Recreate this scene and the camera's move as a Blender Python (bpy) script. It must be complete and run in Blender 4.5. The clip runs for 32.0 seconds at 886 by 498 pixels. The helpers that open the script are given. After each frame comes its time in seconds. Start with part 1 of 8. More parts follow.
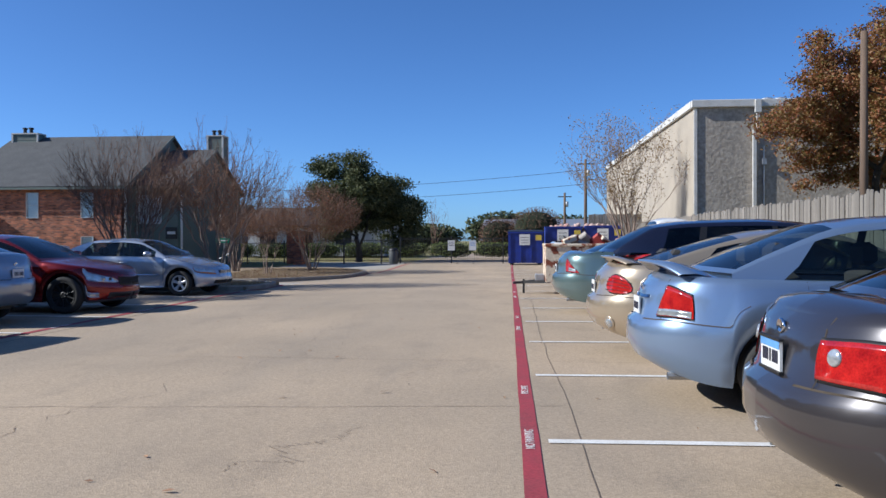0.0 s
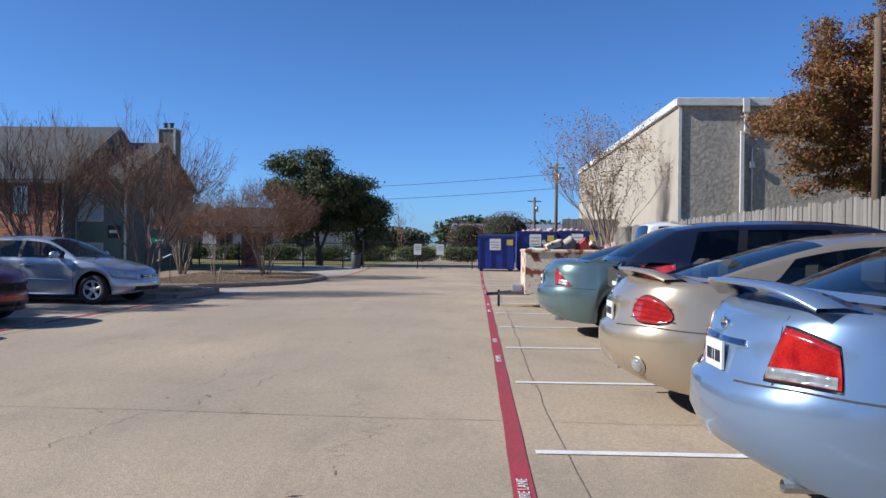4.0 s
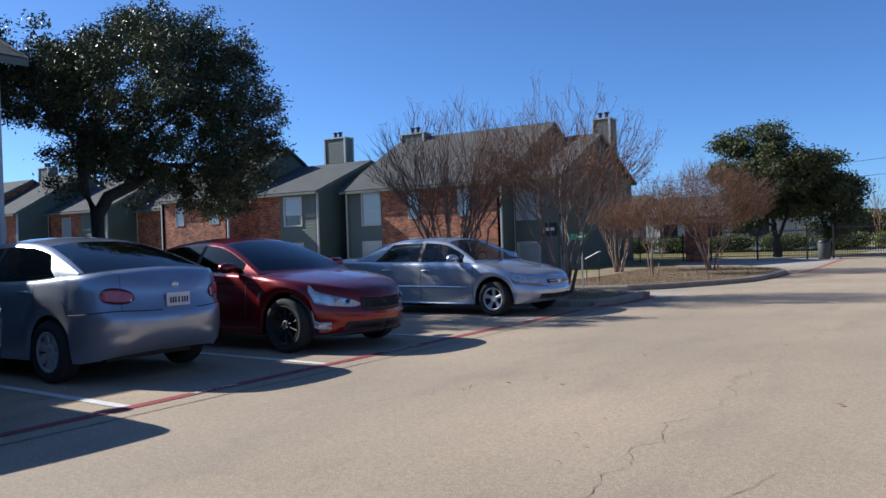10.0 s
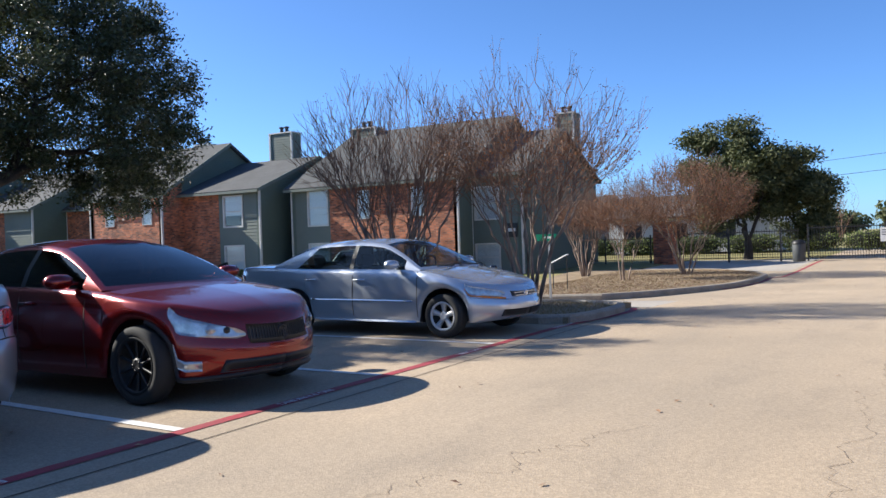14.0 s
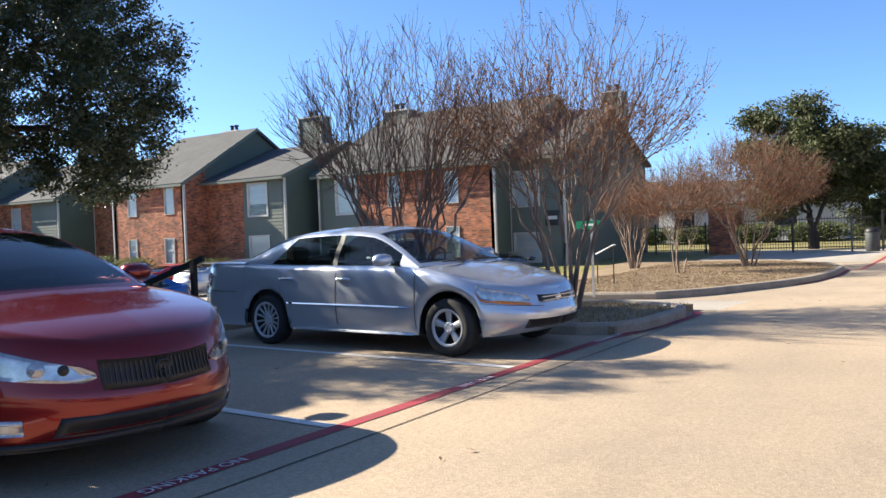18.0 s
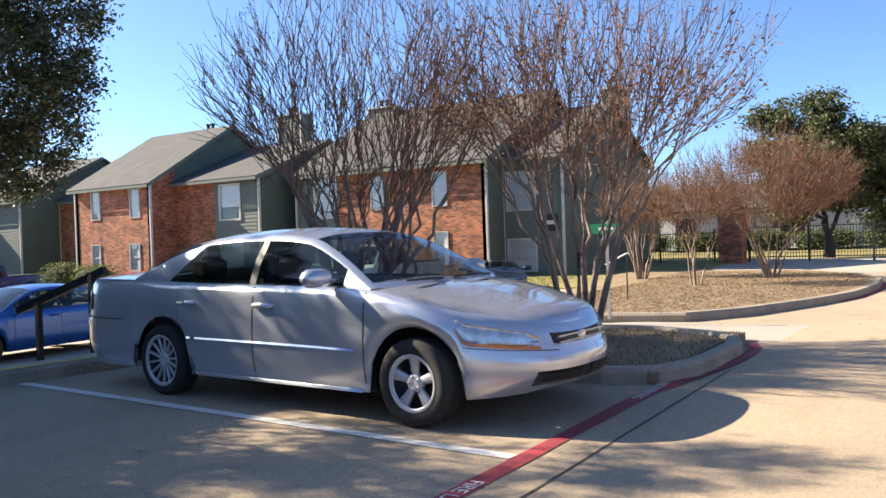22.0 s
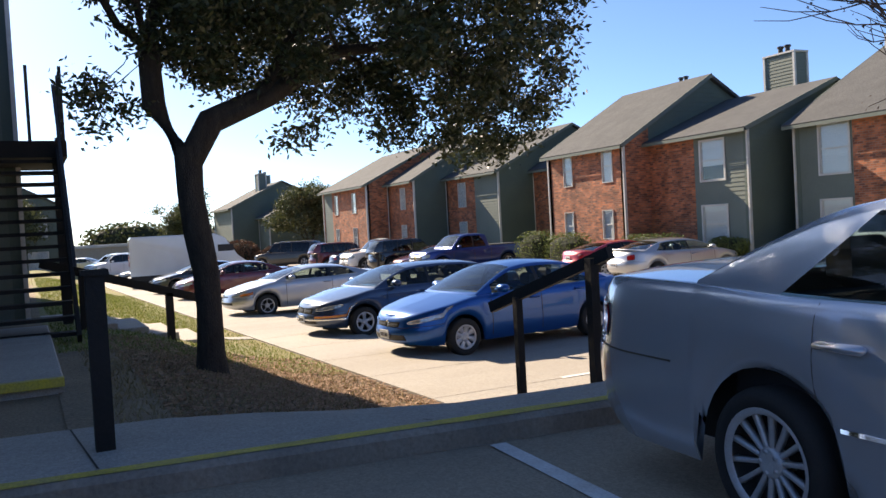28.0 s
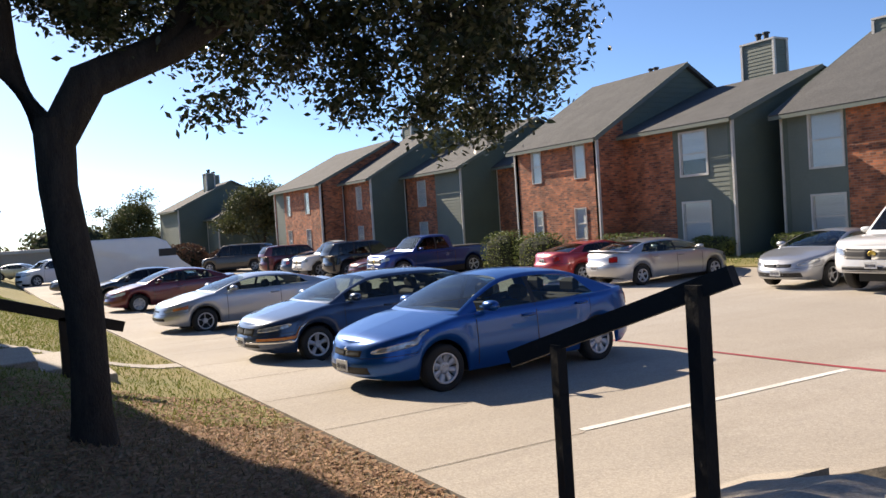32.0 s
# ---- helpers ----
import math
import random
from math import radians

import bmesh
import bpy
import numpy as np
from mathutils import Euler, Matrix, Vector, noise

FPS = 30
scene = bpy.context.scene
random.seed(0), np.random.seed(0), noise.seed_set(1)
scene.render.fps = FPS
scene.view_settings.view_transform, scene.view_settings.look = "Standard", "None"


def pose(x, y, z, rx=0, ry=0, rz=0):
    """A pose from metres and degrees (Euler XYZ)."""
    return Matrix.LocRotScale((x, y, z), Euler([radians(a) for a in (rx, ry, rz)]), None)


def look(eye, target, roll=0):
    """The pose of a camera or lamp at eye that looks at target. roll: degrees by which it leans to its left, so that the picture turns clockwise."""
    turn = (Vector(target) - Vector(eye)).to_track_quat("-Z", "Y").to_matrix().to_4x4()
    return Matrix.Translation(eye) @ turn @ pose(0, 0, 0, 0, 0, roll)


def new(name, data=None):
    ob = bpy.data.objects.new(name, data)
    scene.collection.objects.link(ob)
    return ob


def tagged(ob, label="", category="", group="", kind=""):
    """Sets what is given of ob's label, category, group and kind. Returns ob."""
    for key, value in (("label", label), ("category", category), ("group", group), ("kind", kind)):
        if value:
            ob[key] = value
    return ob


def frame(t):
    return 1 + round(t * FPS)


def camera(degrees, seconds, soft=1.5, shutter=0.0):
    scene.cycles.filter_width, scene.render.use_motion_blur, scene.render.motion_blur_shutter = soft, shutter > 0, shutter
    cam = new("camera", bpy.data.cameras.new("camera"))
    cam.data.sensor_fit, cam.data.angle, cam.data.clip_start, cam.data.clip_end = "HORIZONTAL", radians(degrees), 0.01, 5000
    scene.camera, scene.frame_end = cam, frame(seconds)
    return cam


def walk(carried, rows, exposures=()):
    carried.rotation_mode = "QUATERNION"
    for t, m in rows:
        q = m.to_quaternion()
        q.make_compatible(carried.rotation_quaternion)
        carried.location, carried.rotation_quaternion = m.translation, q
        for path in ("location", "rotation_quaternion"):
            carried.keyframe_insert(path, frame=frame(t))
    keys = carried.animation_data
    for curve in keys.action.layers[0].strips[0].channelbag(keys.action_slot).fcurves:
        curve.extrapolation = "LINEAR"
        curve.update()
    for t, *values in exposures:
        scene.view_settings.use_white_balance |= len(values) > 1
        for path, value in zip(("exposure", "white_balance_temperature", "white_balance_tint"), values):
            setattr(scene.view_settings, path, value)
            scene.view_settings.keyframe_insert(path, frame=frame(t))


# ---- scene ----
cam = camera(56.0, 32.0)
PATH = [
    (0, (-0.213, -7.883, 1.277), (-0.372, -5.89, 1.256), -0.2),
    (0.5, (-0.257, -7.492, 1.269), (-0.285, -5.493, 1.251), -0.6),
    (1, (-0.211, -7.112, 1.264), (-0.203, -5.112, 1.259), -0.3),
    (1.5, (-0.227, -6.879, 1.28), (-0.305, -4.883, 1.184), -2.3),
    (2, (-0.272, -6.498, 1.295), (-0.26, -4.498, 1.315), -0.2),
    (2.5, (-0.328, -6.218, 1.299), (-0.403, -4.22, 1.282), 0.2),
    (3, (-0.325, -5.935, 1.288), (-0.5, -3.944, 1.243), -1.5),
    (3.5, (-0.345, -5.535, 1.275), (-0.482, -3.54, 1.271), -0.1),
    (5.5, (-0.322, -3.912, 1.252), (-0.29, -1.913, 1.206), -0.9),
    (6, (-0.313, -3.597, 1.26), (-0.515, -1.608, 1.31), -0.9),
    (6.5, (-0.299, -3.295, 1.238), (-0.572, -1.315, 1.163), -1.9),
    (7, (-0.372, -2.964, 1.242), (-0.624, -0.981, 1.186), -0.7),
    (7.5, (-0.41, -2.582, 1.262), (-0.856, -0.633, 1.275), -1.0),
    (8, (-0.497, -2.221, 1.238), (-1.124, -0.323, 1.183), -2.6),
    (8.5, (-0.679, -1.916, 1.239), (-1.455, -0.073, 1.248), -2.0),
    (9, (-0.818, -1.685, 1.247), (-1.78, 0.068, 1.213), -2.3),
    (9.5, (-0.914, -1.399, 1.236), (-1.977, 0.295, 1.219), -3.0),
    (10, (-1.104, -1.105, 1.26), (-2.182, 0.58, 1.244), -1.9),
    (10.5, (-1.236, -0.759, 1.272), (-2.145, 1.021, 1.192), -1.1),
    (11, (-1.324, -0.348, 1.272), (-2.332, 1.379, 1.27), -0.4),
    (11.5, (-1.475, -0.024, 1.244), (-2.409, 1.744, 1.228), -0.4),
    (12, (-1.683, 0.308, 1.258), (-2.614, 2.078, 1.208), -0.9),
    (12.5, (-1.794, 0.649, 1.247), (-2.88, 2.329, 1.254), -0.5),
    (13, (-1.959, 0.957, 1.267), (-3.041, 2.638, 1.212), -0.3),
    (13.5, (-2.194, 1.224, 1.264), (-3.216, 2.944, 1.243), -1.4),
    (15.5, (-2.886, 2.51, 1.221), (-3.858, 4.258, 1.199), -2.5),
    (16, (-2.859, 2.705, 1.259), (-3.878, 4.423, 1.171), -3.9),
    (16.5, (-3.004, 3.168, 1.209), (-3.889, 4.96, 1.15), -2.6),
    (17, (-3.164, 3.488, 1.199), (-3.996, 5.306, 1.156), -1.9),
    (17.5, (-3.227, 3.777, 1.191), (-4.255, 5.493, 1.196), -2.3),
    (18, (-3.408, 4.062, 1.227), (-4.497, 5.74, 1.191), -2.2),
    (18.5, (-3.652, 4.337, 1.205), (-4.7, 6.038, 1.116), -2.8),
    (19, (-3.804, 4.648, 1.242), (-4.976, 6.268, 1.218), -2.5),
    (19.5, (-3.994, 4.96, 1.216), (-5.179, 6.571, 1.149), -3.1),
    (20, (-4.193, 5.247, 1.22), (-5.259, 6.937, 1.145), -3.0),
    (20.5, (-4.378, 5.582, 1.207), (-5.488, 7.245, 1.173), -2.4),
    (21, (-4.499, 5.918, 1.202), (-5.609, 7.577, 1.089), -2.7),
    (21.5, (-4.649, 6.259, 1.236), (-5.642, 7.995, 1.187), -2.0),
    (22, (-4.827, 6.596, 1.214), (-5.899, 8.284, 1.192), -2.0),
    (22.5, (-5.006, 6.925, 1.209), (-6.253, 8.487, 1.155), -2.2),
    (23, (-5.287, 7.195, 1.229), (-6.568, 8.731, 1.202), -1.3),
    (23.5, (-5.514, 7.409, 1.233), (-6.841, 8.904, 1.175), -1.4),
    (24, (-5.768, 7.639, 1.232), (-7.285, 8.941, 1.181), -3.0),
    (24.5, (-6.047, 7.791, 1.219), (-7.609, 9.04, 1.175), -2.7),
    (25, (-6.319, 7.919, 1.248), (-7.912, 9.124, 1.14), -1.9),
    (25.5, (-6.621, 8.127, 1.258), (-8.332, 9.161, 1.238), -1.5),
    (26, (-6.955, 8.257, 1.236), (-8.737, 9.162, 1.177), -2.5),
    (26.5, (-7.312, 8.363, 1.251), (-9.083, 9.292, 1.2), -2.6),
    (28.5, (-8.584, 8.843, 1.266), (-10.392, 9.695, 1.203), -4.0),
    (29, (-8.911, 8.989, 1.217), (-10.763, 9.74, 1.137), -4.6),
    (29.5, (-9.242, 9.159, 1.238), (-11.072, 9.966, 1.199), -3.6),
    (30, (-9.518, 9.216, 1.291), (-11.312, 10.097, 1.224), -3.9),
    (30.5, (-9.803, 9.302, 1.309), (-11.677, 9.999, 1.321), -3.8),
    (31, (-10.122, 9.473, 1.273), (-11.981, 10.209, 1.232), -4.4),
    (31.5, (-10.468, 9.61, 1.285), (-12.242, 10.532, 1.248), -3.9),
    (32, (-10.722, 9.728, 1.305), (-12.459, 10.718, 1.242), -3.7),
]
walk(cam, [(t, look(e, g, r)) for t, e, g, r in PATH],
     [(0, 0.42, 5750, 8), (9, 0.42, 5800, 8), (11, 0.68, 6050, 8), (13, 0.95, 6150, 8), (16, 1.22, 6700, 8), (19, 1.47, 7100, 8), (22, 1.57, 7550, 10), (24, 1.52, 7700, 11), (26, 1.35, 7750, 12), (29, 1.08, 7650, 13), (32, 0.90, 7500, 13)])


# ---- world ----
SUN = Vector((1.55, 0.29, -1.0)).normalized()
world = bpy.data.worlds.new("sky")
scene.world = world
world.use_nodes = True
_n, _l = world.node_tree.nodes, world.node_tree.links
_sky = _n.new("ShaderNodeTexSky")
_sky.sky_type = "NISHITA"
_sky.sun_disc = False
_sky.sun_elevation = math.asin(-SUN.z)
_sky.sun_rotation = math.atan2(-SUN.x, -SUN.y)
_sky.air_density, _sky.dust_density, _sky.ozone_density = 0.6, 0.5, 2.2
_n["Background"].inputs["Strength"].default_value = 0.09
_tone = _n.new("ShaderNodeMix")
_tone.data_type, _tone.blend_type = "RGBA", "MULTIPLY"
_tone.inputs["Factor"].default_value = 1.0
_tone.inputs["B"].default_value = (0.66, 0.91, 1.20, 1)
_l.new(_sky.outputs[0], _tone.inputs["A"])
_l.new(_tone.outputs["Result"], _n["Background"].inputs[0])
sun = new("sun", bpy.data.lights.new("sun", "SUN"))
sun.data.energy, sun.data.angle, sun.data.color = 5.0, radians(0.53), (1.0, 0.93, 0.83)
sun.matrix_world = look((0, 0, 50), Vector((0, 0, 50)) + SUN)

# ---- materials ----
MATS = {}


def mat(name, col, rough=0.6, col2=None, scale=6.0, fine=60.0, bump=0.0, metal=0.0, coat=0.0, mix=0.5, spec=0.5, rand=0.0, stretch=None, finecol=0.12):
    """A surface: two colours mixed by coarse noise, speckled by fine noise, with relief."""
    if name in MATS:
        return MATS[name]
    m = bpy.data.materials.new(name)
    MATS[name] = m
    m.use_nodes = True
    n, l = m.node_tree.nodes, m.node_tree.links
    b = n["Principled BSDF"]
    b.inputs["Roughness"].default_value = rough
    b.inputs["Metallic"].default_value = metal
    b.inputs["Coat Weight"].default_value = coat
    b.inputs["Coat Roughness"].default_value = 0.04
    b.inputs["Specular IOR Level"].default_value = spec
    tc = n.new("ShaderNodeTexCoord")
    vec = tc.outputs["Object"]
    if stretch:
        mp = n.new("ShaderNodeMapping")
        mp.inputs["Scale"].default_value = stretch
        l.new(vec, mp.inputs[0])
        vec = mp.outputs[0]
    a = n.new("ShaderNodeTexNoise")
    a.inputs["Scale"].default_value, a.inputs["Detail"].default_value = scale, 5
    f = n.new("ShaderNodeTexNoise")
    f.inputs["Scale"].default_value, f.inputs["Detail"].default_value = fine, 3
    l.new(vec, a.inputs["Vector"])
    l.new(vec, f.inputs["Vector"])
    ramp = n.new("ShaderNodeMapRange")
    ramp.inputs["From Min"].default_value, ramp.inputs["From Max"].default_value = 0.5 - 0.22 * mix / 0.5, 0.5 + 0.22
    l.new(a.outputs["Fac"], ramp.inputs["Value"])
    mx = n.new("ShaderNodeMix")
    mx.data_type = "RGBA"
    c2 = col2 or tuple(c * 0.8 for c in col)
    mx.inputs["A"].default_value, mx.inputs["B"].default_value = (*col, 1), (*c2, 1)
    l.new(ramp.outputs[0], mx.inputs["Factor"])
    hsv = n.new("ShaderNodeHueSaturation")
    l.new(mx.outputs["Result"], hsv.inputs["Color"])
    mr = n.new("ShaderNodeMapRange")
    mr.inputs["From Min"].default_value, mr.inputs["From Max"].default_value = 0.25, 0.75
    mr.inputs["To Min"].default_value, mr.inputs["To Max"].default_value = 1 - finecol, 1 + finecol
    l.new(f.outputs["Fac"], mr.inputs["Value"])
    val = mr.outputs[0]
    if rand:
        oi = n.new("ShaderNodeObjectInfo")
        rr = n.new("ShaderNodeMapRange")
        rr.inputs["To Min"].default_value, rr.inputs["To Max"].default_value = 1 - rand, 1 + rand
        l.new(oi.outputs["Random"], rr.inputs["Value"])
        mu = n.new("ShaderNodeMath")
        mu.operation = "MULTIPLY"
        l.new(val, mu.inputs[0])
        l.new(rr.outputs[0], mu.inputs[1])
        val = mu.outputs[0]
    l.new(val, hsv.inputs["Value"])
    l.new(hsv.outputs[0], b.inputs["Base Color"])
    if bump:
        bp = n.new("ShaderNodeBump")
        bp.inputs["Strength"].default_value, bp.inputs["Distance"].default_value = min(1, bump), 0.02
        l.new(f.outputs["Fac"], bp.inputs["Height"])
        l.new(bp.outputs[0], b.inputs["Normal"])
    return m


def leafmat(name, col, col2, trans=0.25, rough=0.5):
    """Leaves: each small island of the mesh takes its own tone, and some light passes through."""
    m = bpy.data.materials.new(name)
    m.use_nodes = True
    n, l = m.node_tree.nodes, m.node_tree.links
    b = n["Principled BSDF"]
    b.inputs["Roughness"].default_value = rough
    g = n.new("ShaderNodeNewGeometry")
    mx = n.new("ShaderNodeMix")
    mx.data_type = "RGBA"
    mx.inputs["A"].default_value, mx.inputs["B"].default_value = (*col, 1), (*col2, 1)
    l.new(g.outputs["Random Per Island"], mx.inputs["Factor"])
    l.new(mx.outputs["Result"], b.inputs["Base Color"])
    t = n.new("ShaderNodeBsdfTranslucent")
    l.new(mx.outputs["Result"], t.inputs["Color"])
    ms = n.new("ShaderNodeMixShader")
    ms.inputs[0].default_value = trans
    l.new(b.outputs[0], ms.inputs[1])
    l.new(t.outputs[0], ms.inputs[2])
    l.new(ms.outputs[0], n["Material Output"].inputs[0])
    return m


def brickmat(name, c1, c2, mortar):
    m = bpy.data.materials.new(name)
    m.use_nodes = True
    n, l = m.node_tree.nodes, m.node_tree.links
    b = n["Principled BSDF"]
    b.inputs["Roughness"].default_value = 0.85
    tc = n.new("ShaderNodeTexCoord")
    sep = n.new("ShaderNodeSeparateXYZ")
    l.new(tc.outputs["Object"], sep.inputs[0])
    add = n.new("ShaderNodeMath")
    l.new(sep.outputs[0], add.inputs[0])
    l.new(sep.outputs[1], add.inputs[1])
    com = n.new("ShaderNodeCombineXYZ")
    l.new(add.outputs[0], com.inputs[0])
    l.new(sep.outputs[2], com.inputs[1])
    br = n.new("ShaderNodeTexBrick")
    br.inputs["Color1"].default_value, br.inputs["Color2"].default_value, br.inputs["Mortar"].default_value = (*c1, 1), (*c2, 1), (*mortar, 1)
    br.inputs["Scale"].default_value = 1.0
    br.inputs["Brick Width"].default_value, br.inputs["Row Height"].default_value = 0.21, 0.075
    br.inputs["Mortar Size"].default_value, br.inputs["Bias"].default_value = 0.008, -0.1
    l.new(com.outputs[0], br.inputs["Vector"])
    nz = n.new("ShaderNodeTexNoise")
    nz.inputs["Scale"].default_value, nz.inputs["Detail"].default_value = 2.2, 4
    l.new(tc.outputs["Object"], nz.inputs["Vector"])
    mr = n.new("ShaderNodeMapRange")
    mr.inputs["From Min"].default_value, mr.inputs["From Max"].default_value = 0.3, 0.7
    mr.inputs["To Min"].default_value, mr.inputs["To Max"].default_value = 0.62, 1.3
    l.new(nz.outputs["Fac"], mr.inputs["Value"])
    hsv = n.new("ShaderNodeHueSaturation")
    l.new(br.outputs["Color"], hsv.inputs["Color"])
    l.new(mr.outputs[0], hsv.inputs["Value"])
    l.new(hsv.outputs[0], b.inputs["Base Color"])
    bp = n.new("ShaderNodeBump")
    bp.inputs["Strength"].default_value, bp.inputs["Distance"].default_value = 0.6, 0.01
    bp.invert = True
    l.new(br.outputs["Fac"], bp.inputs["Height"])
    l.new(bp.outputs[0], b.inputs["Normal"])
    return m


def glassmat(name, tint, rough=0.0):
    """A thin tinted pane: clear with a gloss that grows at grazing angles."""
    m = bpy.data.materials.new(name)
    m.use_nodes = True
    n, l = m.node_tree.nodes, m.node_tree.links
    t = n.new("ShaderNodeBsdfTransparent")
    t.inputs[0].default_value = (*tint, 1)
    g = n.new("ShaderNodeBsdfGlossy")
    g.inputs["Roughness"].default_value = rough
    lw = n.new("ShaderNodeLayerWeight")
    lw.inputs["Blend"].default_value = 0.5
    pw = n.new("ShaderNodeMath")
    pw.operation = "POWER"
    pw.inputs[1].default_value = 4.5
    l.new(lw.outputs["Facing"], pw.inputs[0])
    fr = n.new("ShaderNodeMapRange")
    fr.inputs["To Min"].default_value, fr.inputs["To Max"].default_value = 0.05, 1.0
    l.new(pw.outputs[0], fr.inputs["Value"])
    ms = n.new("ShaderNodeMixShader")
    l.new(fr.outputs[0], ms.inputs[0])
    l.new(t.outputs[0], ms.inputs[1])
    l.new(g.outputs[0], ms.inputs[2])
    l.new(ms.outputs[0], n["Material Output"].inputs[0])
    MATS[name] = m
    return m


def paint(name, col, metal=0.35, rough=0.32, coat=1.0):
    return mat(name, col, rough, tuple(c * 0.93 for c in col), scale=2.0, fine=900, metal=metal, coat=coat, finecol=0.05)


def pavemat(name, pale, dark, stain):
    """Worn concrete: broad stains, mid-sized mottling and a speckle of exposed grit."""
    m = mat(name, pale, 0.9, dark, scale=0.32, fine=26, bump=0.0, finecol=0.10)
    n, l = m.node_tree.nodes, m.node_tree.links
    b = n["Principled BSDF"]
    tc = n.new("ShaderNodeTexCoord")
    src = b.inputs["Base Color"].links[0].from_socket
    grit = n.new("ShaderNodeTexVoronoi")
    grit.inputs["Scale"].default_value = 85
    l.new(tc.outputs["Object"], grit.inputs["Vector"])
    sep = n.new("ShaderNodeSeparateColor")
    l.new(grit.outputs["Color"], sep.inputs[0])
    g = n.new("ShaderNodeMapRange")
    g.inputs["To Min"].default_value, g.inputs["To Max"].default_value = 0.83, 1.15
    l.new(sep.outputs[0], g.inputs["Value"])
    mid = n.new("ShaderNodeTexNoise")
    mid.inputs["Scale"].default_value, mid.inputs["Detail"].default_value, mid.inputs["Roughness"].default_value = 1.7, 6, 0.65
    mp = n.new("ShaderNodeMapping")
    mp.inputs["Scale"].default_value = (1.0, 0.45, 1.0)
    l.new(tc.outputs["Object"], mp.inputs[0])
    l.new(mp.outputs[0], mid.inputs["Vector"])
    r = n.new("ShaderNodeMapRange")
    r.inputs["From Min"].default_value, r.inputs["From Max"].default_value = 0.52, 0.70
    r.inputs["To Min"].default_value, r.inputs["To Max"].default_value = 0.0, 0.5
    l.new(mid.outputs["Fac"], r.inputs["Value"])
    mx = n.new("ShaderNodeMix")
    mx.data_type = "RGBA"
    mx.inputs["B"].default_value = (*stain, 1)
    l.new(src, mx.inputs["A"])
    l.new(r.outputs[0], mx.inputs["Factor"])
    hsv = n.new("ShaderNodeHueSaturation")
    # long worn bands, greyer, where the traffic runs
    band = n.new("ShaderNodeTexNoise")
    band.inputs["Scale"].default_value, band.inputs["Detail"].default_value, band.inputs["Roughness"].default_value = 1.0, 4, 0.6
    mpb = n.new("ShaderNodeMapping")
    mpb.inputs["Scale"].default_value = (0.45, 0.05, 1.0)
    l.new(tc.outputs["Object"], mpb.inputs[0])
    l.new(mpb.outputs[0], band.inputs["Vector"])
    rb = n.new("ShaderNodeMapRange")
    rb.inputs["From Min"].default_value, rb.inputs["From Max"].default_value = 0.42, 0.62
    rb.inputs["To Min"].default_value, rb.inputs["To Max"].default_value = 0.0, 0.32
    l.new(band.outputs["Fac"], rb.inputs["Value"])
    mxb = n.new("ShaderNodeMix")
    mxb.data_type = "RGBA"
    mxb.inputs["B"].default_value = (0.27, 0.225, 0.172, 1)
    l.new(mx.outputs["Result"], mxb.inputs["A"])
    l.new(rb.outputs[0], mxb.inputs["Factor"])
    l.new(mxb.outputs["Result"], hsv.inputs["Color"])
    l.new(g.outputs[0], hsv.inputs["Value"])
    l.new(hsv.outputs[0], b.inputs["Base Color"])
    bp = n.new("ShaderNodeBump")
    bp.inputs["Strength"].default_value, bp.inputs["Distance"].default_value = 0.3, 0.005
    l.new(grit.outputs["Distance"], bp.inputs["Height"])
    l.new(bp.outputs[0], b.inputs["Normal"])
    return m


CONCRETE = pavemat("concrete", (0.455, 0.345, 0.232), (0.325, 0.252, 0.174), (0.25, 0.196, 0.14))
CONC_PALE = pavemat("pale_concrete", (0.42, 0.378, 0.325), (0.345, 0.308, 0.262), (0.295, 0.262, 0.223))
KERB = mat("kerb_concrete", (0.36, 0.31, 0.25), 0.9, (0.24, 0.21, 0.17), scale=2.5, fine=40, bump=0.4, finecol=0.2)
JOINT = mat("joint_dirt", (0.07, 0.055, 0.04), 0.95)
CRACK = mat("crack_dirt", (0.21, 0.16, 0.115), 0.95)
RED_LINE = mat("red_line_paint", (0.36, 0.035, 0.05), 0.75, (0.24, 0.045, 0.05), scale=3, fine=50, finecol=0.25, bump=0.1)
WHITE_LINE = mat("white_line_paint", (0.75, 0.74, 0.71), 0.75, (0.6, 0.57, 0.52), scale=5, fine=60, finecol=0.15)
YELLOW_LINE = mat("yellow_line_paint", (0.62, 0.46, 0.03), 0.75, (0.38, 0.30, 0.08), scale=6, fine=50, finecol=0.25)
SOIL = mat("soil", (0.17, 0.12, 0.075), 1.0, (0.26, 0.19, 0.11), scale=1.5, fine=30, bump=0.8, finecol=0.3)
DRYGRASS = mat("dry_turf", (0.29, 0.21, 0.125), 1.0, (0.19, 0.14, 0.088), scale=1.3, fine=45, bump=0.8, finecol=0.35)
TURF = mat("turf", (0.17, 0.17, 0.05), 1.0, (0.28, 0.22, 0.09), scale=0.9, fine=45, bump=0.8, finecol=0.35)
BRICK = brickmat("brick", (0.54, 0.165, 0.068), (0.11, 0.042, 0.03), (0.27, 0.17, 0.12))
GREEN = mat("green_siding_paint", (0.105, 0.135, 0.105), 0.7, (0.09, 0.118, 0.094), scale=1.2, fine=30, finecol=0.08)
PALEGREEN = mat("pale_green_siding_paint", (0.15, 0.175, 0.145), 0.7, (0.125, 0.15, 0.125), scale=1.2, fine=30, finecol=0.08)
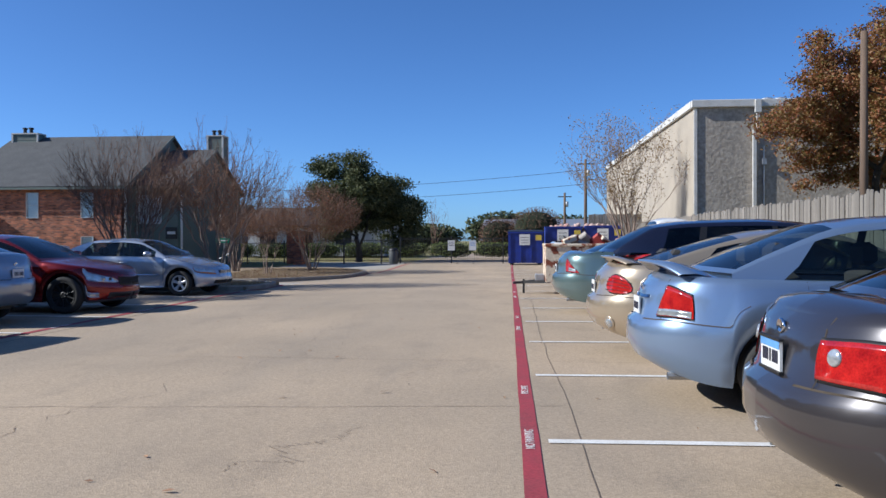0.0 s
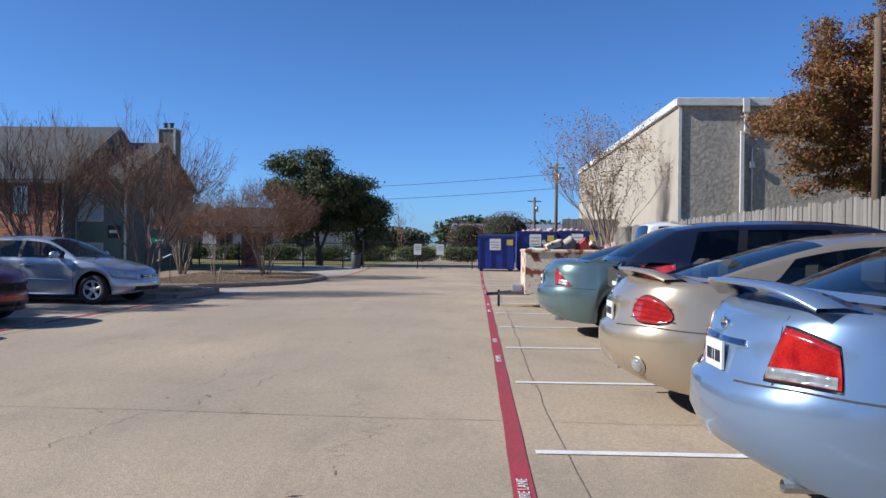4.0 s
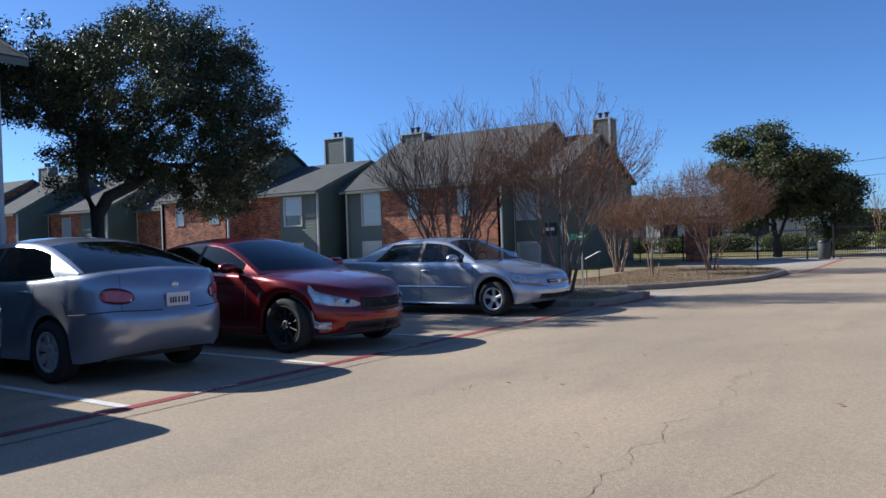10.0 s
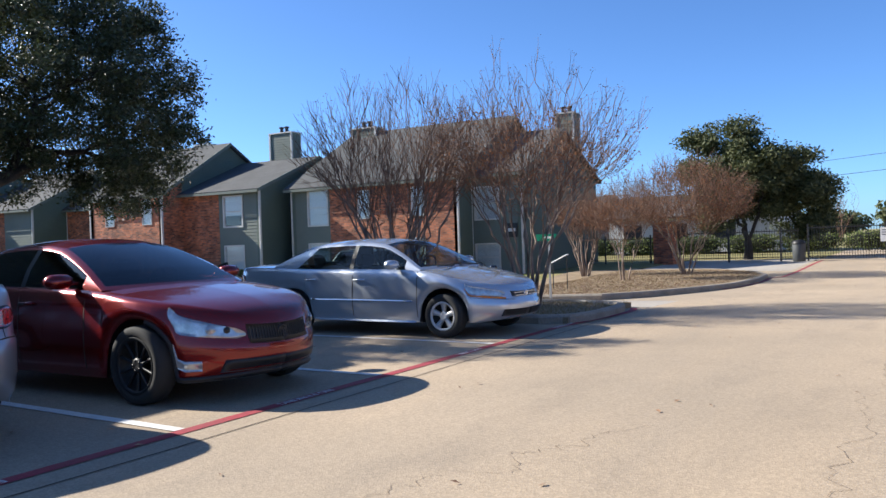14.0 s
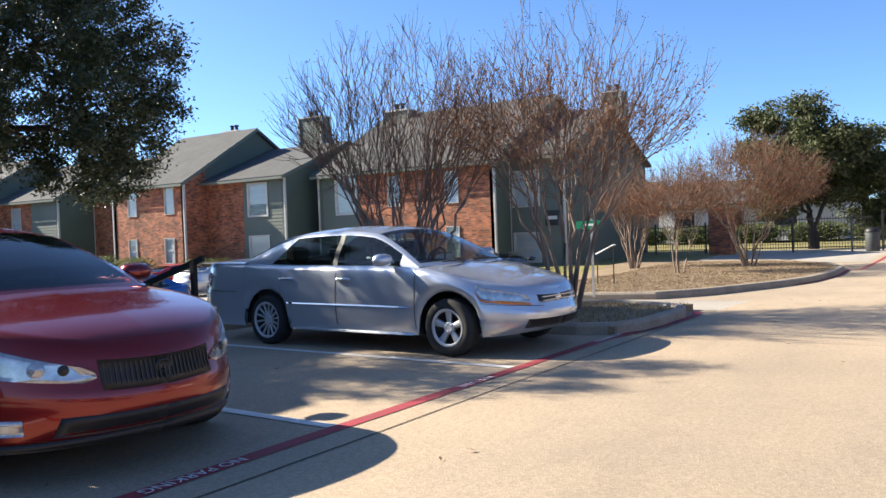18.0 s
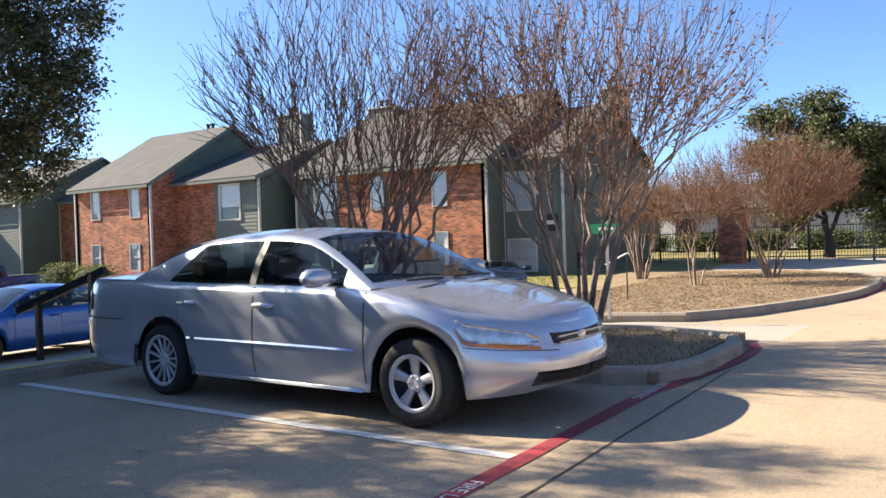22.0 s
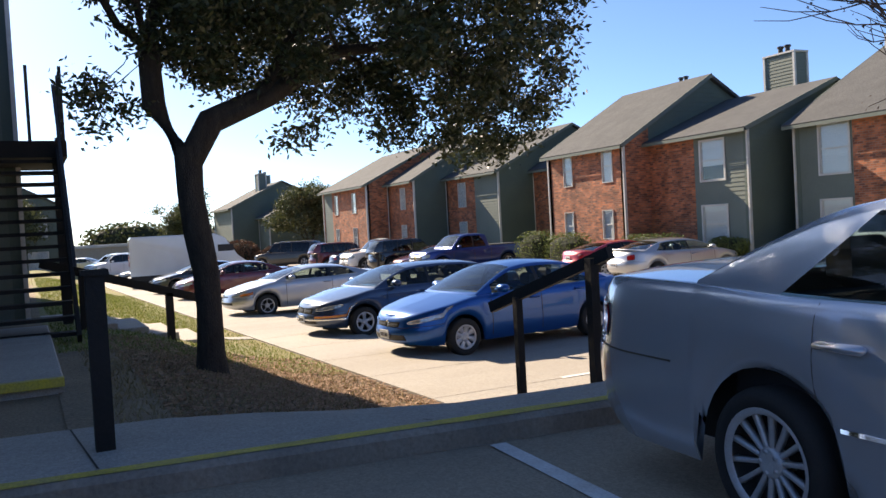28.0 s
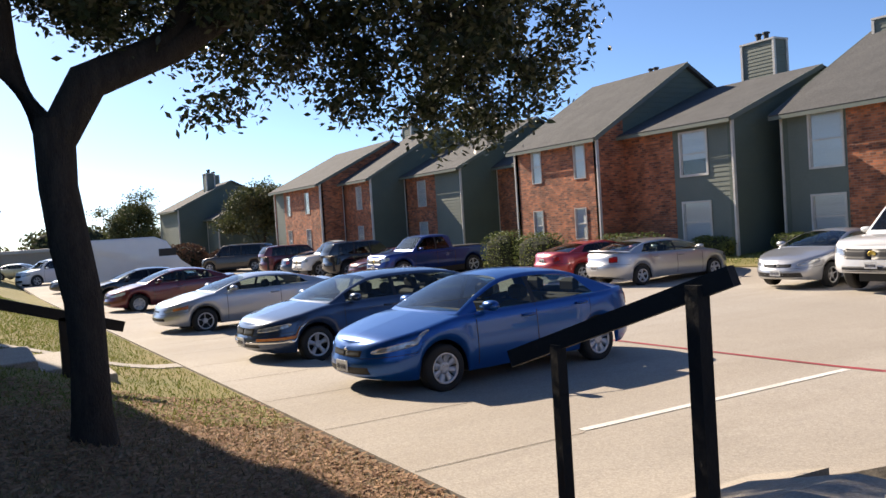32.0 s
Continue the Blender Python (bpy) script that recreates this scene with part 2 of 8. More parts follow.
TRIM = mat("white_trim_paint", (0.62, 0.60, 0.56), 0.6, (0.5, 0.48, 0.44), scale=3, fine=30, finecol=0.08)
SHINGLE = mat("shingles", (0.088, 0.088, 0.087), 0.95, (0.064, 0.064, 0.064), scale=1.5, fine=18, bump=0.6, finecol=0.3)
STUCCO = mat("rough_stucco", (0.40, 0.345, 0.28), 0.95, (0.33, 0.285, 0.23), scale=0.9, fine=8, bump=1.0, finecol=0.30)
FENCEWOOD = mat("weathered_fence_wood", (0.235, 0.21, 0.18), 0.9, (0.15, 0.135, 0.115), scale=3.0, fine=30, bump=0.3, rand=0.22, stretch=(4, 4, 0.35), finecol=0.2)
DARKWOOD = mat("black_stained_wood", (0.010, 0.009, 0.008), 0.8, (0.018, 0.015, 0.013), scale=3, fine=30, bump=0.3)
BLACK = mat("black_plastic", (0.012, 0.012, 0.013), 0.5, fine=200)
RUBBER = mat("tyre_rubber", (0.02, 0.02, 0.02), 0.85, (0.03, 0.028, 0.025), scale=8, fine=120, bump=0.1)
ALLOY = mat("alloy_wheel", (0.60, 0.60, 0.60), 0.35, metal=0.35, fine=200)
CHROME = mat("chrome", (0.8, 0.8, 0.82), 0.12, metal=1.0, fine=200)
STEEL = mat("galvanised_steel", (0.45, 0.46, 0.47), 0.5, metal=0.7, fine=80)
INTERIOR = mat("car_interior", (0.035, 0.033, 0.032), 0.9, fine=150)
TAILRED = mat("tail_lamp_red", (0.46, 0.018, 0.013), 0.12, (0.24, 0.006, 0.008), scale=14, fine=120, coat=1.0, finecol=0.3)
LAMPCLEAR = mat("lamp_clear", (0.55, 0.57, 0.58), 0.1, (0.28, 0.3, 0.31), scale=16, fine=120, metal=0.5, coat=1.0)
AMBER = mat("amber_lens", (0.6, 0.17, 0.02), 0.15, coat=1.0)
PLATE = mat("plate_white", (0.7, 0.7, 0.68), 0.5)
INK = mat("dark_ink", (0.03, 0.03, 0.05), 0.6)
GLASS = glassmat("car_glass", (0.50, 0.58, 0.56))
DARKGLASS = glassmat("tinted_car_glass", (0.09, 0.10, 0.11))
BARK = mat("oak_bark", (0.026, 0.021, 0.017), 0.95, (0.055, 0.045, 0.036), scale=6, fine=40, bump=1.0, stretch=(3, 3, 0.7), finecol=0.3)
MYRTLE = mat("myrtle_bark", (0.30, 0.23, 0.18), 0.85, (0.15, 0.10, 0.075), scale=4, fine=40, bump=0.2, stretch=(2, 2, 0.5), finecol=0.15)
TWIG = mat("twigs", (0.20, 0.12, 0.08), 0.9, (0.11, 0.064, 0.044), scale=4, fine=40)


# ---- mesh helpers ----
def part(name, verts, faces, material, parent=None, label="", smooth=False):
    """One mesh object from plain lists (or a bmesh in verts), under its thing."""
    me = bpy.data.meshes.new(name)
    if isinstance(verts, bmesh.types.BMesh):
        verts.to_mesh(me)
        verts.free()
    else:
        me.from_pydata([tuple(v) for v in verts], [], faces)
    for m in material if isinstance(material, (list, tuple)) else (material,):
        me.materials.append(m)
    if smooth:
        me.polygons.foreach_set("use_smooth", [True] * len(me.polygons))
    me.update()
    ob = new(name, me)
    if parent:
        ob.parent = parent
    if label:
        ob["label"] = label
    return ob


def empty(name, m, label, category, group=""):
    e = new(name)
    e.empty_display_size = 0.2
    e.matrix_basis = m
    return tagged(e, label, category, group)


def boxgeo(x0, x1, y0, y1, z0, z1, bev=0.0):
    """A box, its top edges taken off where bev is given."""
    if not bev:
        v = [(x, y, z) for z in (z0, z1) for x, y in ((x0, y0), (x1, y0), (x1, y1), (x0, y1))]
        return v, [(3, 2, 1, 0), (4, 5, 6, 7), (0, 1, 5, 4), (1, 2, 6, 5), (2, 3, 7, 6), (3, 0, 4, 7)]
    v = []
    for z, d in ((z0, bev), (z0 + bev, 0), (z1 - bev, 0), (z1, bev)):
        v += [(x0 + d, y0 + d, z), (x1 - d, y0 + d, z), (x1 - d, y1 - d, z), (x0 + d, y1 - d, z)]
    fc = [(3, 2, 1, 0), (12, 13, 14, 15)]
    for k in range(3):
        for i in range(4):
            j = (i + 1) % 4
            fc.append((4 * k + i, 4 * k + j, 4 * k + 4 + j, 4 * k + 4 + i))
    return v, fc


def join(*geos):
    v, f = [], []
    for a, b in geos:
        o = len(v)
        v += list(a)
        f += [tuple(i + o for i in q) for q in b]
    return v, f


def moved(geo, m):
    return [tuple(m @ Vector(p)) for p in geo[0]], geo[1]


def beam(a, b, w, h, up=(0, 0, 1)):
    """A straight bar of section w x h from a to b."""
    a, b = Vector(a), Vector(b)
    d = (b - a).normalized()
    s = d.cross(Vector(up))
    s = s.normalized() if s.length > 1e-4 else Vector((1, 0, 0))
    u = s.cross(d)
    v = [p + s * i * w / 2 + u * j * h / 2 for p in (a, b) for i, j in ((-1, -1), (1, -1), (1, 1), (-1, 1))]
    return v, [(3, 2, 1, 0), (4, 5, 6, 7), (0, 1, 5, 4), (1, 2, 6, 5), (2, 3, 7, 6), (3, 0, 4, 7)]


def tube(points, radii, sides=6, cap=True):
    v, f = [], []
    pts = [Vector(p) for p in points]
    for i, p in enumerate(pts):
        d = (pts[min(i + 1, len(pts) - 1)] - pts[max(i - 1, 0)]).normalized()
        s = d.orthogonal().normalized() if abs(d.z) > 0.95 else d.cross(Vector((0, 0, 1))).normalized()
        u = d.cross(s)
        for k in range(sides):
            a = 2 * math.pi * k / sides
            v.append(p + (s * math.cos(a) + u * math.sin(a)) * radii[i])
    for i in range(len(pts) - 1):
        for k in range(sides):
            j = (k + 1) % sides
            f.append((i * sides + k, i * sides + j, (i + 1) * sides + j, (i + 1) * sides + k))
    if cap:
        f.append(tuple(range(sides))[::-1])
        f.append(tuple(range((len(pts) - 1) * sides, len(pts) * sides)))
    return v, f


def lathe(profile, n=24, axis="y"):
    """Turns (radius, along) points about an axis."""
    v, f = [], []
    for r, h in profile:
        for k in range(n):
            a = 2 * math.pi * k / n
            c, s = r * math.cos(a), r * math.sin(a)
            v.append((c, h, s) if axis == "y" else (c, s, h))
    for i in range(len(profile) - 1):
        for k in range(n):
            j = (k + 1) % n
            q = (i * n + k, i * n + j, (i + 1) * n + j, (i + 1) * n + k)
            f.append(q)
    return v, f


def smooth01(x, a, b):
    t = min(1, max(0, (x - a) / (b - a)))
    return t * t * (3 - 2 * t)


# ---- ground ----
def lower(x, y):
    return -0.72 + 0.012 * (max(x, -55) + 20) + 0.45 * smooth01(y, 27.5, 33)


def ground_z(x, y):
    a = -12.75 + 4.2 * smooth01(y, 14.2, 16.0) - 2.5 * smooth01(y, 17.6, 19)
    sx = 1 - smooth01(x, a - (2.2 + 4.0 * smooth01(y, 14.2, 16)), a)
    sy = smooth01(y, 9.2, 12.6)
    far = 1 - smooth01(y, 36, 44)
    w = sx * sy * far
    # the drive dips gently towards the north
    return w * lower(x, y) + (1 - w) * (-0.24 * smooth01(y, 14, 27) + 0.10 * smooth01(y, 32, 42))


def sheet(name, x0, x1, y0, y1, dz, material, step=0.5, label="", kind="structure", skirt=0.0, edge=None):
    """A surface that follows the ground at dz above it, with its sides going down by skirt."""
    nx, ny = max(1, round((x1 - x0) / step)), max(1, round((y1 - y0) / step))
    v, f = [], []
    for j in range(ny + 1):
        for i in range(nx + 1):
            x, y = x0 + (x1 - x0) * i / nx, y0 + (y1 - y0) * j / ny
            if edge:
                x, y = edge(x, y)
            v.append((x, y, ground_z(x, y) + dz))
    for j in range(ny):
        for i in range(nx):
            a = j * (nx + 1) + i
            f.append((a, a + 1, a + nx + 2, a + nx + 1))
    if skirt:
        rim = [i for i in range(nx + 1)] + [(j + 1) * (nx + 1) - 1 for j in range(1, ny + 1)] + [ny * (nx + 1) + i for i in range(nx - 1, -1, -1)] + [j * (nx + 1) for j in range(ny - 1, 0, -1)]
        o = len(v)
        v += [(v[i][0], v[i][1], v[i][2] - skirt) for i in rim]
        for k in range(len(rim)):
            kk = (k + 1) % len(rim)
            f.append((rim[kk], rim[k], o + k, o + kk))
    ob = part(name, v, f, material, smooth=False)
    return tagged(ob, label, "", "", kind)


def far_grid():
    xs = sorted(set([-1500, -700, -350, -200, -140, -110] + list(range(-90, 45, 3)) + [60, 90, 150, 300, 700, 1500]))
    ys = sorted(set([-1500, -700, -300, -150, -80, -50] + list(range(-32, 60, 3)) + [70, 90, 130, 200, 350, 700, 1500]))
    v = [(x, y, ground_z(x, y) - 0.25) for y in ys for x in xs]
    n = len(xs)
    f = [(j * n + i, j * n + i + 1, (j + 1) * n + i + 1, (j + 1) * n + i) for j in range(len(ys) - 1) for i in range(n - 1)]
    return v, f


tagged(part("ground", *far_grid(), TURF), "flat ground of dry winter turf and soil", "ground", "", "structure")


# ---- paving, kerbs and lines ----
def flat(name, x0, x1, y0, y1, dz, material, label, kind="structure", step=0.5):
    return sheet(name, x0, x1, y0, y1, dz, material, step, label, kind, skirt=0.12)


flat("road", -13.2, 6.2, -40, 12.95, 0.0, CONCRETE, "worn tan concrete drive with parking stalls", step=1.0)
flat("road_north", -6.62, 6.2, 12.95, 80, 0.0, CONCRETE, "worn tan concrete drive to the gate", step=1.0)
flat("road_ramp", -13.4, -6.62, 16.2, 18.2, 0.0, CONC_PALE, "short concrete ramp between two verges", step=0.4)
flat("lower_lot", -80, -13.4, 14.43, 30.0, 0.0, CONC_PALE, "pale concrete lower parking lot", step=0.6)
flat("lower_lot_entry", -13.4, -12.2, 18.2, 20, -0.004, CONC_PALE, "pale concrete at the lot's upper end", step=0.6)
flat("lower_walk", -80, -14.1, 12.62, 14.36, 0.05, CONC_PALE, "pale concrete footpath along the lower lot", step=0.6)
def walk_edge(x, y):
    # the footpath and its kerb stand a little askew to the drive
    return x + 0.095 * (max(y, 4) - 12.4), y


sheet("upper_walk", -13.60, -12.42, -12, 12.98, 0.13, CONC_PALE, 0.6, "concrete footpath behind the stalls", skirt=0.12, edge=walk_edge)
flat("lawn_green", -60, -19.0, 8.9, 12.6, 0.03, TURF, "short green lawn beyond the steps", step=0.4)
flat("garden_path", -24.9, -24.4, 8.9, 12.6, 0.045, CONC_PALE, "narrow concrete path across the lawn", step=0.4)
flat("lawn_slope", -19.0, -13.74, 8.9, 12.6, 0.03, DRYGRASS, "sloping lawn of dry grass and leaf litter", step=0.3)
flat("lawn_south", -40, -13.74, -12, 8.9, 0.02, DRYGRASS, "dry lawn beside the apartment block", step=1.5)
flat("lawn_houses", -80, -13.0, 30.0, 46, 0.04, TURF, "lawn in front of the brick apartments", step=0.8)
flat("lawn_far", -80, -6.62, 46, 90, -0.02, TURF, "green lawn beyond the fence", step=3)
flat("verge", -12.4, -6.98, 13.1, 16.2, 0.09, DRYGRASS, "narrow verge of dry yellow grass", step=0.3)


def isl_edge(x, y):
    # the island's south-east corner is rounded and its kerb runs out to a point in the north
    if x > -11:
        e = curve_pts(((18.0, -9.6), (18.3, -8.4), (19.6, -7.85), (22.5, -7.3), (25.0, -6.93), (27.7, -6.75), (30.0, -6.85), (32.5, -7.6), (34.5, -9.5)), y)
        x = -11 + (x + 11) * (e + 11) / 5
    return x, y


def curve_pts(pts, y):
    """A bent line through (y, x) points."""
    for (y0, x0), (y1, x1) in zip(pts, pts[1:]):
        if y <= y1:
            return x0 + (x1 - x0) * max(0, (y - y0) / (y1 - y0))
    return pts[-1][1]


sheet("island", -14.6, -6.0, 18.0, 34.5, 0.12, DRYGRASS, 0.35, "raised island of dry brown grass with crape myrtles", skirt=0.2, edge=isl_edge)
flat("road_shoulder", -11.0, -6.62, 18.2, 34.6, -0.004, CONCRETE, "worn concrete round the island", step=1.0)
flat("road_corner", -9.5, -6.62, 12.95, 16.3, -0.006, CONCRETE, "worn concrete at the verge corner", step=0.8)
flat("forecourt", -14.0, -6.6, 34.6, 46, 0.0, CONC_PALE, "pale concrete forecourt by the fence", step=1.0)


def kerb(name, pts, w=0.16, h=0.13, material=None, label="weathered concrete kerb"):
    """A kerb along a line: a real step with rounded top edges."""
    v, f = [], []
    P = [Vector((x, y, 0)) for x, y in pts]
    for i, p in enumerate(P):
        d = (P[min(i + 1, len(P) - 1)] - P[max(i - 1, 0)]).normalized()
        s = Vector((-d.y, d.x, 0))
        z = ground_z(p.x, p.y)
        for o, k in ((-w / 2, -0.1), (-w / 2, h - 0.035), (-w / 2 + 0.03, h), (w / 2 - 0.03, h), (w / 2, h - 0.035), (w / 2, -0.1)):
            q = p + s * o
            v.append((q.x, q.y, z + k))
    for i in range(len(P) - 1):
        for k in range(5):
            f.append((i * 6 + k, i * 6 + k + 1, i * 6 + 7 + k, i * 6 + 6 + k))
    f += [tuple(range(6)), tuple(range(len(v) - 6, len(v)))[::-1]]
    return tagged(part(name, v, f, material or KERB), label, "kerb", "", "structure")


def line_pts(a, b, step=0.6):
    n = max(2, int(math.dist(a, b) / step))
    return [(a[0] + (b[0] - a[0]) * i / n, a[1] + (b[1] - a[1]) * i / n) for i in range(n + 1)]


kerb("kerb_walk", [walk_edge(-12.40, y) for _, y in line_pts((0, -12), (0, 12.98))], 0.15, 0.135, KERB, "concrete kerb with worn yellow paint")
kerb("kerb_verge", line_pts((-12.4, 13.03), (-7.4, 13.03)) + [(-7.02, 13.2), (-6.86, 13.6)] + line_pts((-6.82, 14.0), (-6.82, 15.0)) + [(-6.95, 15.5), (-7.3, 15.85)] + line_pts((-8.0, 16.2), (-12.3, 16.3)))
ISL = [isl_edge(-6.0, 18.0 + 16.5 * i / 40) for i in range(41)]
kerb("kerb_island", line_pts((-12.8, 17.95), (-9.9, 17.95), 0.5) + [(x + 0.05, y) for x, y in ISL] + [(-11.0, 34.8), (-13, 34.9)])
kerb("kerb_fence", line_pts((6.05, -40), (6.05, 34), 2.0), 0.16, 0.14)


def strip(name, pts, w, dz, material, label, kind="structure", parent=None, jag=0.0):
    """A thin painted or filled line on the ground."""
    v, f = [], []
    P = [Vector((x, y, 0)) for x, y in pts]
    for i, p in enumerate(P):
        d = (P[min(i + 1, len(P) - 1)] - P[max(i - 1, 0)]).normalized()
        s = Vector((-d.y, d.x, 0))
        for o in (-w / 2, w / 2):
            q = p + s * (o + random.uniform(-jag, jag))
            v.append((q.x, q.y, ground_z(q.x, q.y) + dz))
    f = [(2 * i, 2 * i + 1, 2 * i + 3, 2 * i + 2) for i in range(len(P) - 1)]
    return tagged(part(name, v, f, material, parent), label, "", "", kind)


strip("fire_line", line_pts((-0.085, -20), (-0.085, 41), 0.5), 0.115, 0.005, RED_LINE, "faded red painted fire-lane line", jag=0.004)
strip("fire_line_west", line_pts((-6.93, -20), (-6.93, 12.2), 0.5) + [(-6.92, 12.7), (-6.86, 13.2), (-6.76, 13.8), (-6.70, 14.4), (-6.68, 15.0), (-6.72, 15.5), (-6.85, 15.9)], 0.12, 0.005, RED_LINE, "faded red painted fire-lane line", jag=0.004)
strip("fire_line_island", [(x + 0.2, y) for x, y in ISL[14:30]] + line_pts((-6.35, 30.6), (-6.3, 43), 1.0), 0.12, 0.005, RED_LINE, "faded red painted line along the island kerb", jag=0.004)
strip("kerb_paint", [walk_edge(-12.41, y) for _, y in line_pts((0, -12), (0, 12.98), 0.4)], 0.11, 0.139, YELLOW_LINE, "worn yellow paint on the kerb top", jag=0.012)
for k in range(-6, 14):
    strip("stall_line", line_pts((0.03, 2.59 * k), (5.4, 2.59 * k), 0.6), 0.095, 0.006, WHITE_LINE, "white painted stall line", jag=0.004)
for y in (-9.3, -6.8, -4.3, -1.8, 0.7, 3.2, 5.69, 8.18, 10.65):
    strip("stall_line", line_pts((-12.38, y + 0.41), (-6.99, y), 0.6), 0.10, 0.006, WHITE_LINE, "white painted stall line in the shade", jag=0.004)
for x in (-16.75, -19.5 - 2.75, -25, -27.75, -30.5, -33.25, -36, -38.75, -41.5, -44.25, -47):
    strip("stall_line", line_pts((x, 14.5), (x, 18.4), 0.6), 0.10, 0.006, WHITE_LINE, "white painted stall line of the lower lot")
strip("fire_line_lower", line_pts((-60, 18.5), (-14, 18.5), 1), 0.09, 0.006, RED_LINE, "faded red line across the lower lot")


def wander(a, b, amp, seed, n=40):
    rnd = random.Random(seed)
    o, out = 0.0, []
    for i in range(n + 1):
        t = i / n
        o = 0.86 * o + rnd.uniform(-amp, amp) * 0.5
        k = min(1, 4 * t, 4 * (1 - t))
        dx, dy = b[0] - a[0], b[1] - a[1]
        L = math.hypot(dx, dy)
        out.append((a[0] + dx * t - dy / L * o * k, a[1] + dy * t + dx / L * o * k))
    return out


# slab joints and cracks
strip("slab_joint", wander((0.24, -20), (0.24, 40), 0.03, 3, 150), 0.006, 0.004, CRACK, "dark joint between the slabs")
strip("slab_joint", wander((-6.62, -20), (-6.62, 14), 0.012, 4, 90), 0.014, 0.004, JOINT, "dark joint between the slabs")
for k, (a, b) in enumerate((((-6.6, -1.95), (0.2, -1.45)), ((-6.6, 1.2), (6, 0.62)), ((-6.6, -9.5), (6, -9.4)), ((-6.6, 13.0), (6, 12.9)), ((-6.6, 24.8), (6, 24.8)), ((0.3, -5.8), (6, -5.8)))):
    strip("slab_joint", wander(a, b, 0.02, 10 + k, 60), 0.007, 0.004, CRACK, "dark transverse joint in the slab", jag=0.002)
for k, (a, b) in enumerate((((-2.75, 2.2), (-2.75, 10.5)), ((-4.1, -4.5), (-2.0, 3.5)), ((-3.2, -6.5), (-2.4, -4.0)), ((-1.1, -0.6), (-1.3, 1.9)), ((-5.2, 4.2), (-4.0, 7.0)), ((-1.8, -3.4), (-1.2, -2.2)))):
    strip("slab_crack", wander(a, b, 0.16, 30 + k, 110), 0.0035, 0.004, CRACK, "fine wandering crack in the concrete", jag=0.002)
for k, y in enumerate((13.0, 11.2, 9.4, 7.6, 5.8)):
    strip("walk_joint", [walk_edge(-13.58, y - 0.5), walk_edge(-12.5, y - 0.42)], 0.012, 0.134, JOINT, "joint across the footpath")
strip("kerb_joint", wander((-60, 14.395), (-14.2, 14.395), 0.02, 77, 160), 0.05, 0.02, JOINT, "crumbling dark joint beside the footpath", jag=0.012)
for k in range(16):
    strip("walk_joint", [(-14.6 - 1.9 * k, 12.64), (-14.6 - 1.9 * k, 14.34)], 0.012, 0.055, JOINT, "joint across the footpath")


# ---- buildings ----
def wall_quad(axis, at, a0, a1, z0, z1, thick, facing):
    """A wall slab; axis 'x' runs along x at y = at, facing -1 or 1 is the side its outer face looks to."""
    if axis == "x":
        return boxgeo(a0, a1, min(at, at - facing * thick), max(at, at - facing * thick), z0, z1)
    return boxgeo(min(at, at - facing * thick), max(at, at - facing * thick), a0, a1, z0, z1)


def wall_with_holes(axis, at, a0, a1, z0, z1, holes, thick, facing):
    """A wall slab in one piece with real rectangular openings (a, b, zlow, zhigh)."""
    xs = sorted({a0, a1, *[h[0] for h in holes], *[h[1] for h in holes]})
    zs = sorted({z0, z1, *[h[2] for h in holes], *[h[3] for h in holes]})
    nx, nz = len(xs), len(zs)
    v = []
    for d in (0, -facing * thick):
        v += [(x, at + d, z) if axis == "x" else (at + d, x, z) for z in zs for x in xs]

    def solid(i, j):
        if not (0 <= i < nx - 1 and 0 <= j < nz - 1):
            return False
        x, z = (xs[i] + xs[i + 1]) / 2, (zs[j] + zs[j + 1]) / 2
        return not any(h[0] < x < h[1] and h[2] < z < h[3] for h in holes)

    f, o = [], nx * nz
    for j in range(nz - 1):
        for i in range(nx - 1):
            if not solid(i, j):
                continue
            p, q, r, s = j * nx + i, j * nx + i + 1, (j + 1) * nx + i + 1, (j + 1) * nx + i
            f += [(p, q, r, s), (o + s, o + r, o + q, o + p)]
            for (di, dj), (c, d) in (((0, -1), (p, q)), ((1, 0), (q, r)), ((0, 1), (r, s)), ((-1, 0), (s, p))):
                if not solid(i + di, j + dj):
                    f.append((d, c, o + c, o + d))
    return v, f


def siding(axis, at, a0, a1, z0, z1, facing, holes=(), top=None, board=0.16):
    """Lap boards proud of a wall, each with a slanted face; top(a) bounds them under a gable."""
    v, f = [], []

    def add(s, e, zl, zh):
        o = len(v)
        for zz, d in ((zl, 0.022), (zh, 0.006)):
            for a in (s, e):
                v.append((a, at + facing * d, zz) if axis == "x" else (at + facing * d, a, zz))
        for a in (s, e):
            v.append((a, at, zl) if axis == "x" else (at, a, zl))
        f.append((o, o + 1, o + 3, o + 2))
        f.append((o + 4, o + 5, o + 1, o))

    z = z0
    while z < (z1 if top is None else 20):
        zh = z + board
        spans = [(a0, a1)]
        if top is not None:
            ins = [a0 + (a1 - a0) * i / 80 for i in range(81) if top(a0 + (a1 - a0) * i / 80) > z + board * 0.5]
            if not ins:
                break
            spans = [(min(ins), max(ins))]
        elif zh > z1:
            zh = z1
        for h in holes:
            if h[2] < zh - 0.01 and h[3] > z + 0.01:
                spans = [p for s, e in spans for p in ((s, min(e, h[0])), (max(s, h[1]), e)) if p[1] - p[0] > 0.02]
        for s, e in spans:
            add(s, e, z, zh)
        z += board
    return v, f


BLIND = mat("window_blinds", (0.84, 0.84, 0.82), 0.7, (0.7, 0.7, 0.7), scale=1, fine=12, stretch=(0.2, 0.2, 6))
PANE = glassmat("window_glass", (0.86, 0.89, 0.9))
DARKROOM = mat("dark_room", (0.03, 0.033, 0.04), 0.9)


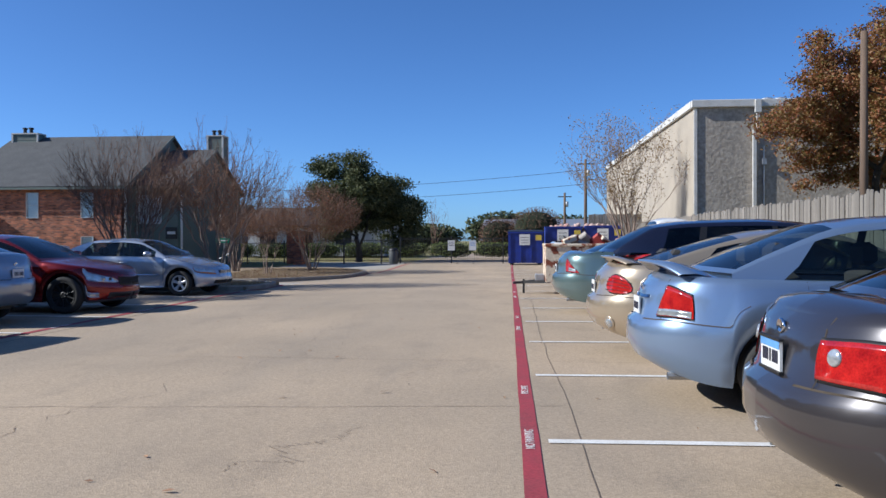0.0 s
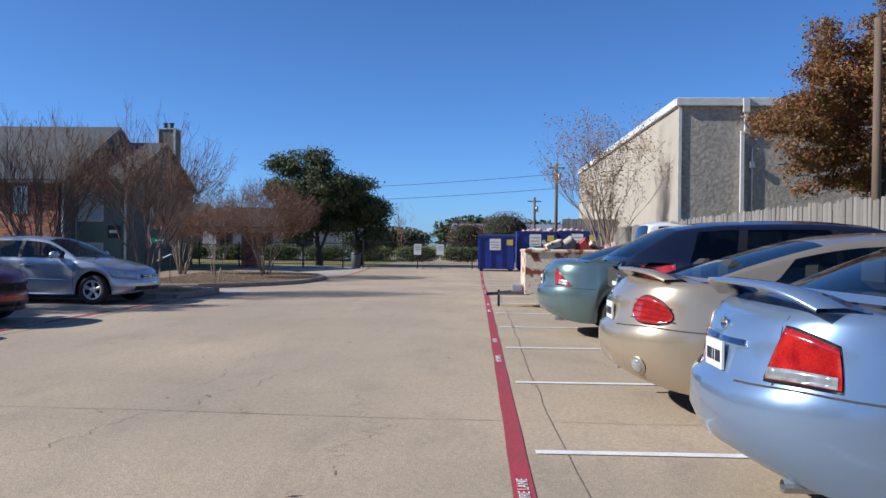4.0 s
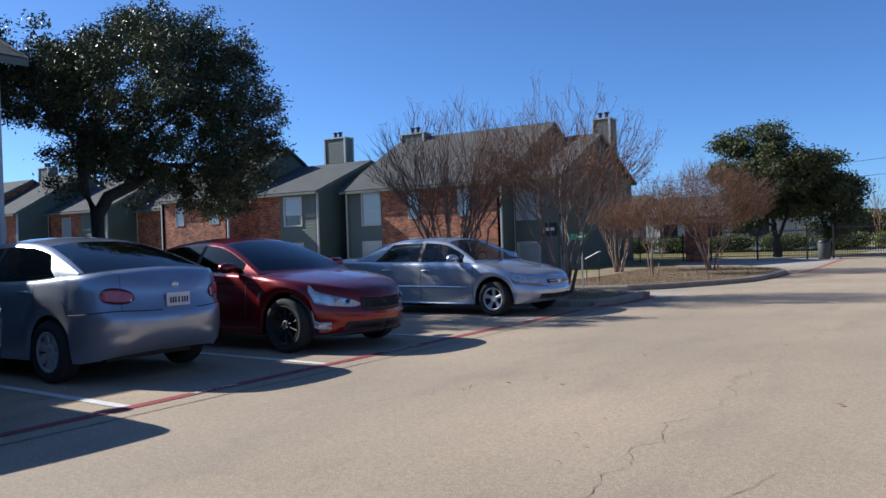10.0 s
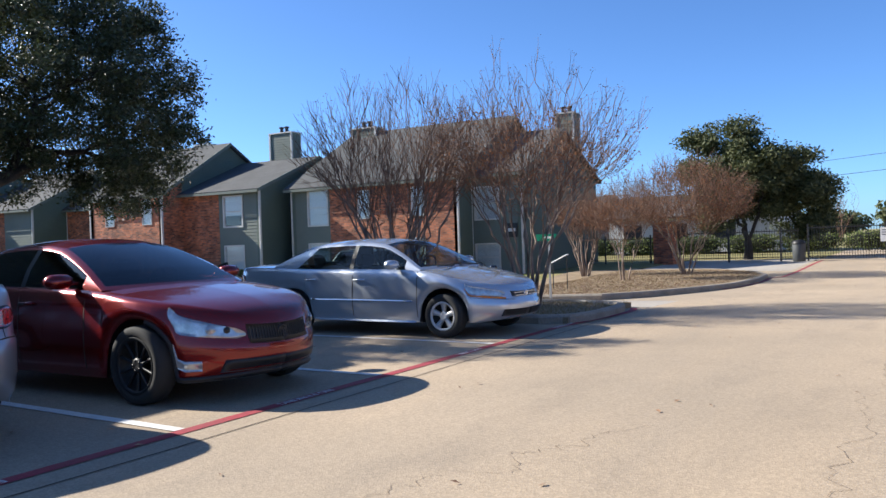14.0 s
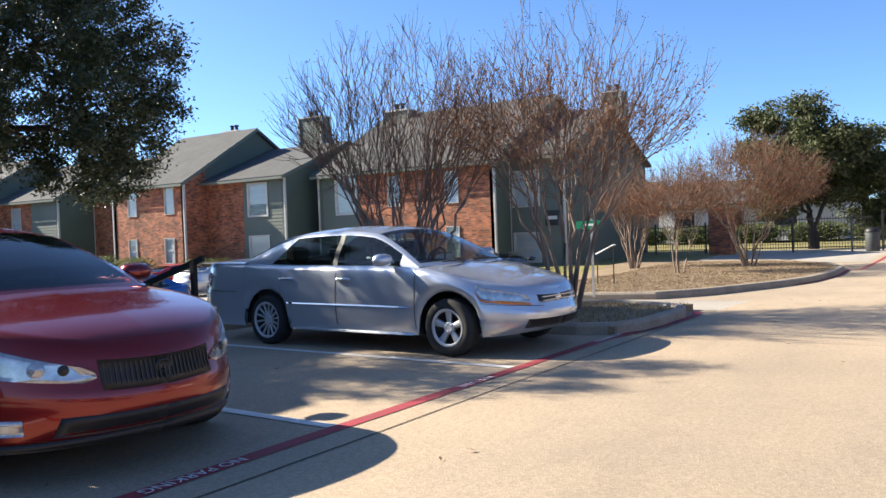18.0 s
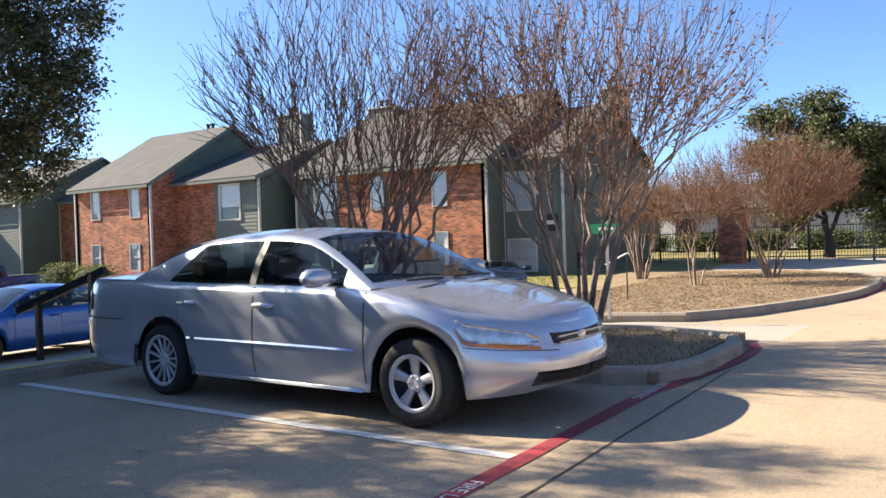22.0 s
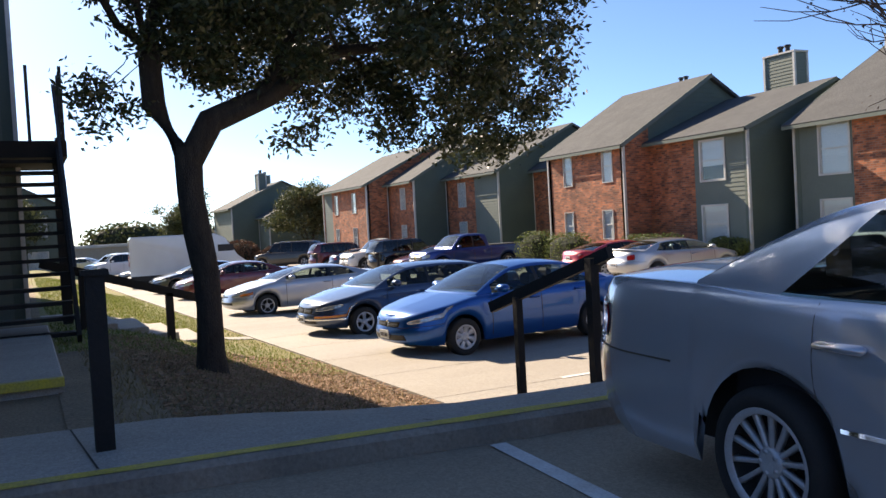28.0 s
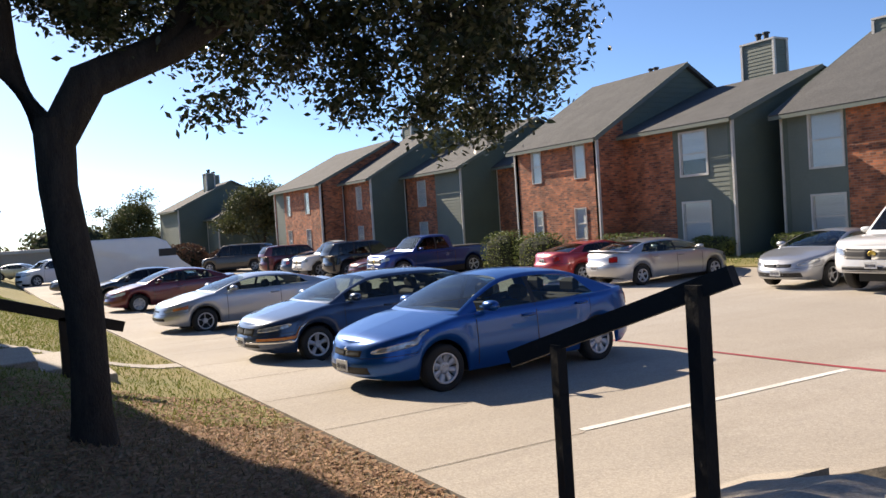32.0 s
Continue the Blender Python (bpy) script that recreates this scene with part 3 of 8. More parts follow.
def window(axis, at, a0, a1, z0, z1, facing, parent, frame_w=0.07, dark=False):
    """A sash window in its opening: casing, meeting rail, panes, blinds and a sill."""
    def bx(s, e, zl, zh, d0, d1):
        lo, hi = sorted((at + facing * d0, at + facing * d1))
        return boxgeo(s, e, lo, hi, zl, zh) if axis == "x" else boxgeo(lo, hi, s, e, zl, zh)

    fw = frame_w
    geo = join(bx(a0 - fw, a0, z0 - fw, z1 + fw, 0.0, 0.035), bx(a1, a1 + fw, z0 - fw, z1 + fw, 0.0, 0.035),
               bx(a0, a1, z1, z1 + fw, 0.0, 0.035), bx(a0, a1, z0 - fw, z0, 0.0, 0.035))
    w = part("window", *geo, TRIM, parent, "white-framed sash window with blinds")
    zm = (z0 + z1) / 2
    part("sash", *join(bx(a0, a1, zm - 0.025, zm + 0.025, -0.04, -0.005), bx(a0, a0 + 0.035, z0, z1, -0.04, -0.006), bx(a1 - 0.035, a1, z0, z1, -0.04, -0.006)), TRIM, w)
    for lo, hi in ((z0, zm - 0.025), (zm + 0.025, z1)):
        p = part("pane", *bx(a0 + 0.035, a1 - 0.035, lo, hi, -0.022, -0.018), PANE, w)
        p.visible_shadow = False
    part("blind", *bx(a0, a1, zm - 0.3 * (z1 - zm) if dark else z0, z1, -0.05, -0.042), BLIND, w, "pale drawn blinds")
    part("backing", *bx(a0, a1, z0, z1, -0.10, -0.07), DARKROOM, w)
    return w


def slab_between(p0, p1, p2, p3, thick):
    """A sloping slab with the four top corners given."""
    P = [Vector(p) for p in (p0, p1, p2, p3)]
    nrm = (P[1] - P[0]).cross(P[3] - P[0]).normalized()
    if nrm.z < 0:
        nrm = -nrm
    v = [tuple(p) for p in P] + [tuple(p - nrm * thick) for p in P]
    return v, [(0, 1, 2, 3), (7, 6, 5, 4), (0, 4, 5, 1), (1, 5, 6, 2), (2, 6, 7, 3), (3, 7, 4, 0)]


def apartment_block(x0, x1, yf, depth, z0, ze, zr, parts_front, label, gable_r=True, gable_l=True, right=GREEN, front_roof=None, over=0.35, ex=0.22):
    """A two-storey block whose ridge runs along x: front wall in pieces, gable ends, two roof slopes."""
    h = empty("apartment_block", pose(0, 0, 0), label, "apartment block", "brick and green apartment blocks")
    yb, ym = yf + depth, yf + (front_roof or depth / 2)
    for s, e, kind, wins in parts_front:
        holes = [w[:4] for w in wins]
        if kind == "brick":
            part("wall", *wall_with_holes("x", yf, s, e, z0, ze + 0.1, holes, 0.2, -1), BRICK, h, "red-brown brick wall")
        else:
            part("wall", *wall_with_holes("x", yf + 0.022, s, e, z0, ze + 0.1, holes, 0.2, -1), PALEGREEN, h)
            part("siding", *siding("x", yf + 0.022, s, e, z0, ze + 0.05, -1, [(w[0], w[1], w[2], w[3]) for w in wins]), PALEGREEN, h, "grey-green lap siding")
        for w in wins:
            window("x", yf, *w[:4], -1, h, w[4] if len(w) > 4 else 0.07, w[5] if len(w) > 5 else False)

    def gab(y):
        return ze + (zr - ze) * min((y - yf) / (ym - yf), (yb - y) / (yb - ym))

    for x, face, on in ((x1, 1, gable_r), (x0, -1, gable_l)):
        if not on:
            continue
        xi = x - face * 0.2
        v = []
        for xx in (x, xi):
            v += [(xx, yf, z0), (xx, yb, z0), (xx, yb, ze), (xx, ym, zr), (xx, yf, ze)]
        part("gable_wall", v, [(0, 1, 2, 3, 4), (9, 8, 7, 6, 5), (0, 5, 6, 1), (1, 6, 7, 2), (2, 7, 8, 3), (3, 8, 9, 4), (4, 9, 5, 0)], right, h)
        if right is not BRICK:
            part("gable_siding", *siding("y", x + face * 0.001, yf, yb, z0, ze, face, top=lambda y: max(0, gab(y)) if yf <= y <= yb else 0, board=0.2), right, h, "dark green lap siding")
    part("back_wall", *wall_quad("x", yb, x0, x1, z0, ze, 0.2, 1), GREEN, h)
    o = over
    k = (zr - ze) / (ym - yf)
    kb = (zr - ze) / (yb - ym)
    part("roof_front", *slab_between((x0 - ex, yf - o, ze - o * k + 0.14), (x1 + ex, yf - o, ze - o * k + 0.14), (x1 + ex, ym, zr + 0.14), (x0 - ex, ym, zr + 0.14), 0.12), SHINGLE, h, "grey-brown shingle roof slope")
    part("roof_back", *slab_between((x0 - ex, ym, zr + 0.139), (x1 + ex, ym, zr + 0.139), (x1 + ex, yb + o, ze - o * kb + 0.14), (x0 - ex, yb + o, ze - o * kb + 0.14), 0.12), SHINGLE, h)
    part("fascia", *boxgeo(x0 - ex, x1 + ex, yf - o - 0.03, yf - o, ze - o * k - 0.02, ze - o * k + 0.10), PALEGREEN, h)
    for x, face in ((x1 + ex, 1), (x0 - ex, -1)):
        part("bargeboard", *slab_between((x, yf - o, ze - o * k + 0.15), (x + face * 0.03, yf - o, ze - o * k + 0.15), (x + face * 0.03, ym, zr + 0.15), (x, ym, zr + 0.15), 0.16), PALEGREEN, h)
    part("corner_trim", *boxgeo(x1 - 0.03, x1 + 0.045, yf - 0.05, yf + 0.06, z0, ze), TRIM, h)
    part("corner_trim", *boxgeo(x0 - 0.045, x0 + 0.03, yf - 0.05, yf + 0.06, z0, ze), TRIM, h)
    return h


def chimney(x, y, z0, z1, parent, w=1.2, d=0.75):
    c = part("chimney", *boxgeo(x - w / 2 + 0.01, x + w / 2 - 0.01, y - d / 2 + 0.01, y + d / 2 - 0.01, z0, z1), PALEGREEN, parent, "green boarded chimney with metal flues")
    tagged(part("siding", *siding_box(x - w / 2, x + w / 2, y - d / 2, y + d / 2, z0, z1), PALEGREEN, c), kind="stuff")
    part("cap", *boxgeo(x - w / 2 - 0.06, x + w / 2 + 0.06, y - d / 2 - 0.06, y + d / 2 + 0.06, z1, z1 + 0.07), TRIM, c)
    for sx in (-1, 1):
        for sy in (-1, 1):
            part("corner_board", *boxgeo(x + sx * w / 2 - 0.05, x + sx * w / 2 + 0.05, y + sy * d / 2 - 0.05, y + sy * d / 2 + 0.05, z0, z1), TRIM, c)
    for k in (-0.22, 0.15):
        part("flue", *moved(lathe([(0.1, 0), (0.1, 0.28), (0.15, 0.29), (0.15, 0.36), (0.0, 0.4)], 12, "z"), Matrix.Translation((x + k, y, z1 + 0.05))), BLACK, c)


def siding_box(x0, x1, y0, y1, z0, z1):
    return join(siding("x", y0 + 0.01, x0, x1, z0, z1, -1, board=0.14), siding("y", x1 - 0.01, y0, y1, z0, z1, 1, board=0.14), siding("y", x0 + 0.01, y0, y1, z0, z1, -1, board=0.14))


ZB, ZE = -0.95, 4.12


def pair(a, b, up=(2.5, 3.85), low=(0.3, 1.55)):
    return [(a, b, *low), (a, b, *up)]


FRD2 = 4.45
D = apartment_block(-40.1, -34.8, 30.3, 9.4, ZB, ZE, 6.9, [(-40.1, -34.8, "brick", [(-38.95, -38.35, 0.35, 1.5, 0.03), (-38.9, -38.3, 2.68, 4.0, 0.03), (-36.25, -35.6, 0.35, 1.5, 0.03), (-36.15, -35.52, 2.68, 4.0, 0.03)])],
                    "two-storey brick apartment block with green gable end", over=0.3)
# brick covers the return of the first block as far as its wing
part("brick_return", *join(([(x, y, z) for x in (-34.8, -34.76) for y, z in ((30.3, ZB), (31.6, ZB), (31.6, ZE + 0.76), (30.3, ZE))], [(0, 1, 2, 3), (7, 6, 5, 4), (0, 4, 5, 1), (1, 5, 6, 2), (2, 6, 7, 3), (3, 7, 4, 0)])), BRICK, D, "red-brown brick return wall")
D2 = apartment_block(-34.8, -29.62, 31.6, 9.6, ZB, ZE, 5.85, [(-34.8, -32.25, "brick", []), (-32.25, -29.62, "siding", [(-31.88, -30.7, 0.1, 1.42), (-31.88, -30.75, 2.42, 3.83, 0.08, True)])],
                     "two-storey apartment wing of brick and green siding", gable_l=False, front_roof=FRD2)
chimney(-33.5, 38.2, 5.0, 7.7, D2, 1.55)
B = apartment_block(-28.72, -19.6, 32.9, 11.5, ZB, ZE, 7.2, [(-28.72, -26.45, "siding", pair(-27.7, -26.6, (2.3, 3.95), (0.1, 1.38))), (-26.45, -19.6, "brick", [(-24.8, -24.2, 2.5, 3.75, 0.03), (-21.9, -21.3, 2.5, 3.75, 0.03), (-24.8, -24.2, 0.3, 1.5, 0.03), (-21.9, -21.3, 0.3, 1.5, 0.03)])],
                    "two-storey apartment block of red brick and green siding")
chimney(-27.95, 38.4, 6.0, 7.45, B, 1.5)
E_ = apartment_block(-19.6, -17.2, 34.2, 9.5, ZB, ZE + 0.1, 6.4, [(-19.6, -17.2, "siding", pair(-19.42, -18.32, (2.25, 3.6), (0.0, 1.1)))],
                     "two-storey green-sided apartment wing", gable_l=False)
chimney(-18.35, 42.9, 4.0, 7.75, E_, 0.95, 0.9)
G = apartment_block(-53.98, -47.7, 32.1, 10, ZB - 0.1, ZE, 6.6, [(-53.98, -50.4, "brick", [(-52.4, -51.5, 0.3, 1.4, 0.03), (-52.4, -51.5, 2.3, 3.7, 0.03)]), (-50.4, -47.7, "siding", [])],
                    "two-storey apartment wing of brick and green siding")
G2 = apartment_block(-47.7, -40.1, 34.4, 8, ZB - 0.1, ZE, 6.6, [(-47.7, -40.1, "brick", [])], "recessed brick apartment block", gable_l=False, gable_r=False)
chimney(-41.5, 40.0, 6.0, 7.9, G2)
F = apartment_block(-58.0, -54.0, 29.9, 10, ZB - 0.2, ZE, 6.9, [(-58.0, -54.0, "brick", [(-56.0, -55.3, 0.2, 1.4, 0.03), (-56.0, -55.3, 2.4, 3.7, 0.03)])], "two-storey brick apartment block with green gable end")
F2 = apartment_block(-66.5, -58.0, 28.4, 10, ZB - 0.2, ZE, 6.6, [(-66.5, -64.6, "siding", []), (-64.6, -58.0, "brick", [(-64.0, -63.4, 0.2, 1.4, 0.03), (-64.0, -63.4, 2.4, 3.7, 0.03), (-60.6, -59.9, 0.2, 1.4, 0.03), (-60.6, -59.9, 2.4, 3.7, 0.03)])],
                     "two-storey brick apartment block far along the lot", right=BRICK)
chimney(-60, 36, 6.0, 7.8, F2)
H_ = apartment_block(-96, -88, 26.5, 10, -1.4, 4.0, 6.4, [(-96, -88, "siding", [])], "distant green apartment block", right=GREEN)
chimney(-90, 30, 5.5, 7.3, H_)
chimney(-94, 31.5, 5.5, 7.4, H_)
H2 = apartment_block(-87.7, -84, 29.0, 7, -1.4, 3.0, 4.8, [(-87.7, -84, "siding", [])], "distant green apartment wing", right=GREEN)

# the block whose shade lies on the stalls, with an outside stair
S1 = apartment_block(-26.0, 6.9, 15.25, 7.0, 0.0, 4.75, 6.6, [(-26.0, 6.9, "siding", [])], "two-storey green apartment block in shade", right=GREEN, ex=0.38)
S1.matrix_basis = pose(0, 0, 0, 0, 0, 90)
# unseen upper walls raised to 9.7 m so the shadow covers the stalls
S2 = apartment_block(-26.0, 8.7, 24.5, 8.0, -0.3, 9.7, 11.0, [(-26.0, 8.7, "siding", [])], "two-storey green apartment block behind the stair", right=GREEN)
S2.matrix_basis = pose(0, 0, 0, 0, 0, 90)

# rough stucco building behind the fence
R = empty("stucco_building", pose(0, 0, 0), "windowless building of rough tan stucco with metal roof edge", "building")
part("wall", *boxgeo(7.86, 34, 29.2, 62, -0.5, 7.1), STUCCO, R, "rough grey-tan stucco wall")
part("wall_west", *boxgeo(7.83, 7.859, 29.35, 62, -0.5, 7.1), mat("smooth_stucco", (0.40, 0.34, 0.265), 0.95, (0.33, 0.285, 0.225), scale=0.8, fine=12, bump=0.5, finecol=0.06), R, "smoother pale stucco wall")
part("coping", *join(boxgeo(7.7, 34.1, 29.02, 29.3, 7.0, 7.32, 0.02), boxgeo(7.68, 7.98, 29.31, 62, 7.0, 7.32, 0.02)), TRIM, R, "pale metal coping")
part("corner_bead", *boxgeo(7.8, 7.93, 29.13, 29.198, 0, 7.0), TRIM, R)
part("downspout", *join(boxgeo(10.35, 10.6, 28.95, 29.15, 6.75, 7.3), boxgeo(10.42, 10.55, 29.02, 29.15, 5.9, 6.76), boxgeo(10.28, 10.42, 29.04, 29.17, 0, 6.0)), TRIM, R, "white metal downspout")
part("conduit", *join(boxgeo(10.72, 10.78, 29.1, 29.17, 0.5, 5.3), boxgeo(10.66, 10.84, 29.0, 29.17, 4.5, 4.75)), STEEL, R)
part("shade_projection", *boxgeo(17.5, 34, 27.6, 29.19, 0, 6.6), STUCCO, R)
for x in (11.6, 12.2, 14.6):
    part("roof_vent", *moved(lathe([(0.22, 0), (0.22, 0.5), (0.3, 0.5), (0.3, 0.62), (0.0, 0.7)], 14, "z"), Matrix.Translation((x, 31.5, 7.1))), STEEL, R)


# ---- cars ----
def curve_at(pts, x):
    """A smooth curve through (x, z) points that does not overshoot."""
    if x <= pts[0][0]:
        return pts[0][1]
    if x >= pts[-1][0]:
        return pts[-1][1]
    n = len(pts)
    s = [(pts[i + 1][1] - pts[i][1]) / (pts[i + 1][0] - pts[i][0]) for i in range(n - 1)]
    m = [s[0]] + [0 if s[i - 1] * s[i] <= 0 else 2 * s[i - 1] * s[i] / (s[i - 1] + s[i]) for i in range(1, n - 1)] + [s[-1]]
    for i in range(n - 1):
        if x <= pts[i + 1][0]:
            h = pts[i + 1][0] - pts[i][0]
            t = (x - pts[i][0]) / h
            return (2 * t**3 - 3 * t**2 + 1) * pts[i][1] + (t**3 - 2 * t**2 + t) * h * m[i] + (3 * t**2 - 2 * t**3) * pts[i + 1][1] + (t**3 - t**2) * h * m[i + 1]


WHEELS = {}


def wheel_mesh(style, r, rim):
    """Tyre, barrel and spokes of a wheel of one style, its outer face to +y, shared by all wheels alike."""
    key = (style, round(r, 3), round(rim, 3))
    if key in WHEELS:
        return WHEELS[key]
    w = 0.205
    h = w / 2
    tyre = lathe([(rim - 0.004, -h * 0.8), (rim + 0.02, -h), (r - 0.03, -h), (r - 0.008, -h * 0.8), (r, -h * 0.45), (r - 0.004, -h * 0.2), (r - 0.004, h * 0.2), (r, h * 0.45), (r - 0.008, h * 0.8), (r - 0.03, h), (rim + 0.02, h), (rim - 0.004, h * 0.86)], 36)
    barrel = lathe([(rim, h * 0.9), (rim - 0.012, h * 0.92), (rim - 0.022, h * 0.6), (rim - 0.03, -h * 0.3), (0.05, -h * 0.3)], 36)
    n, kind = {"five": (5, 0), "six": (6, 0), "seven": (7, 0), "multi": (14, 1), "cover": (8, 2), "fiveslim": (5, 1), "ten": (10, 1), "black": (10, 1)}[style]
    geos = []
    hub = 0.062 if kind != 2 else 0.075
    geos.append(lathe([(hub, h * 0.25), (hub, h * 0.62), (hub * 0.8, h * 0.7), (0.03, h * 0.72), (0.0, h * 0.66)], 20))
    for k in range(n):
        a = 2 * math.pi * k / n + 0.3
        wi, wo = (0.030, 0.036) if kind == 0 else (0.010, 0.014) if kind == 1 else (0.032, 0.066)
        if kind == 0:
            wi, wo = (0.028, 0.052) if n == 5 else (0.026, 0.056) if n == 6 else (0.024, 0.050)
        rr = rim - 0.016
        prof = [(hub * 0.7, wi, h * 0.62), (hub + (rr - hub) * 0.5, (wi + wo) / 2 * 0.92, h * 0.66), (rr, wo, h * 0.72)]
        v, f = [], []
        for rad, hw, y in prof:
            for sx, yy in ((-1, y - 0.025), (-0.75, y), (0.75, y), (1, y - 0.025)):
                px, pz = rad, sx * hw
                v.append((px * math.cos(a) - pz * math.sin(a), yy, px * math.sin(a) + pz * math.cos(a)))
        for i in range(2):
            for j in range(3):
                f.append((i * 4 + j, i * 4 + j + 1, i * 4 + 5 + j, i * 4 + 4 + j))
            f.append((i * 4 + 3, i * 4, i * 4 + 4, i * 4 + 7))
        geos.append((v, f))
    geos.append(lathe([(rim - 0.001, h * 0.93), (rim - 0.012, h * 0.97), (rim - 0.03, h * 0.8)], 36))
    for k in range(5):
        a = 2 * math.pi * k / 5
        geos.append(moved(lathe([(0.011, h * 0.62), (0.011, h * 0.74), (0, h * 0.75)], 6), Matrix.Translation((0.043 * math.cos(a), 0, 0.043 * math.sin(a)))))
    out = []
    for nm, g, mt in (("tyre", tyre, RUBBER), ("wheel", barrel, MATS["brake_dark"]), ("rim", join(*geos), BLACK if style == "black" else ALLOY)):
        me = bpy.data.meshes.new(nm)
        me.from_pydata([tuple(q) for q in g[0]], [], g[1])
        me.materials.append(mt)
        me.polygons.foreach_set("use_smooth", [True] * len(me.polygons))
        me.update()
        out.append(me)
    WHEELS[key] = out
    return out


mat("brake_dark", (0.06, 0.055, 0.05), 0.5, metal=0.5, fine=60)


class Body:
    """The painted shell of a car: a grid of rows (height) and columns (from the nose's middle round the side to the tail's middle)."""

    def __init__(self, s):
        self.s = s
        L, W = s["L"], s["W"]
        af, nf, ar, nr = s.get("af", 1.0), s.get("nf", 2.6), s.get("ar", 0.95), s.get("nr", 2.5)
        cols = []
        for k in range(13):
            th = math.pi / 2 * k / 12
            cols.append((af * (1 - max(0, math.cos(th)) ** (2 / nf)), math.sin(th) ** (2 / nf)))
        tail = []
        for k in range(13):
            th = math.pi / 2 * k / 12
            tail.append((L - ar * (1 - max(0, math.cos(th)) ** (2 / nr)), math.sin(th) ** (2 / nr)))

        def ratio(d):
            if d < af:
                return max(0, 1 - (1 - d / af) ** nf) ** (1 / nf)
            if d > L - ar:
                return max(0, 1 - ((d - L + ar) / ar) ** nr) ** (1 / nr)
            return 1.0

        self.dw = (s["fo"], s["fo"] + s["wb"])
        R, r = s.get("R", s["r"] + 0.055), s["r"]
        extra = [dw + R * math.cos(math.radians(a)) * 0.9999 for dw in self.dw for a in range(0, 181, 12)]
        extra += [dw + o for dw in self.dw for o in (-R - 0.02, R + 0.02)]
        lo, hi = cols[-1][0], tail[-1][0]
        extra += [lo + (hi - lo) * i / 14 for i in range(1, 14)]
        base = cols + tail[::-1]
        ds = [c[0] for c in base]
        for d in sorted(extra):
            if 0.12 < d < L - 0.12 and min(abs(d - q) for q in ds) > 0.012:
                ds.append(d)
                base.append((d, ratio(d)))
        base.sort(key=lambda c: c[0])
        head = [c for c in base if c[0] <= L / 2]
        self.cols = head + [c for c in base if c[0] > L / 2]
        self.rows = s.get("rows") or [0, 0.1, 0.26, 0.42, 0.525, 0.585, 0.80, 0.93, 1.0]
        self.ws = s.get("ws") or [0.945, 0.975, 0.995, 1.0, 1.0, 0.995, 0.985, 0.965, 0.935]
        self.fx = s.get("fx") or [0.10, 0.03, 0.0, 0.0, 0.012, 0.03, 0.055, 0.08, 0.115]
        self.rx = s.get("rx") or [0.16, 0.05, 0.0, 0.0, 0.012, 0.075, 0.10, 0.125, 0.18]
        self.af, self.ar, self.L, self.W = af, ar, L, W
        self.grid = []
        for t, ws, fx, rx in zip(self.rows, self.ws, self.fx, self.rx):
            row = []
            for d, q in self.cols:
                row.append(self.at(d, q, t, ws, fx, rx, R, r))
            self.grid.append(row)

    def zs(self, d):
        return curve_at(self.s["shoulder"], d)

    def at(self, d, q, t, ws, fx, rx, R, r):
        s, L = self.s, self.L
        zb = curve_at(s.get("sill") or [(0, 0.23), (0.5, 0.20), (L - 0.6, 0.21), (L, 0.30)], d)
        for dw in self.dw:
            if abs(d - dw) < R:
                zb = max(zb, r + math.sqrt(R * R - (d - dw) ** 2))
        z = zb + (self.zs(d) - zb) * t
        dd = d
        if d < self.af:
            dd += fx * (1 - d / self.af) ** 2
        if d > L - self.ar:
            dd -= rx * ((d - L + self.ar) / self.ar) ** 2
        flare = 1 + 0.012 * max(0, 1 - min(abs(d - w) for w in self.dw) / (R + 0.1)) * (1 - abs(t - 0.25))
        return Vector((self.L / 2 - dd, self.W / 2 * q * ws * flare, z))

    def P(self, c, t):
        c = min(max(c, 0), len(self.cols) - 1.0001)
        i, u = int(c), c - int(c)
        k = max(j for j in range(len(self.rows) - 1) if self.rows[j] <= t + 1e-9)
        w = (t - self.rows[k]) / (self.rows[k + 1] - self.rows[k])
        g = self.grid
        return (g[k][i] * (1 - u) + g[k][i + 1] * u) * (1 - w) + (g[k + 1][i] * (1 - u) + g[k + 1][i + 1] * u) * w

    def N(self, c, t):
        a = self.P(min(c + 0.4, len(self.cols) - 1.01), t) - self.P(max(c - 0.4, 0), t)
        b = self.P(c, min(t + 0.06, 1)) - self.P(c, max(t - 0.06, 0))
        n = a.cross(b)
        n = n.normalized() if n.length > 1e-9 else Vector((1, 0, 0))
        out = Vector((n.x, n.y, n.z))
        p = self.P(c, t)
        ref = Vector((p.x * 0.6, p.y * 2, 0.0))
        return out if out.dot(ref) > 0 else -out

    def cd(self, d):
        """The column at a distance behind the nose, on the side."""
        for i in range(len(self.cols) - 1):
            if self.cols[i + 1][0] >= d:
                a, b = self.cols[i][0], self.cols[i + 1][0]
                return i + (d - a) / max(1e-6, b - a)
        return len(self.cols) - 1

    def cy(self, y, rear=False):
        """The column at a distance from the middle, on the nose or the tail."""
        q = y / (self.W / 2)
        idx = range(len(self.cols) - 1)
        if not rear:
            for i in idx:
                if self.cols[i + 1][1] >= q:
                    a, b = self.cols[i][1], self.cols[i + 1][1]
                    return i + (q - a) / max(1e-6, b - a)
        for i in reversed(idx):
            if self.cols[i][1] >= q:
                a, b = self.cols[i + 1][1], self.cols[i][1]
                return i + 1 - (q - a) / max(1e-6, b - a)
        return 0

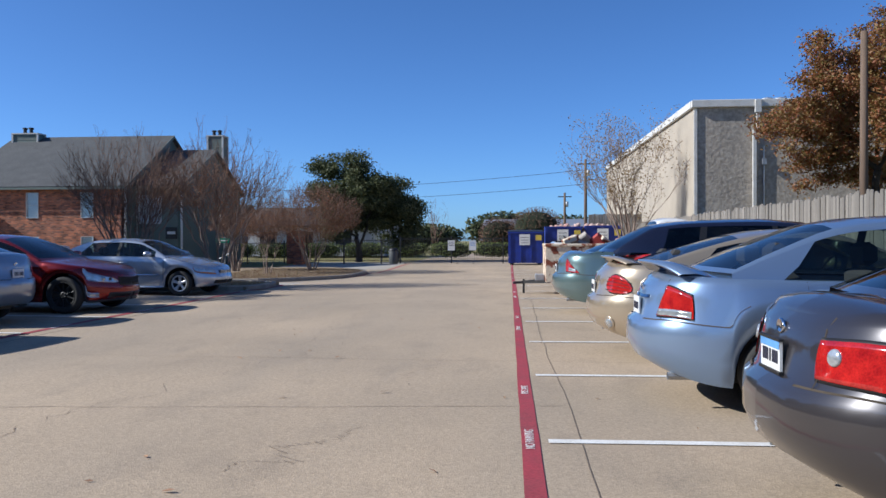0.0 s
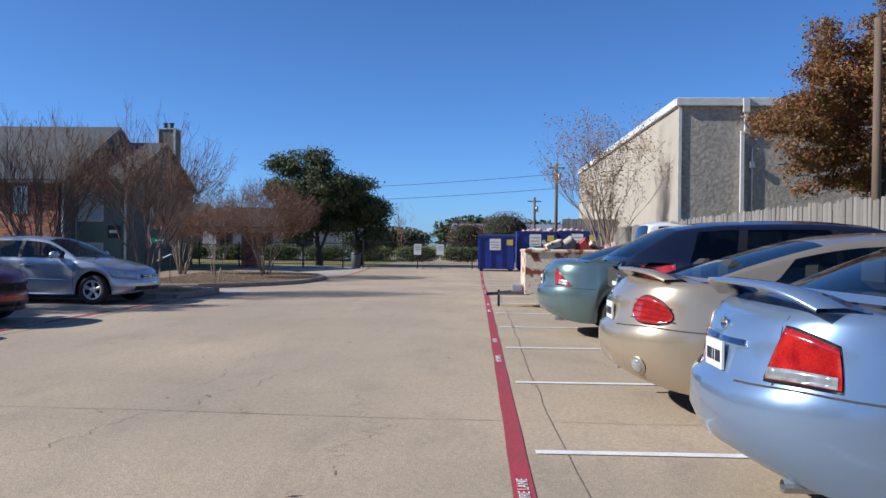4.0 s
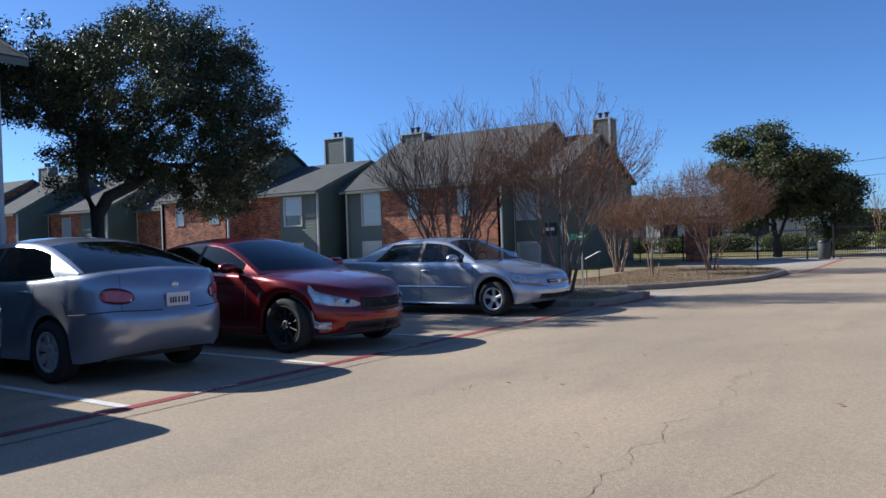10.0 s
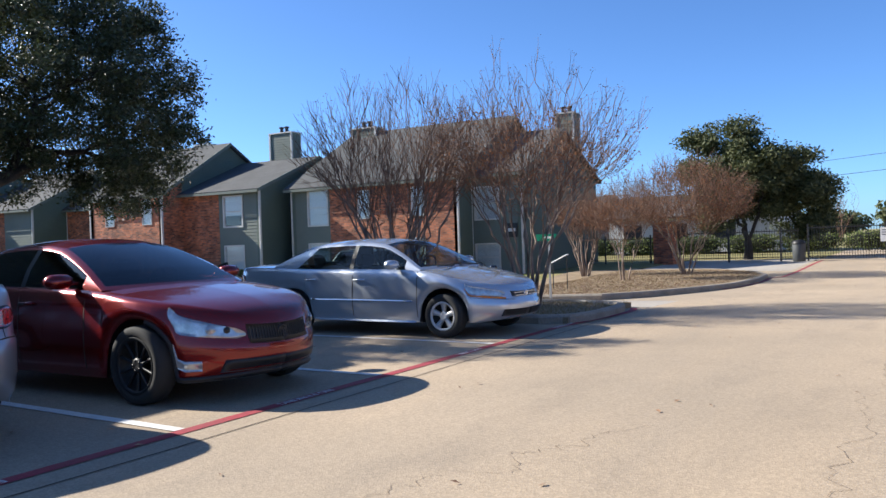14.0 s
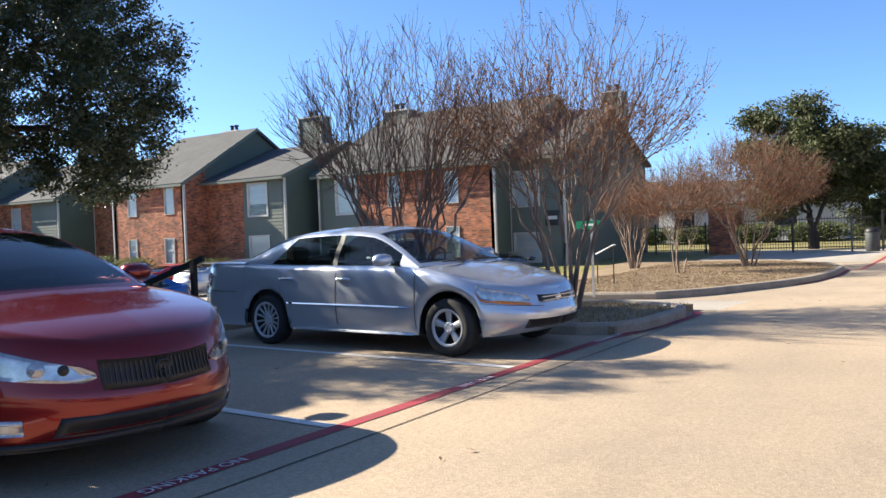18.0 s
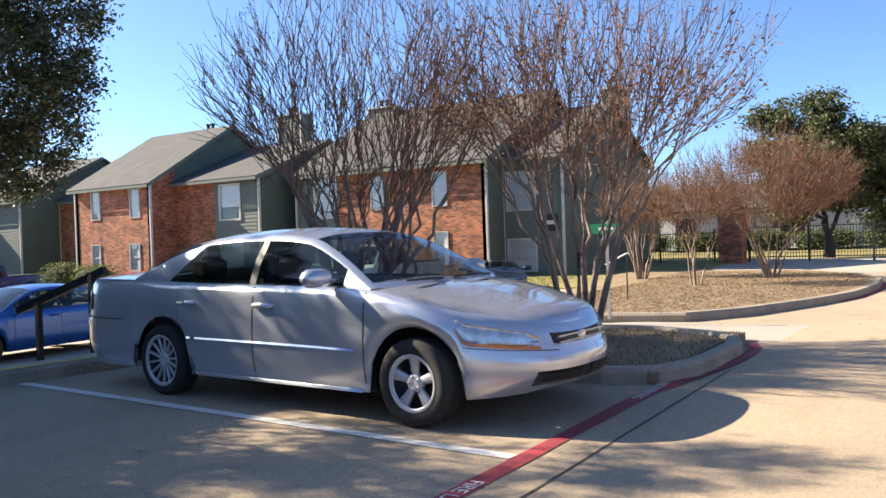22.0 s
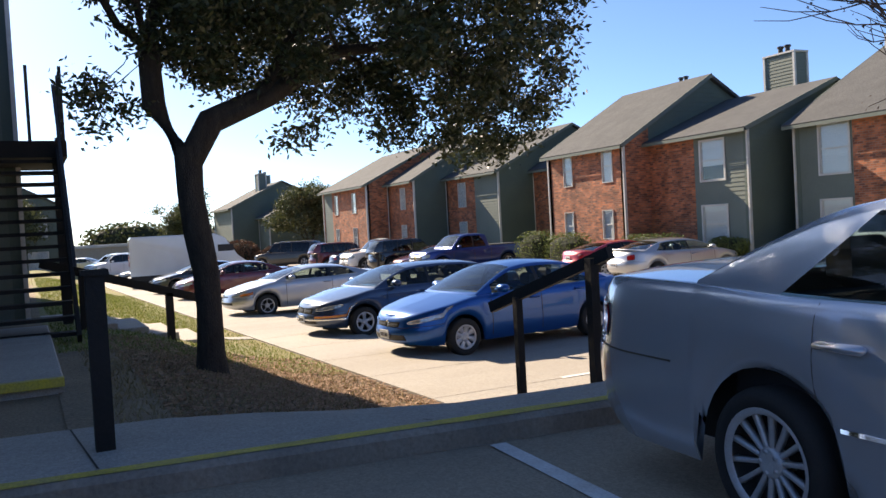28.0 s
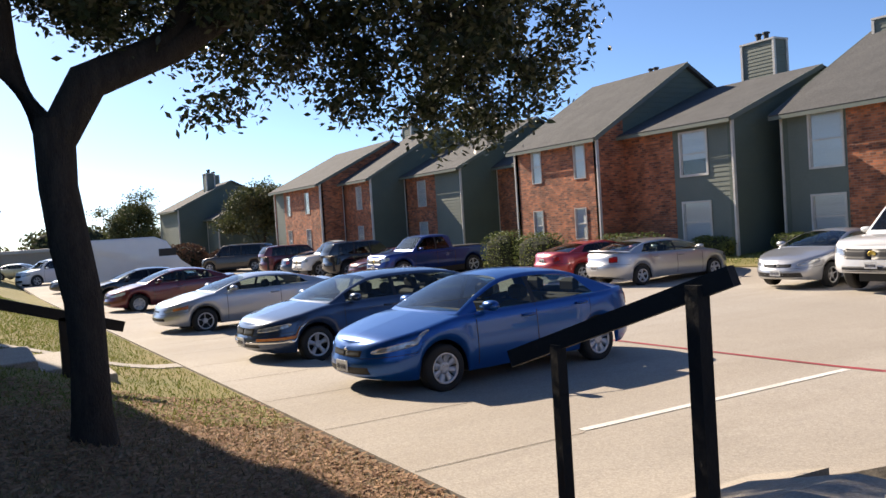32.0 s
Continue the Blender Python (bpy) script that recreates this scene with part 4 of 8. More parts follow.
    def patch(self, quad, nu=8, nv=4, off=0.006, depth=None, rnd=0.0):
        """A panel laid on the shell: quad is ((c, t) low start, low end, high end, high start)."""
        v, f = [], []
        d = (off + 0.006) if depth is None else depth
        for j in range(-1, nv + 2):
            for i in range(-1, nu + 2):
                u, w = min(max(i / nu, 0), 1), min(max(j / nv, 0), 1)
                if rnd:
                    U, V = 2 * u - 1, 2 * w - 1
                    u, w = 0.5 + 0.5 * U * math.sqrt(1 - rnd * V * V / 2), 0.5 + 0.5 * V * math.sqrt(1 - rnd * U * U / 2)
                a = [quad[0][k] * (1 - u) + quad[1][k] * u for k in (0, 1)]
                b = [quad[3][k] * (1 - u) + quad[2][k] * u for k in (0, 1)]
                c, t = a[0] * (1 - w) + b[0] * w, a[1] * (1 - w) + b[1] * w
                rim = i in (-1, nu + 1) or j in (-1, nv + 1)
                v.append(self.P(c, t) + self.N(c, t) * (off - d if rim else off))
        m = nu + 3
        for j in range(nv + 2):
            for i in range(nu + 2):
                f.append((j * m + i, j * m + i + 1, j * m + m + i + 1, j * m + m + i))
        return v, f


def mirror_y(geo):
    return [(p[0], -p[1], p[2]) for p in geo[0]], [q[::-1] for q in geo[1]]


def outward(geo):
    """Turns a shell's faces to look away from the car's middle."""
    V, F = [Vector(p) for p in geo[0]], []
    for q in geo[1]:
        n = Vector((0, 0, 0))
        for a, b in zip(q, q[1:] + q[:1]):
            n += V[a].cross(V[b])
        m = sum((V[i] for i in q), Vector((0, 0, 0))) / len(q)
        F.append(q if n.dot(m - Vector((m.x * 0.7, 0, 0.45))) >= 0 else q[::-1])
    return V, F


def build_car(s, m):
    L, W, H = s["L"], s["W"], s["H"]
    car = empty(s.get("name", "car"), m, s["label"], s.get("category", "car"), s.get("group", ""))
    B = Body(s)
    col = s["paint"]
    nc, nr = len(B.cols), len(B.rows)
    c = s["cabin"]
    k_in = (0.92, 0.7, 0.42, 0.0)
    # shell
    v, f = [], []
    crown = s.get("crown", 0.045)
    for side in (1, -1):
        o = len(v)
        for row in B.grid:
            v += [(p.x, p.y * side, p.z) for p in row]
        for k in k_in:
            for i, (d, q) in enumerate(B.cols):
                p = B.grid[-1][i]
                v.append((p.x, p.y * side * k, p.z + crown * (1 - k * k) * min(1, q * 1.3)))
        for j in range(nr - 1 + len(k_in)):
            for i in range(nc - 1):
                if j >= nr and c["ws0"] + 0.12 < B.cols[i][0] and B.cols[i + 1][0] < c["rb"] - 0.10:
                    continue
                a = o + j * nc + i
                q = (a, a + 1, a + nc + 1, a + nc)
                f.append(q if side < 0 else q[::-1])
    body = part("body", *outward((v, f)), col, car, s.get("bodylabel", ""), smooth=True)
    # cabin
    Hs = lambda d: curve_at(c["roof"], d)
    ds = sorted({c["ws0"], c["ws0"] + 0.06, c["ws1"] - 0.03, c["ws1"], c["rr"], c["rr"] + 0.03, c["rb"] - 0.06, c["rb"], c["dA"], c["dB"], c["dB"] + 0.07, c["dC"], *c.get("extra", ()), *[c["ws0"] + (c["ws1"] - c["ws0"]) * i / 6 for i in range(7)], *[c["ws1"] + (c["rr"] - c["ws1"]) * i / 6 for i in range(7)], *[c["rr"] + (c["rb"] - c["rr"]) * i / 6 for i in range(7)]})
    ds = [d for i, d in enumerate(ds) if i == 0 or d - ds[i - 1] > 0.008 or d in (c["dA"], c["dC"])]
    fr = (0.0, 0.05, 0.45, 0.90, 1.0)
    ky = (0.93, 0.62, 0.31, 0.0)
    wr = s.get("wr", 0.66)
    bow = s.get("bow", 0.16)

    lean = s.get("lean", 0.12 if c.get("extra") else 0.28)

    def cab(d, j):
        if 1 <= j < 4:
            k = smooth01(d, c["dB"] + 0.1, c["dC"]) if d <= c["dC"] else 1 - smooth01(d, c["dC"], c["rb"] - 0.05)
            d -= lean * min(1, fr[j] / 0.90) * k
        zsd, h = B.zs(d), max(Hs(d), B.zs(d) + 0.004)
        ratio = curve_at([(0, 0.0), (0.15, 0.6), (1.0, 0.985), (1.6, 1.0), (L - 1.2, 1.0), (L - 0.5, 0.96), (L - 0.1, 0.86), (L, 0.8)], d)
        y0 = W / 2 * 0.915 * ratio
        fh = (h - zsd) / max(0.1, H - zsd)
        yr = y0 + (W / 2 * wr * ratio - y0) * fh
        e = s.get("edge", 0.06) * fh
        if j < 5:
            t = fr[j]
            y = y0 + (yr - y0) * t + 0.028 * math.sin(math.pi * t) * fh
            return Vector((L / 2 - d, y, zsd - 0.015 + (h - e - zsd + 0.015) * t))
        k = ky[j - 5]
        y = yr * k
        z = h - e * (k / 1.0) ** 3
        b = 0
        if d < c["ws1"]:
            b = bow * (1 - k * k) * smooth01(d, c["ws1"], c["ws0"])
        if d > c["rr"]:
            b = -bow * 0.8 * (1 - k * k) * smooth01(d, c["rr"], c["rb"])
        if d < c["ws1"]:
            b = bow * (1 - k * k) * (1 - smooth01(d, c["ws0"], c["ws1"]))
        return Vector((L / 2 - d + b, y, z))

    G = [[cab(d, j) for j in range(9)] for d in ds]

    def pane_of(i, j):
        a, b = ds[i], ds[i + 1]
        mid = (a + b) / 2
        if j >= 5 and c["ws0"] + 0.03 < mid < c["ws1"] - 0.015:
            return "windshield"
        if j >= 5 and c["rr"] + 0.015 < mid < c["rb"] - 0.03 and c.get("rearglass", True):
            return "rear_window"
        if 1 <= j < 3 and c["dA"] <= mid <= c["dC"]:
            if c["dB"] < mid < c["dB"] + 0.07:
                return "pillar"
            for n, e in enumerate(c.get("extra", ())[::2]):
                if e < mid < c["extra"][2 * n + 1]:
                    return "pillar"
            k = sum(mid > e for e in (c["dB"], *c.get("extra", ())[::2]))
            return "side_window%d" % k
        if j == 0 and c["dA"] <= mid <= c["dC"]:
            return "pillar"
        return "roof"

    groups = {}
    for i in range(len(ds) - 1):
        for j in range(8):
            for side in (1, -1):
                nm = pane_of(i, j)
                key = (nm, side if nm.startswith("side") or nm == "pillar" else 0)
                q = [(i, j), (i + 1, j), (i + 1, j + 1), (i, j + 1)]
                groups.setdefault(key, []).append([Vector((G[a][b].x, G[a][b].y * side, G[a][b].z)) for a, b in (q if side < 0 else q[::-1])])
    for (nm, side), quads in groups.items():
        vv, ff, seen = [], [], {}
        for q in quads:
            idx = []
            for p in q:
                kk = (round(p.x, 4), round(p.y, 4), round(p.z, 4))
                if kk not in seen:
                    seen[kk] = len(vv)
                    vv.append(p)
                if seen[kk] not in idx:
                    idx.append(seen[kk])
            if len(idx) > 2:
                ff.append(tuple(idx))
        if nm == "roof":
            vv, ff = outward((vv, ff))
            part("roof", vv, ff, s.get("roofpaint", col), car, smooth=True)
        elif nm == "pillar":
            vv, ff = outward((vv, ff))
            part("window_trim", vv, ff, s.get("trim", BLACK), car, smooth=True)
        else:
            vv, ff = outward((vv, ff))
            w = part("side_window" if nm.startswith("side") else nm, vv, ff, s.get("rearglass_mat", s.get("glass", GLASS)) if nm != "windshield" else s.get("screen", GLASS), car, smooth=True)
            w.visible_shadow = False
    # inside and underneath
    zf = B.zs((c["ws0"] + c["rb"]) / 2)
    x0, x1 = L / 2 - c["rb"] + 0.15, L / 2 - c["ws0"] - 0.1
    part("interior", *join(boxgeo(x0, x1, -W * 0.42, W * 0.42, 0.35, zf - 0.28), boxgeo(x1 - 0.45, x1, -W * 0.41, W * 0.41, zf - 0.3, zf - 0.03, 0.03), boxgeo(x0 - 0.1, x0 + 0.35, -W * 0.40, W * 0.40, zf - 0.3, zf - 0.03, 0.03)), INTERIOR, car)
    xs = L / 2 - c["dB"] - 0.1
    seat_z = min(H - 0.22, zf + 0.33)
    for sy in (-0.37, 0.37):
        for xx in ((xs, xs - 0.95) if c["rb"] - c["dB"] > 1.1 else (xs,)):
            se = part("seat", *moved(boxgeo(-0.09, 0.09, -0.25, 0.25, 0.4, seat_z - 0.22, 0.05), Matrix.Translation((xx, sy, 0))), s.get("seat", INTERIOR), car, smooth=False)
            part("headrest", *moved(boxgeo(-0.06, 0.06, -0.13, 0.13, seat_z - 0.2, seat_z, 0.045), Matrix.Translation((xx - 0.03, sy, 0))), s.get("seat", INTERIOR), se)
    if s.get("near", True):
        part("steering_wheel", *moved(lathe([(0.165, 0.0), (0.18, 0.015), (0.195, 0.0), (0.18, -0.015), (0.165, 0.0)], 20), Matrix.Translation((x1 - 0.58, 0.37, zf - 0.02)) @ pose(0, 0, 0, 0, 0, -90) @ pose(0, 0, 0, -25, 0, 0)), BLACK, car, smooth=True)
    r = s["r"]
    part("underbody", *join(boxgeo(-L / 2 + 0.55, L / 2 - 0.6, -W / 2 + 0.36, W / 2 - 0.36, 0.2, 0.5), boxgeo(L / 2 - B.dw[1] + r + 0.06, L / 2 - B.dw[0] - r - 0.06, -W / 2 + 0.08, W / 2 - 0.08, 0.2, 0.5), boxgeo(-L / 2 + 0.3, L / 2 - B.dw[1], -W / 2 + 0.48, W / 2 - 0.48, 0.27, 0.5), boxgeo(L / 2 - B.dw[0], L / 2 - 0.42, -W / 2 + 0.48, W / 2 - 0.48, 0.24, 0.5)), BLACK, car)
    # wheels
    for dw, st in zip(B.dw, s.get("wheels2") or (s["wheel"], s["wheel"])):
        rim = s.get("rim", r * 0.66)
        if st == "multi":
            rim = r * 0.74
        ty, ba, sp = wheel_mesh(st, r, rim)
        for side in (1, -1):
            wh = new("wheel", ba)
            wh.parent = car
            wh.matrix_basis = pose(L / 2 - dw, side * (W / 2 - 0.115), r, 0, 0, 0 if side > 0 else 180)
            for nm, me in (("tyre", ty), ("rim", sp)):
                o = new(nm, me)
                o.parent = wh
    # panels on the shell
    for nm, mt, quad, both, kw in s.get("panels", lambda b: [])(B):
        g = outward(B.patch(quad, **{k: q for k, q in kw.items() if k in ("nu", "nv", "off", "depth", "rnd")}))
        if both == "join":
            part(nm, *join(g, mirror_y(g)), mt, car, kw.get("label", ""), smooth=True)
        else:
            for sgn in ((1, -1) if both else (1,)):
                part(nm, *(g if sgn > 0 else mirror_y(g)), mt, car, kw.get("label", ""), smooth=True)
    # door seams, handles, mirrors
    for d in s.get("seams", ()):
        cc = B.cd(d)
        for sgn in (1, -1):
            g = B.patch(((cc - 0.03, 0.10), (cc + 0.03, 0.10), (cc + 0.03, 0.985), (cc - 0.03, 0.985)), 1, 8, 0.0025, 0.003)
            part("door_seam", *(g if sgn > 0 else mirror_y(g)), JOINT, car)
    for d in s.get("handles", ()):
        for sgn in (1, -1):
            t = s.get("handle_t", 0.82)
            p, n = B.P(B.cd(d), t), B.N(B.cd(d), t)
            g = boxgeo(-0.10, 0.10, -0.004, 0.035, -0.018, 0.018, 0.012)
            g = moved(g, Matrix.Translation(p))
            part("door_handle", *(g if sgn > 0 else mirror_y(g)), s.get("handlemat", col), car, smooth=True)
    if s.get("mirrors", True):
        for sgn in (1, -1):
            p = cab(c["dA"] + 0.10, 1)
            g = moved(join(lathe([(0.0, -0.12), (0.06, -0.115), (0.085, -0.08), (0.09, 0.0), (0.085, 0.07), (0.05, 0.11), (0.0, 0.12)], 14), boxgeo(-0.03, 0.03, -0.2, -0.08, -0.05, -0.01)), Matrix.Translation((p.x, p.y + 0.16, p.z + 0.08)) @ Matrix.Diagonal((0.9, 1, 0.75, 1)))
            mo = part("mirror", *(g if sgn > 0 else mirror_y(g)), s.get("mirrormat", col), car, smooth=True)
    for fn in s.get("extras", ()):
        fn(car, B, s)
    return car


def plate(front, t=0.42, blue=False, up=0.0):
    def fn(car, B, s):
        cc = 0.0 if front else len(B.cols) - 1.001
        p = B.P(cc, t)
        sg = 1 if front else -1
        x = p.x + sg * 0.012
        z = p.z + up
        pl = part("licence_plate", *boxgeo(min(x, x + sg * 0.012), max(x, x + sg * 0.012), -0.135, 0.135, z - 0.066, z + 0.066), PLATE, car, "white licence plate with unreadable bars")
        xx = x + sg * 0.014
        bars = [boxgeo(min(xx, xx + sg * 0.002), max(xx, xx + sg * 0.002), y, y + 0.017, z - 0.034, z + 0.022) for y in (-0.11, -0.081, -0.052, -0.012, 0.026, 0.055, 0.084)]
        tagged(part("plate_mark", *join(*bars), INK, pl), kind="stuff")
        if blue:
            part("band", *boxgeo(min(xx, xx + sg * 0.0015), max(xx, xx + sg * 0.0015), -0.133, 0.133, z + 0.03, z + 0.064), MATS["plate_blue"], pl)
            part("plate_frame", *join(boxgeo(min(x, x + sg * 0.02), max(x, x + sg * 0.02), -0.148, 0.148, z - 0.08, z - 0.066), boxgeo(min(x, x + sg * 0.02), max(x, x + sg * 0.02), -0.148, 0.148, z + 0.066, z + 0.078)), BLACK, pl)
    return fn


mat("plate_blue", (0.12, 0.3, 0.6), 0.5)


def spoiler(d, w, rise, chord, col):
    """A raised boot spoiler: a curved blade on two feet."""
    def fn(car, B, s):
        z = B.zs(d) + rise
        n, v, f = 16, [], []
        for i in range(n + 1):
            u = i / n * 2 - 1
            y = u * w / 2
            drop = -rise * 0.9 * abs(u) ** 5
            for dx, dz in ((chord / 2, -0.012), (0.0, 0.016), (-chord / 2, 0.012), (-chord / 2, -0.006)):
                v.append((s["L"] / 2 - d + dx - 0.05 * (1 - u * u) + (0.12 * abs(u) ** 4), y, z + dz + drop))
        for i in range(n):
            for k in range(4):
                f.append((i * 4 + k, i * 4 + (k + 1) % 4, i * 4 + 4 + (k + 1) % 4, i * 4 + 4 + k))
        part("spoiler", v, f, col, car, "raised boot spoiler", smooth=True)
    return fn


def badge(rear, t, r, mt=None, y=0.0):
    def fn(car, B, s):
        cc = B.cy(abs(y), rear) if y else (len(B.cols) - 1.001 if rear else 0)
        p = B.P(cc, t)
        sg = -1 if rear else 1
        g = lathe([(r, 0.0), (r, 0.008), (r * 0.8, 0.012), (r * 0.7, 0.006), (0, 0.006)], 18)
        part("badge", *moved(g, Matrix.Translation((p.x + sg * 0.002, y, p.z)) @ pose(0, 0, 0, 0, 0, -90 if not rear else 90) @ Matrix.Diagonal((1.0, 1, 0.72, 1))), mt or CHROME, car, smooth=True)
    return fn


def exhaust(y):
    def fn(car, B, s):
        part("exhaust", *moved(lathe([(0.03, 0), (0.03, -0.2)], 10), Matrix.Translation((-s["L"] / 2 + 0.42, y, 0.25)) @ pose(0, 0, 0, 0, 0, -90)), STEEL, car)
    return fn


def fuel_door(d, t, right=True):
    def fn(car, B, s):
        cc = B.cd(d)
        v, f = [], []
        for k in range(24):
            a = 2 * math.pi * k / 24
            dc, dt = 0.085 * math.cos(a), 0.085 * math.sin(a)
            cq, tq = B.cd(d + dc), t + dt / 0.8
            for o in (0.0025, 0.003):
                p = B.P(cq, tq) + B.N(cq, tq) * 0.003
                q = B.P(B.cd(d + dc * 0.94), t + dt * 0.94 / 0.8) + B.N(cq, tq) * 0.003
            v += [p, q]
        f = [(2 * k, 2 * k + 1, (2 * k + 3) % 48, (2 * k + 2) % 48) for k in range(24)]
        g = ([(p.x, -p.y, p.z) for p in v], f) if right else (v, f)
        part("fuel_door_seam", *g, JOINT, car)
    return fn


def rear_fog(y, t):
    """A round lamp sunk in a rear bumper."""
    def fn(car, B, s):
        cc = B.cy(abs(y), True)
        p, n = B.P(cc, t), B.N(cc, t)
        if y < 0:
            p, n = Vector((p.x, -p.y, p.z)), Vector((n.x, -n.y, n.z))
        q = Vector((0, 1, 0)).rotation_difference(n).to_matrix().to_4x4()
        r = part("fog_recess", *moved(lathe([(0.075, 0.0), (0.07, 0.006), (0.0, 0.006)], 20), Matrix.Translation(p) @ q), s["paint"], car, smooth=True)
        part("fog_lens", *moved(lathe([(0.05, 0.006), (0.045, 0.014), (0.0, 0.016)], 18), Matrix.Translation(p) @ q), LAMPCLEAR, r, smooth=True)
    return fn


def headlamp_eyes(y, t):
    """Round projector lenses behind a headlight's cover."""
    def fn(car, B, s):
        for sg in (1, -1):
            for dy, r in ((0.0, 0.042), (-0.10, 0.028)):
                cc = B.cy(y + dy)
                p, n = B.P(cc, t), B.N(cc, t)
                p, n = Vector((p.x, sg * p.y, p.z)), Vector((n.x, sg * n.y, n.z))
                q = Vector((0, 1, 0)).rotation_difference(n).to_matrix().to_4x4()
                part("projector_lens", *moved(lathe([(r, 0.006), (r, 0.014), (r * 0.8, 0.012), (r * 0.7, 0.016), (0.0, 0.026)], 18), Matrix.Translation(p) @ q), MATS["brake_dark"] if dy else LAMPCLEAR, car, smooth=True)
    return fn


def mesh_bars(y, t0, t1):
    """Thin upright bars of a mesh grille."""
    def fn(car, B, s):
        for k in range(13):
            yy = y * k / 12
            cc = B.cy(max(0.002, yy))
            for sg in (1, -1):
                if k == 0 and sg < 0:
                    continue
                a, b = B.P(cc, t0 + 0.01), B.P(cc, t1)
                a, b = Vector((a.x + 0.008, sg * a.y, a.z)), Vector((b.x + 0.008, sg * b.y, b.z))
                part("grille_bar", *beam(a, b, 0.006, 0.006, (0, 1, 0)), MATS["brake_dark"], car)
    return fn


def front_lip(d):
    return lambda B: [("front_lip", BLACK, ((0, 0.0), (B.cd(d), 0.0), (B.cd(d), 0.05), (0, 0.05)), "join", {"nu": 24, "nv": 2, "off": 0.03})]


def grille_bar(y, t):
    def fn(car, B, s):
        for dt in (-0.045, 0.045):
            part("grille_bar", *beam(B.P(0, t + dt) + Vector((0.01, -y, 0)), B.P(0, t + dt) + Vector((0.01, y, 0)), 0.012, 0.012), s["paint"], car)
    return fn


def wipers():
    """Wiper arms lying at the foot of the windscreen."""
    def fn(car, B, s):
        c = s["cabin"]
        x = s["L"] / 2 - c["ws0"] + 0.06
        z = B.zs(c["ws0"]) + 0.045
        for y0, y1 in ((0.55, 0.02), (-0.05, -0.55)):
            part("wiper", *tube([(x + 0.02, y0, z), (x + 0.07, (y0 + y1) / 2, z + 0.012), (x + 0.05, y1, z + 0.01)], [0.012, 0.012, 0.008], 6), BLACK, car)
    return fn


def lamp_disc(y, t, r=0.05, mt=None):
    """A round clear lens on the face of a tail light."""
    def fn(car, B, s):
        cc = B.cy(abs(y), True)
        p, n = B.P(cc, t), B.N(cc, t)
        if y < 0:
            p, n = Vector((p.x, -p.y, p.z)), Vector((n.x, -n.y, n.z))
        q = Vector((0, 1, 0)).rotation_difference(n).to_matrix().to_4x4()
        part("reversing_lamp", *moved(lathe([(r, 0.006), (r, 0.015), (r * 0.85, 0.02), (0.0, 0.022)], 20), Matrix.Translation(p) @ q), mt or LAMPCLEAR, car, smooth=True)
    return fn


# paints
P_GREY = paint("dark_grey_paint", (0.045, 0.04, 0.042), 0.4, 0.3)
P_ICE = paint("ice_blue_paint", (0.23, 0.32, 0.47), 0.6, 0.3)
P_GOLD = paint("champagne_paint", (0.43, 0.35, 0.25), 0.55, 0.3)
P_NAVY = paint("navy_paint", (0.012, 0.014, 0.032), 0.2, 0.25)
P_TEAL = paint("grey_green_paint", (0.13, 0.19, 0.19), 0.5, 0.3)
P_RED = paint("deep_red_paint", (0.21, 0.006, 0.005), 0.6, 0.25, 0.8)
# silver with shade put into the paint, for the sedan beside the block
P_SILVER_SHADE = paint("shaded_silver_paint", (0.33, 0.36, 0.41), 0.6, 0.3)
P_SILVER = paint("silver_paint", (0.47, 0.48, 0.50), 0.6, 0.32)
P_SILVER2 = paint("blue_silver_paint", (0.54, 0.57, 0.62), 0.6, 0.27)
P_BLACK = paint("black_paint", (0.010, 0.010, 0.012), 0.1, 0.25)
P_BLUE = paint("bright_blue_paint", (0.001, 0.085, 0.32), 0.55, 0.28, 0.6)
P_SLATE = paint("slate_blue_paint", (0.035, 0.06, 0.115), 0.5, 0.3)
P_WHITE = paint("white_paint", (0.72, 0.72, 0.71), 0.0, 0.35)
P_MAROON = paint("maroon_paint", (0.13, 0.012, 0.015), 0.3, 0.3)
P_PICK = paint("dark_blue_truck_paint", (0.010, 0.04, 0.20), 0.6, 0.3, 0.6)
P_BROWN = paint("dark_brown_paint", (0.05, 0.04, 0.032), 0.4, 0.35)
P_CHERRY = paint("cherry_red_paint", (0.42, 0.015, 0.018), 0.2, 0.3)


def sedan(L=4.6, H=1.44, hood=0.72, cowl=0.93, belt=0.95, deck=1.0, tail=0.94, ws0=1.25, ws1=2.05, rr=3.2, rb=3.95, drop=0.0):
    """Shoulder and roof curves of a four-door with a boot."""
    sh = [(0, hood - 0.03), (0.1, hood + 0.005), (0.5, hood + 0.085), (ws0, cowl), (ws0 + 0.5, belt), (L - 1.6, belt + 0.02), (rb, deck - 0.01), (L - 0.22, deck), (L, tail)]
    roof = [(ws0, cowl + 0.015), (ws0 + (ws1 - ws0) * 0.5, cowl + (H - cowl) * 0.53), (ws1 - 0.05, H - 0.065), (ws1 + 0.12, H - 0.022), ((ws1 + rr) / 2 - 0.05, H), (rr - 0.22, H - 0.022), (rr, H - 0.06), ((rr + rb) / 2, deck + (H - deck) * 0.49), (rb, deck + 0.01)]
    return sh, roof


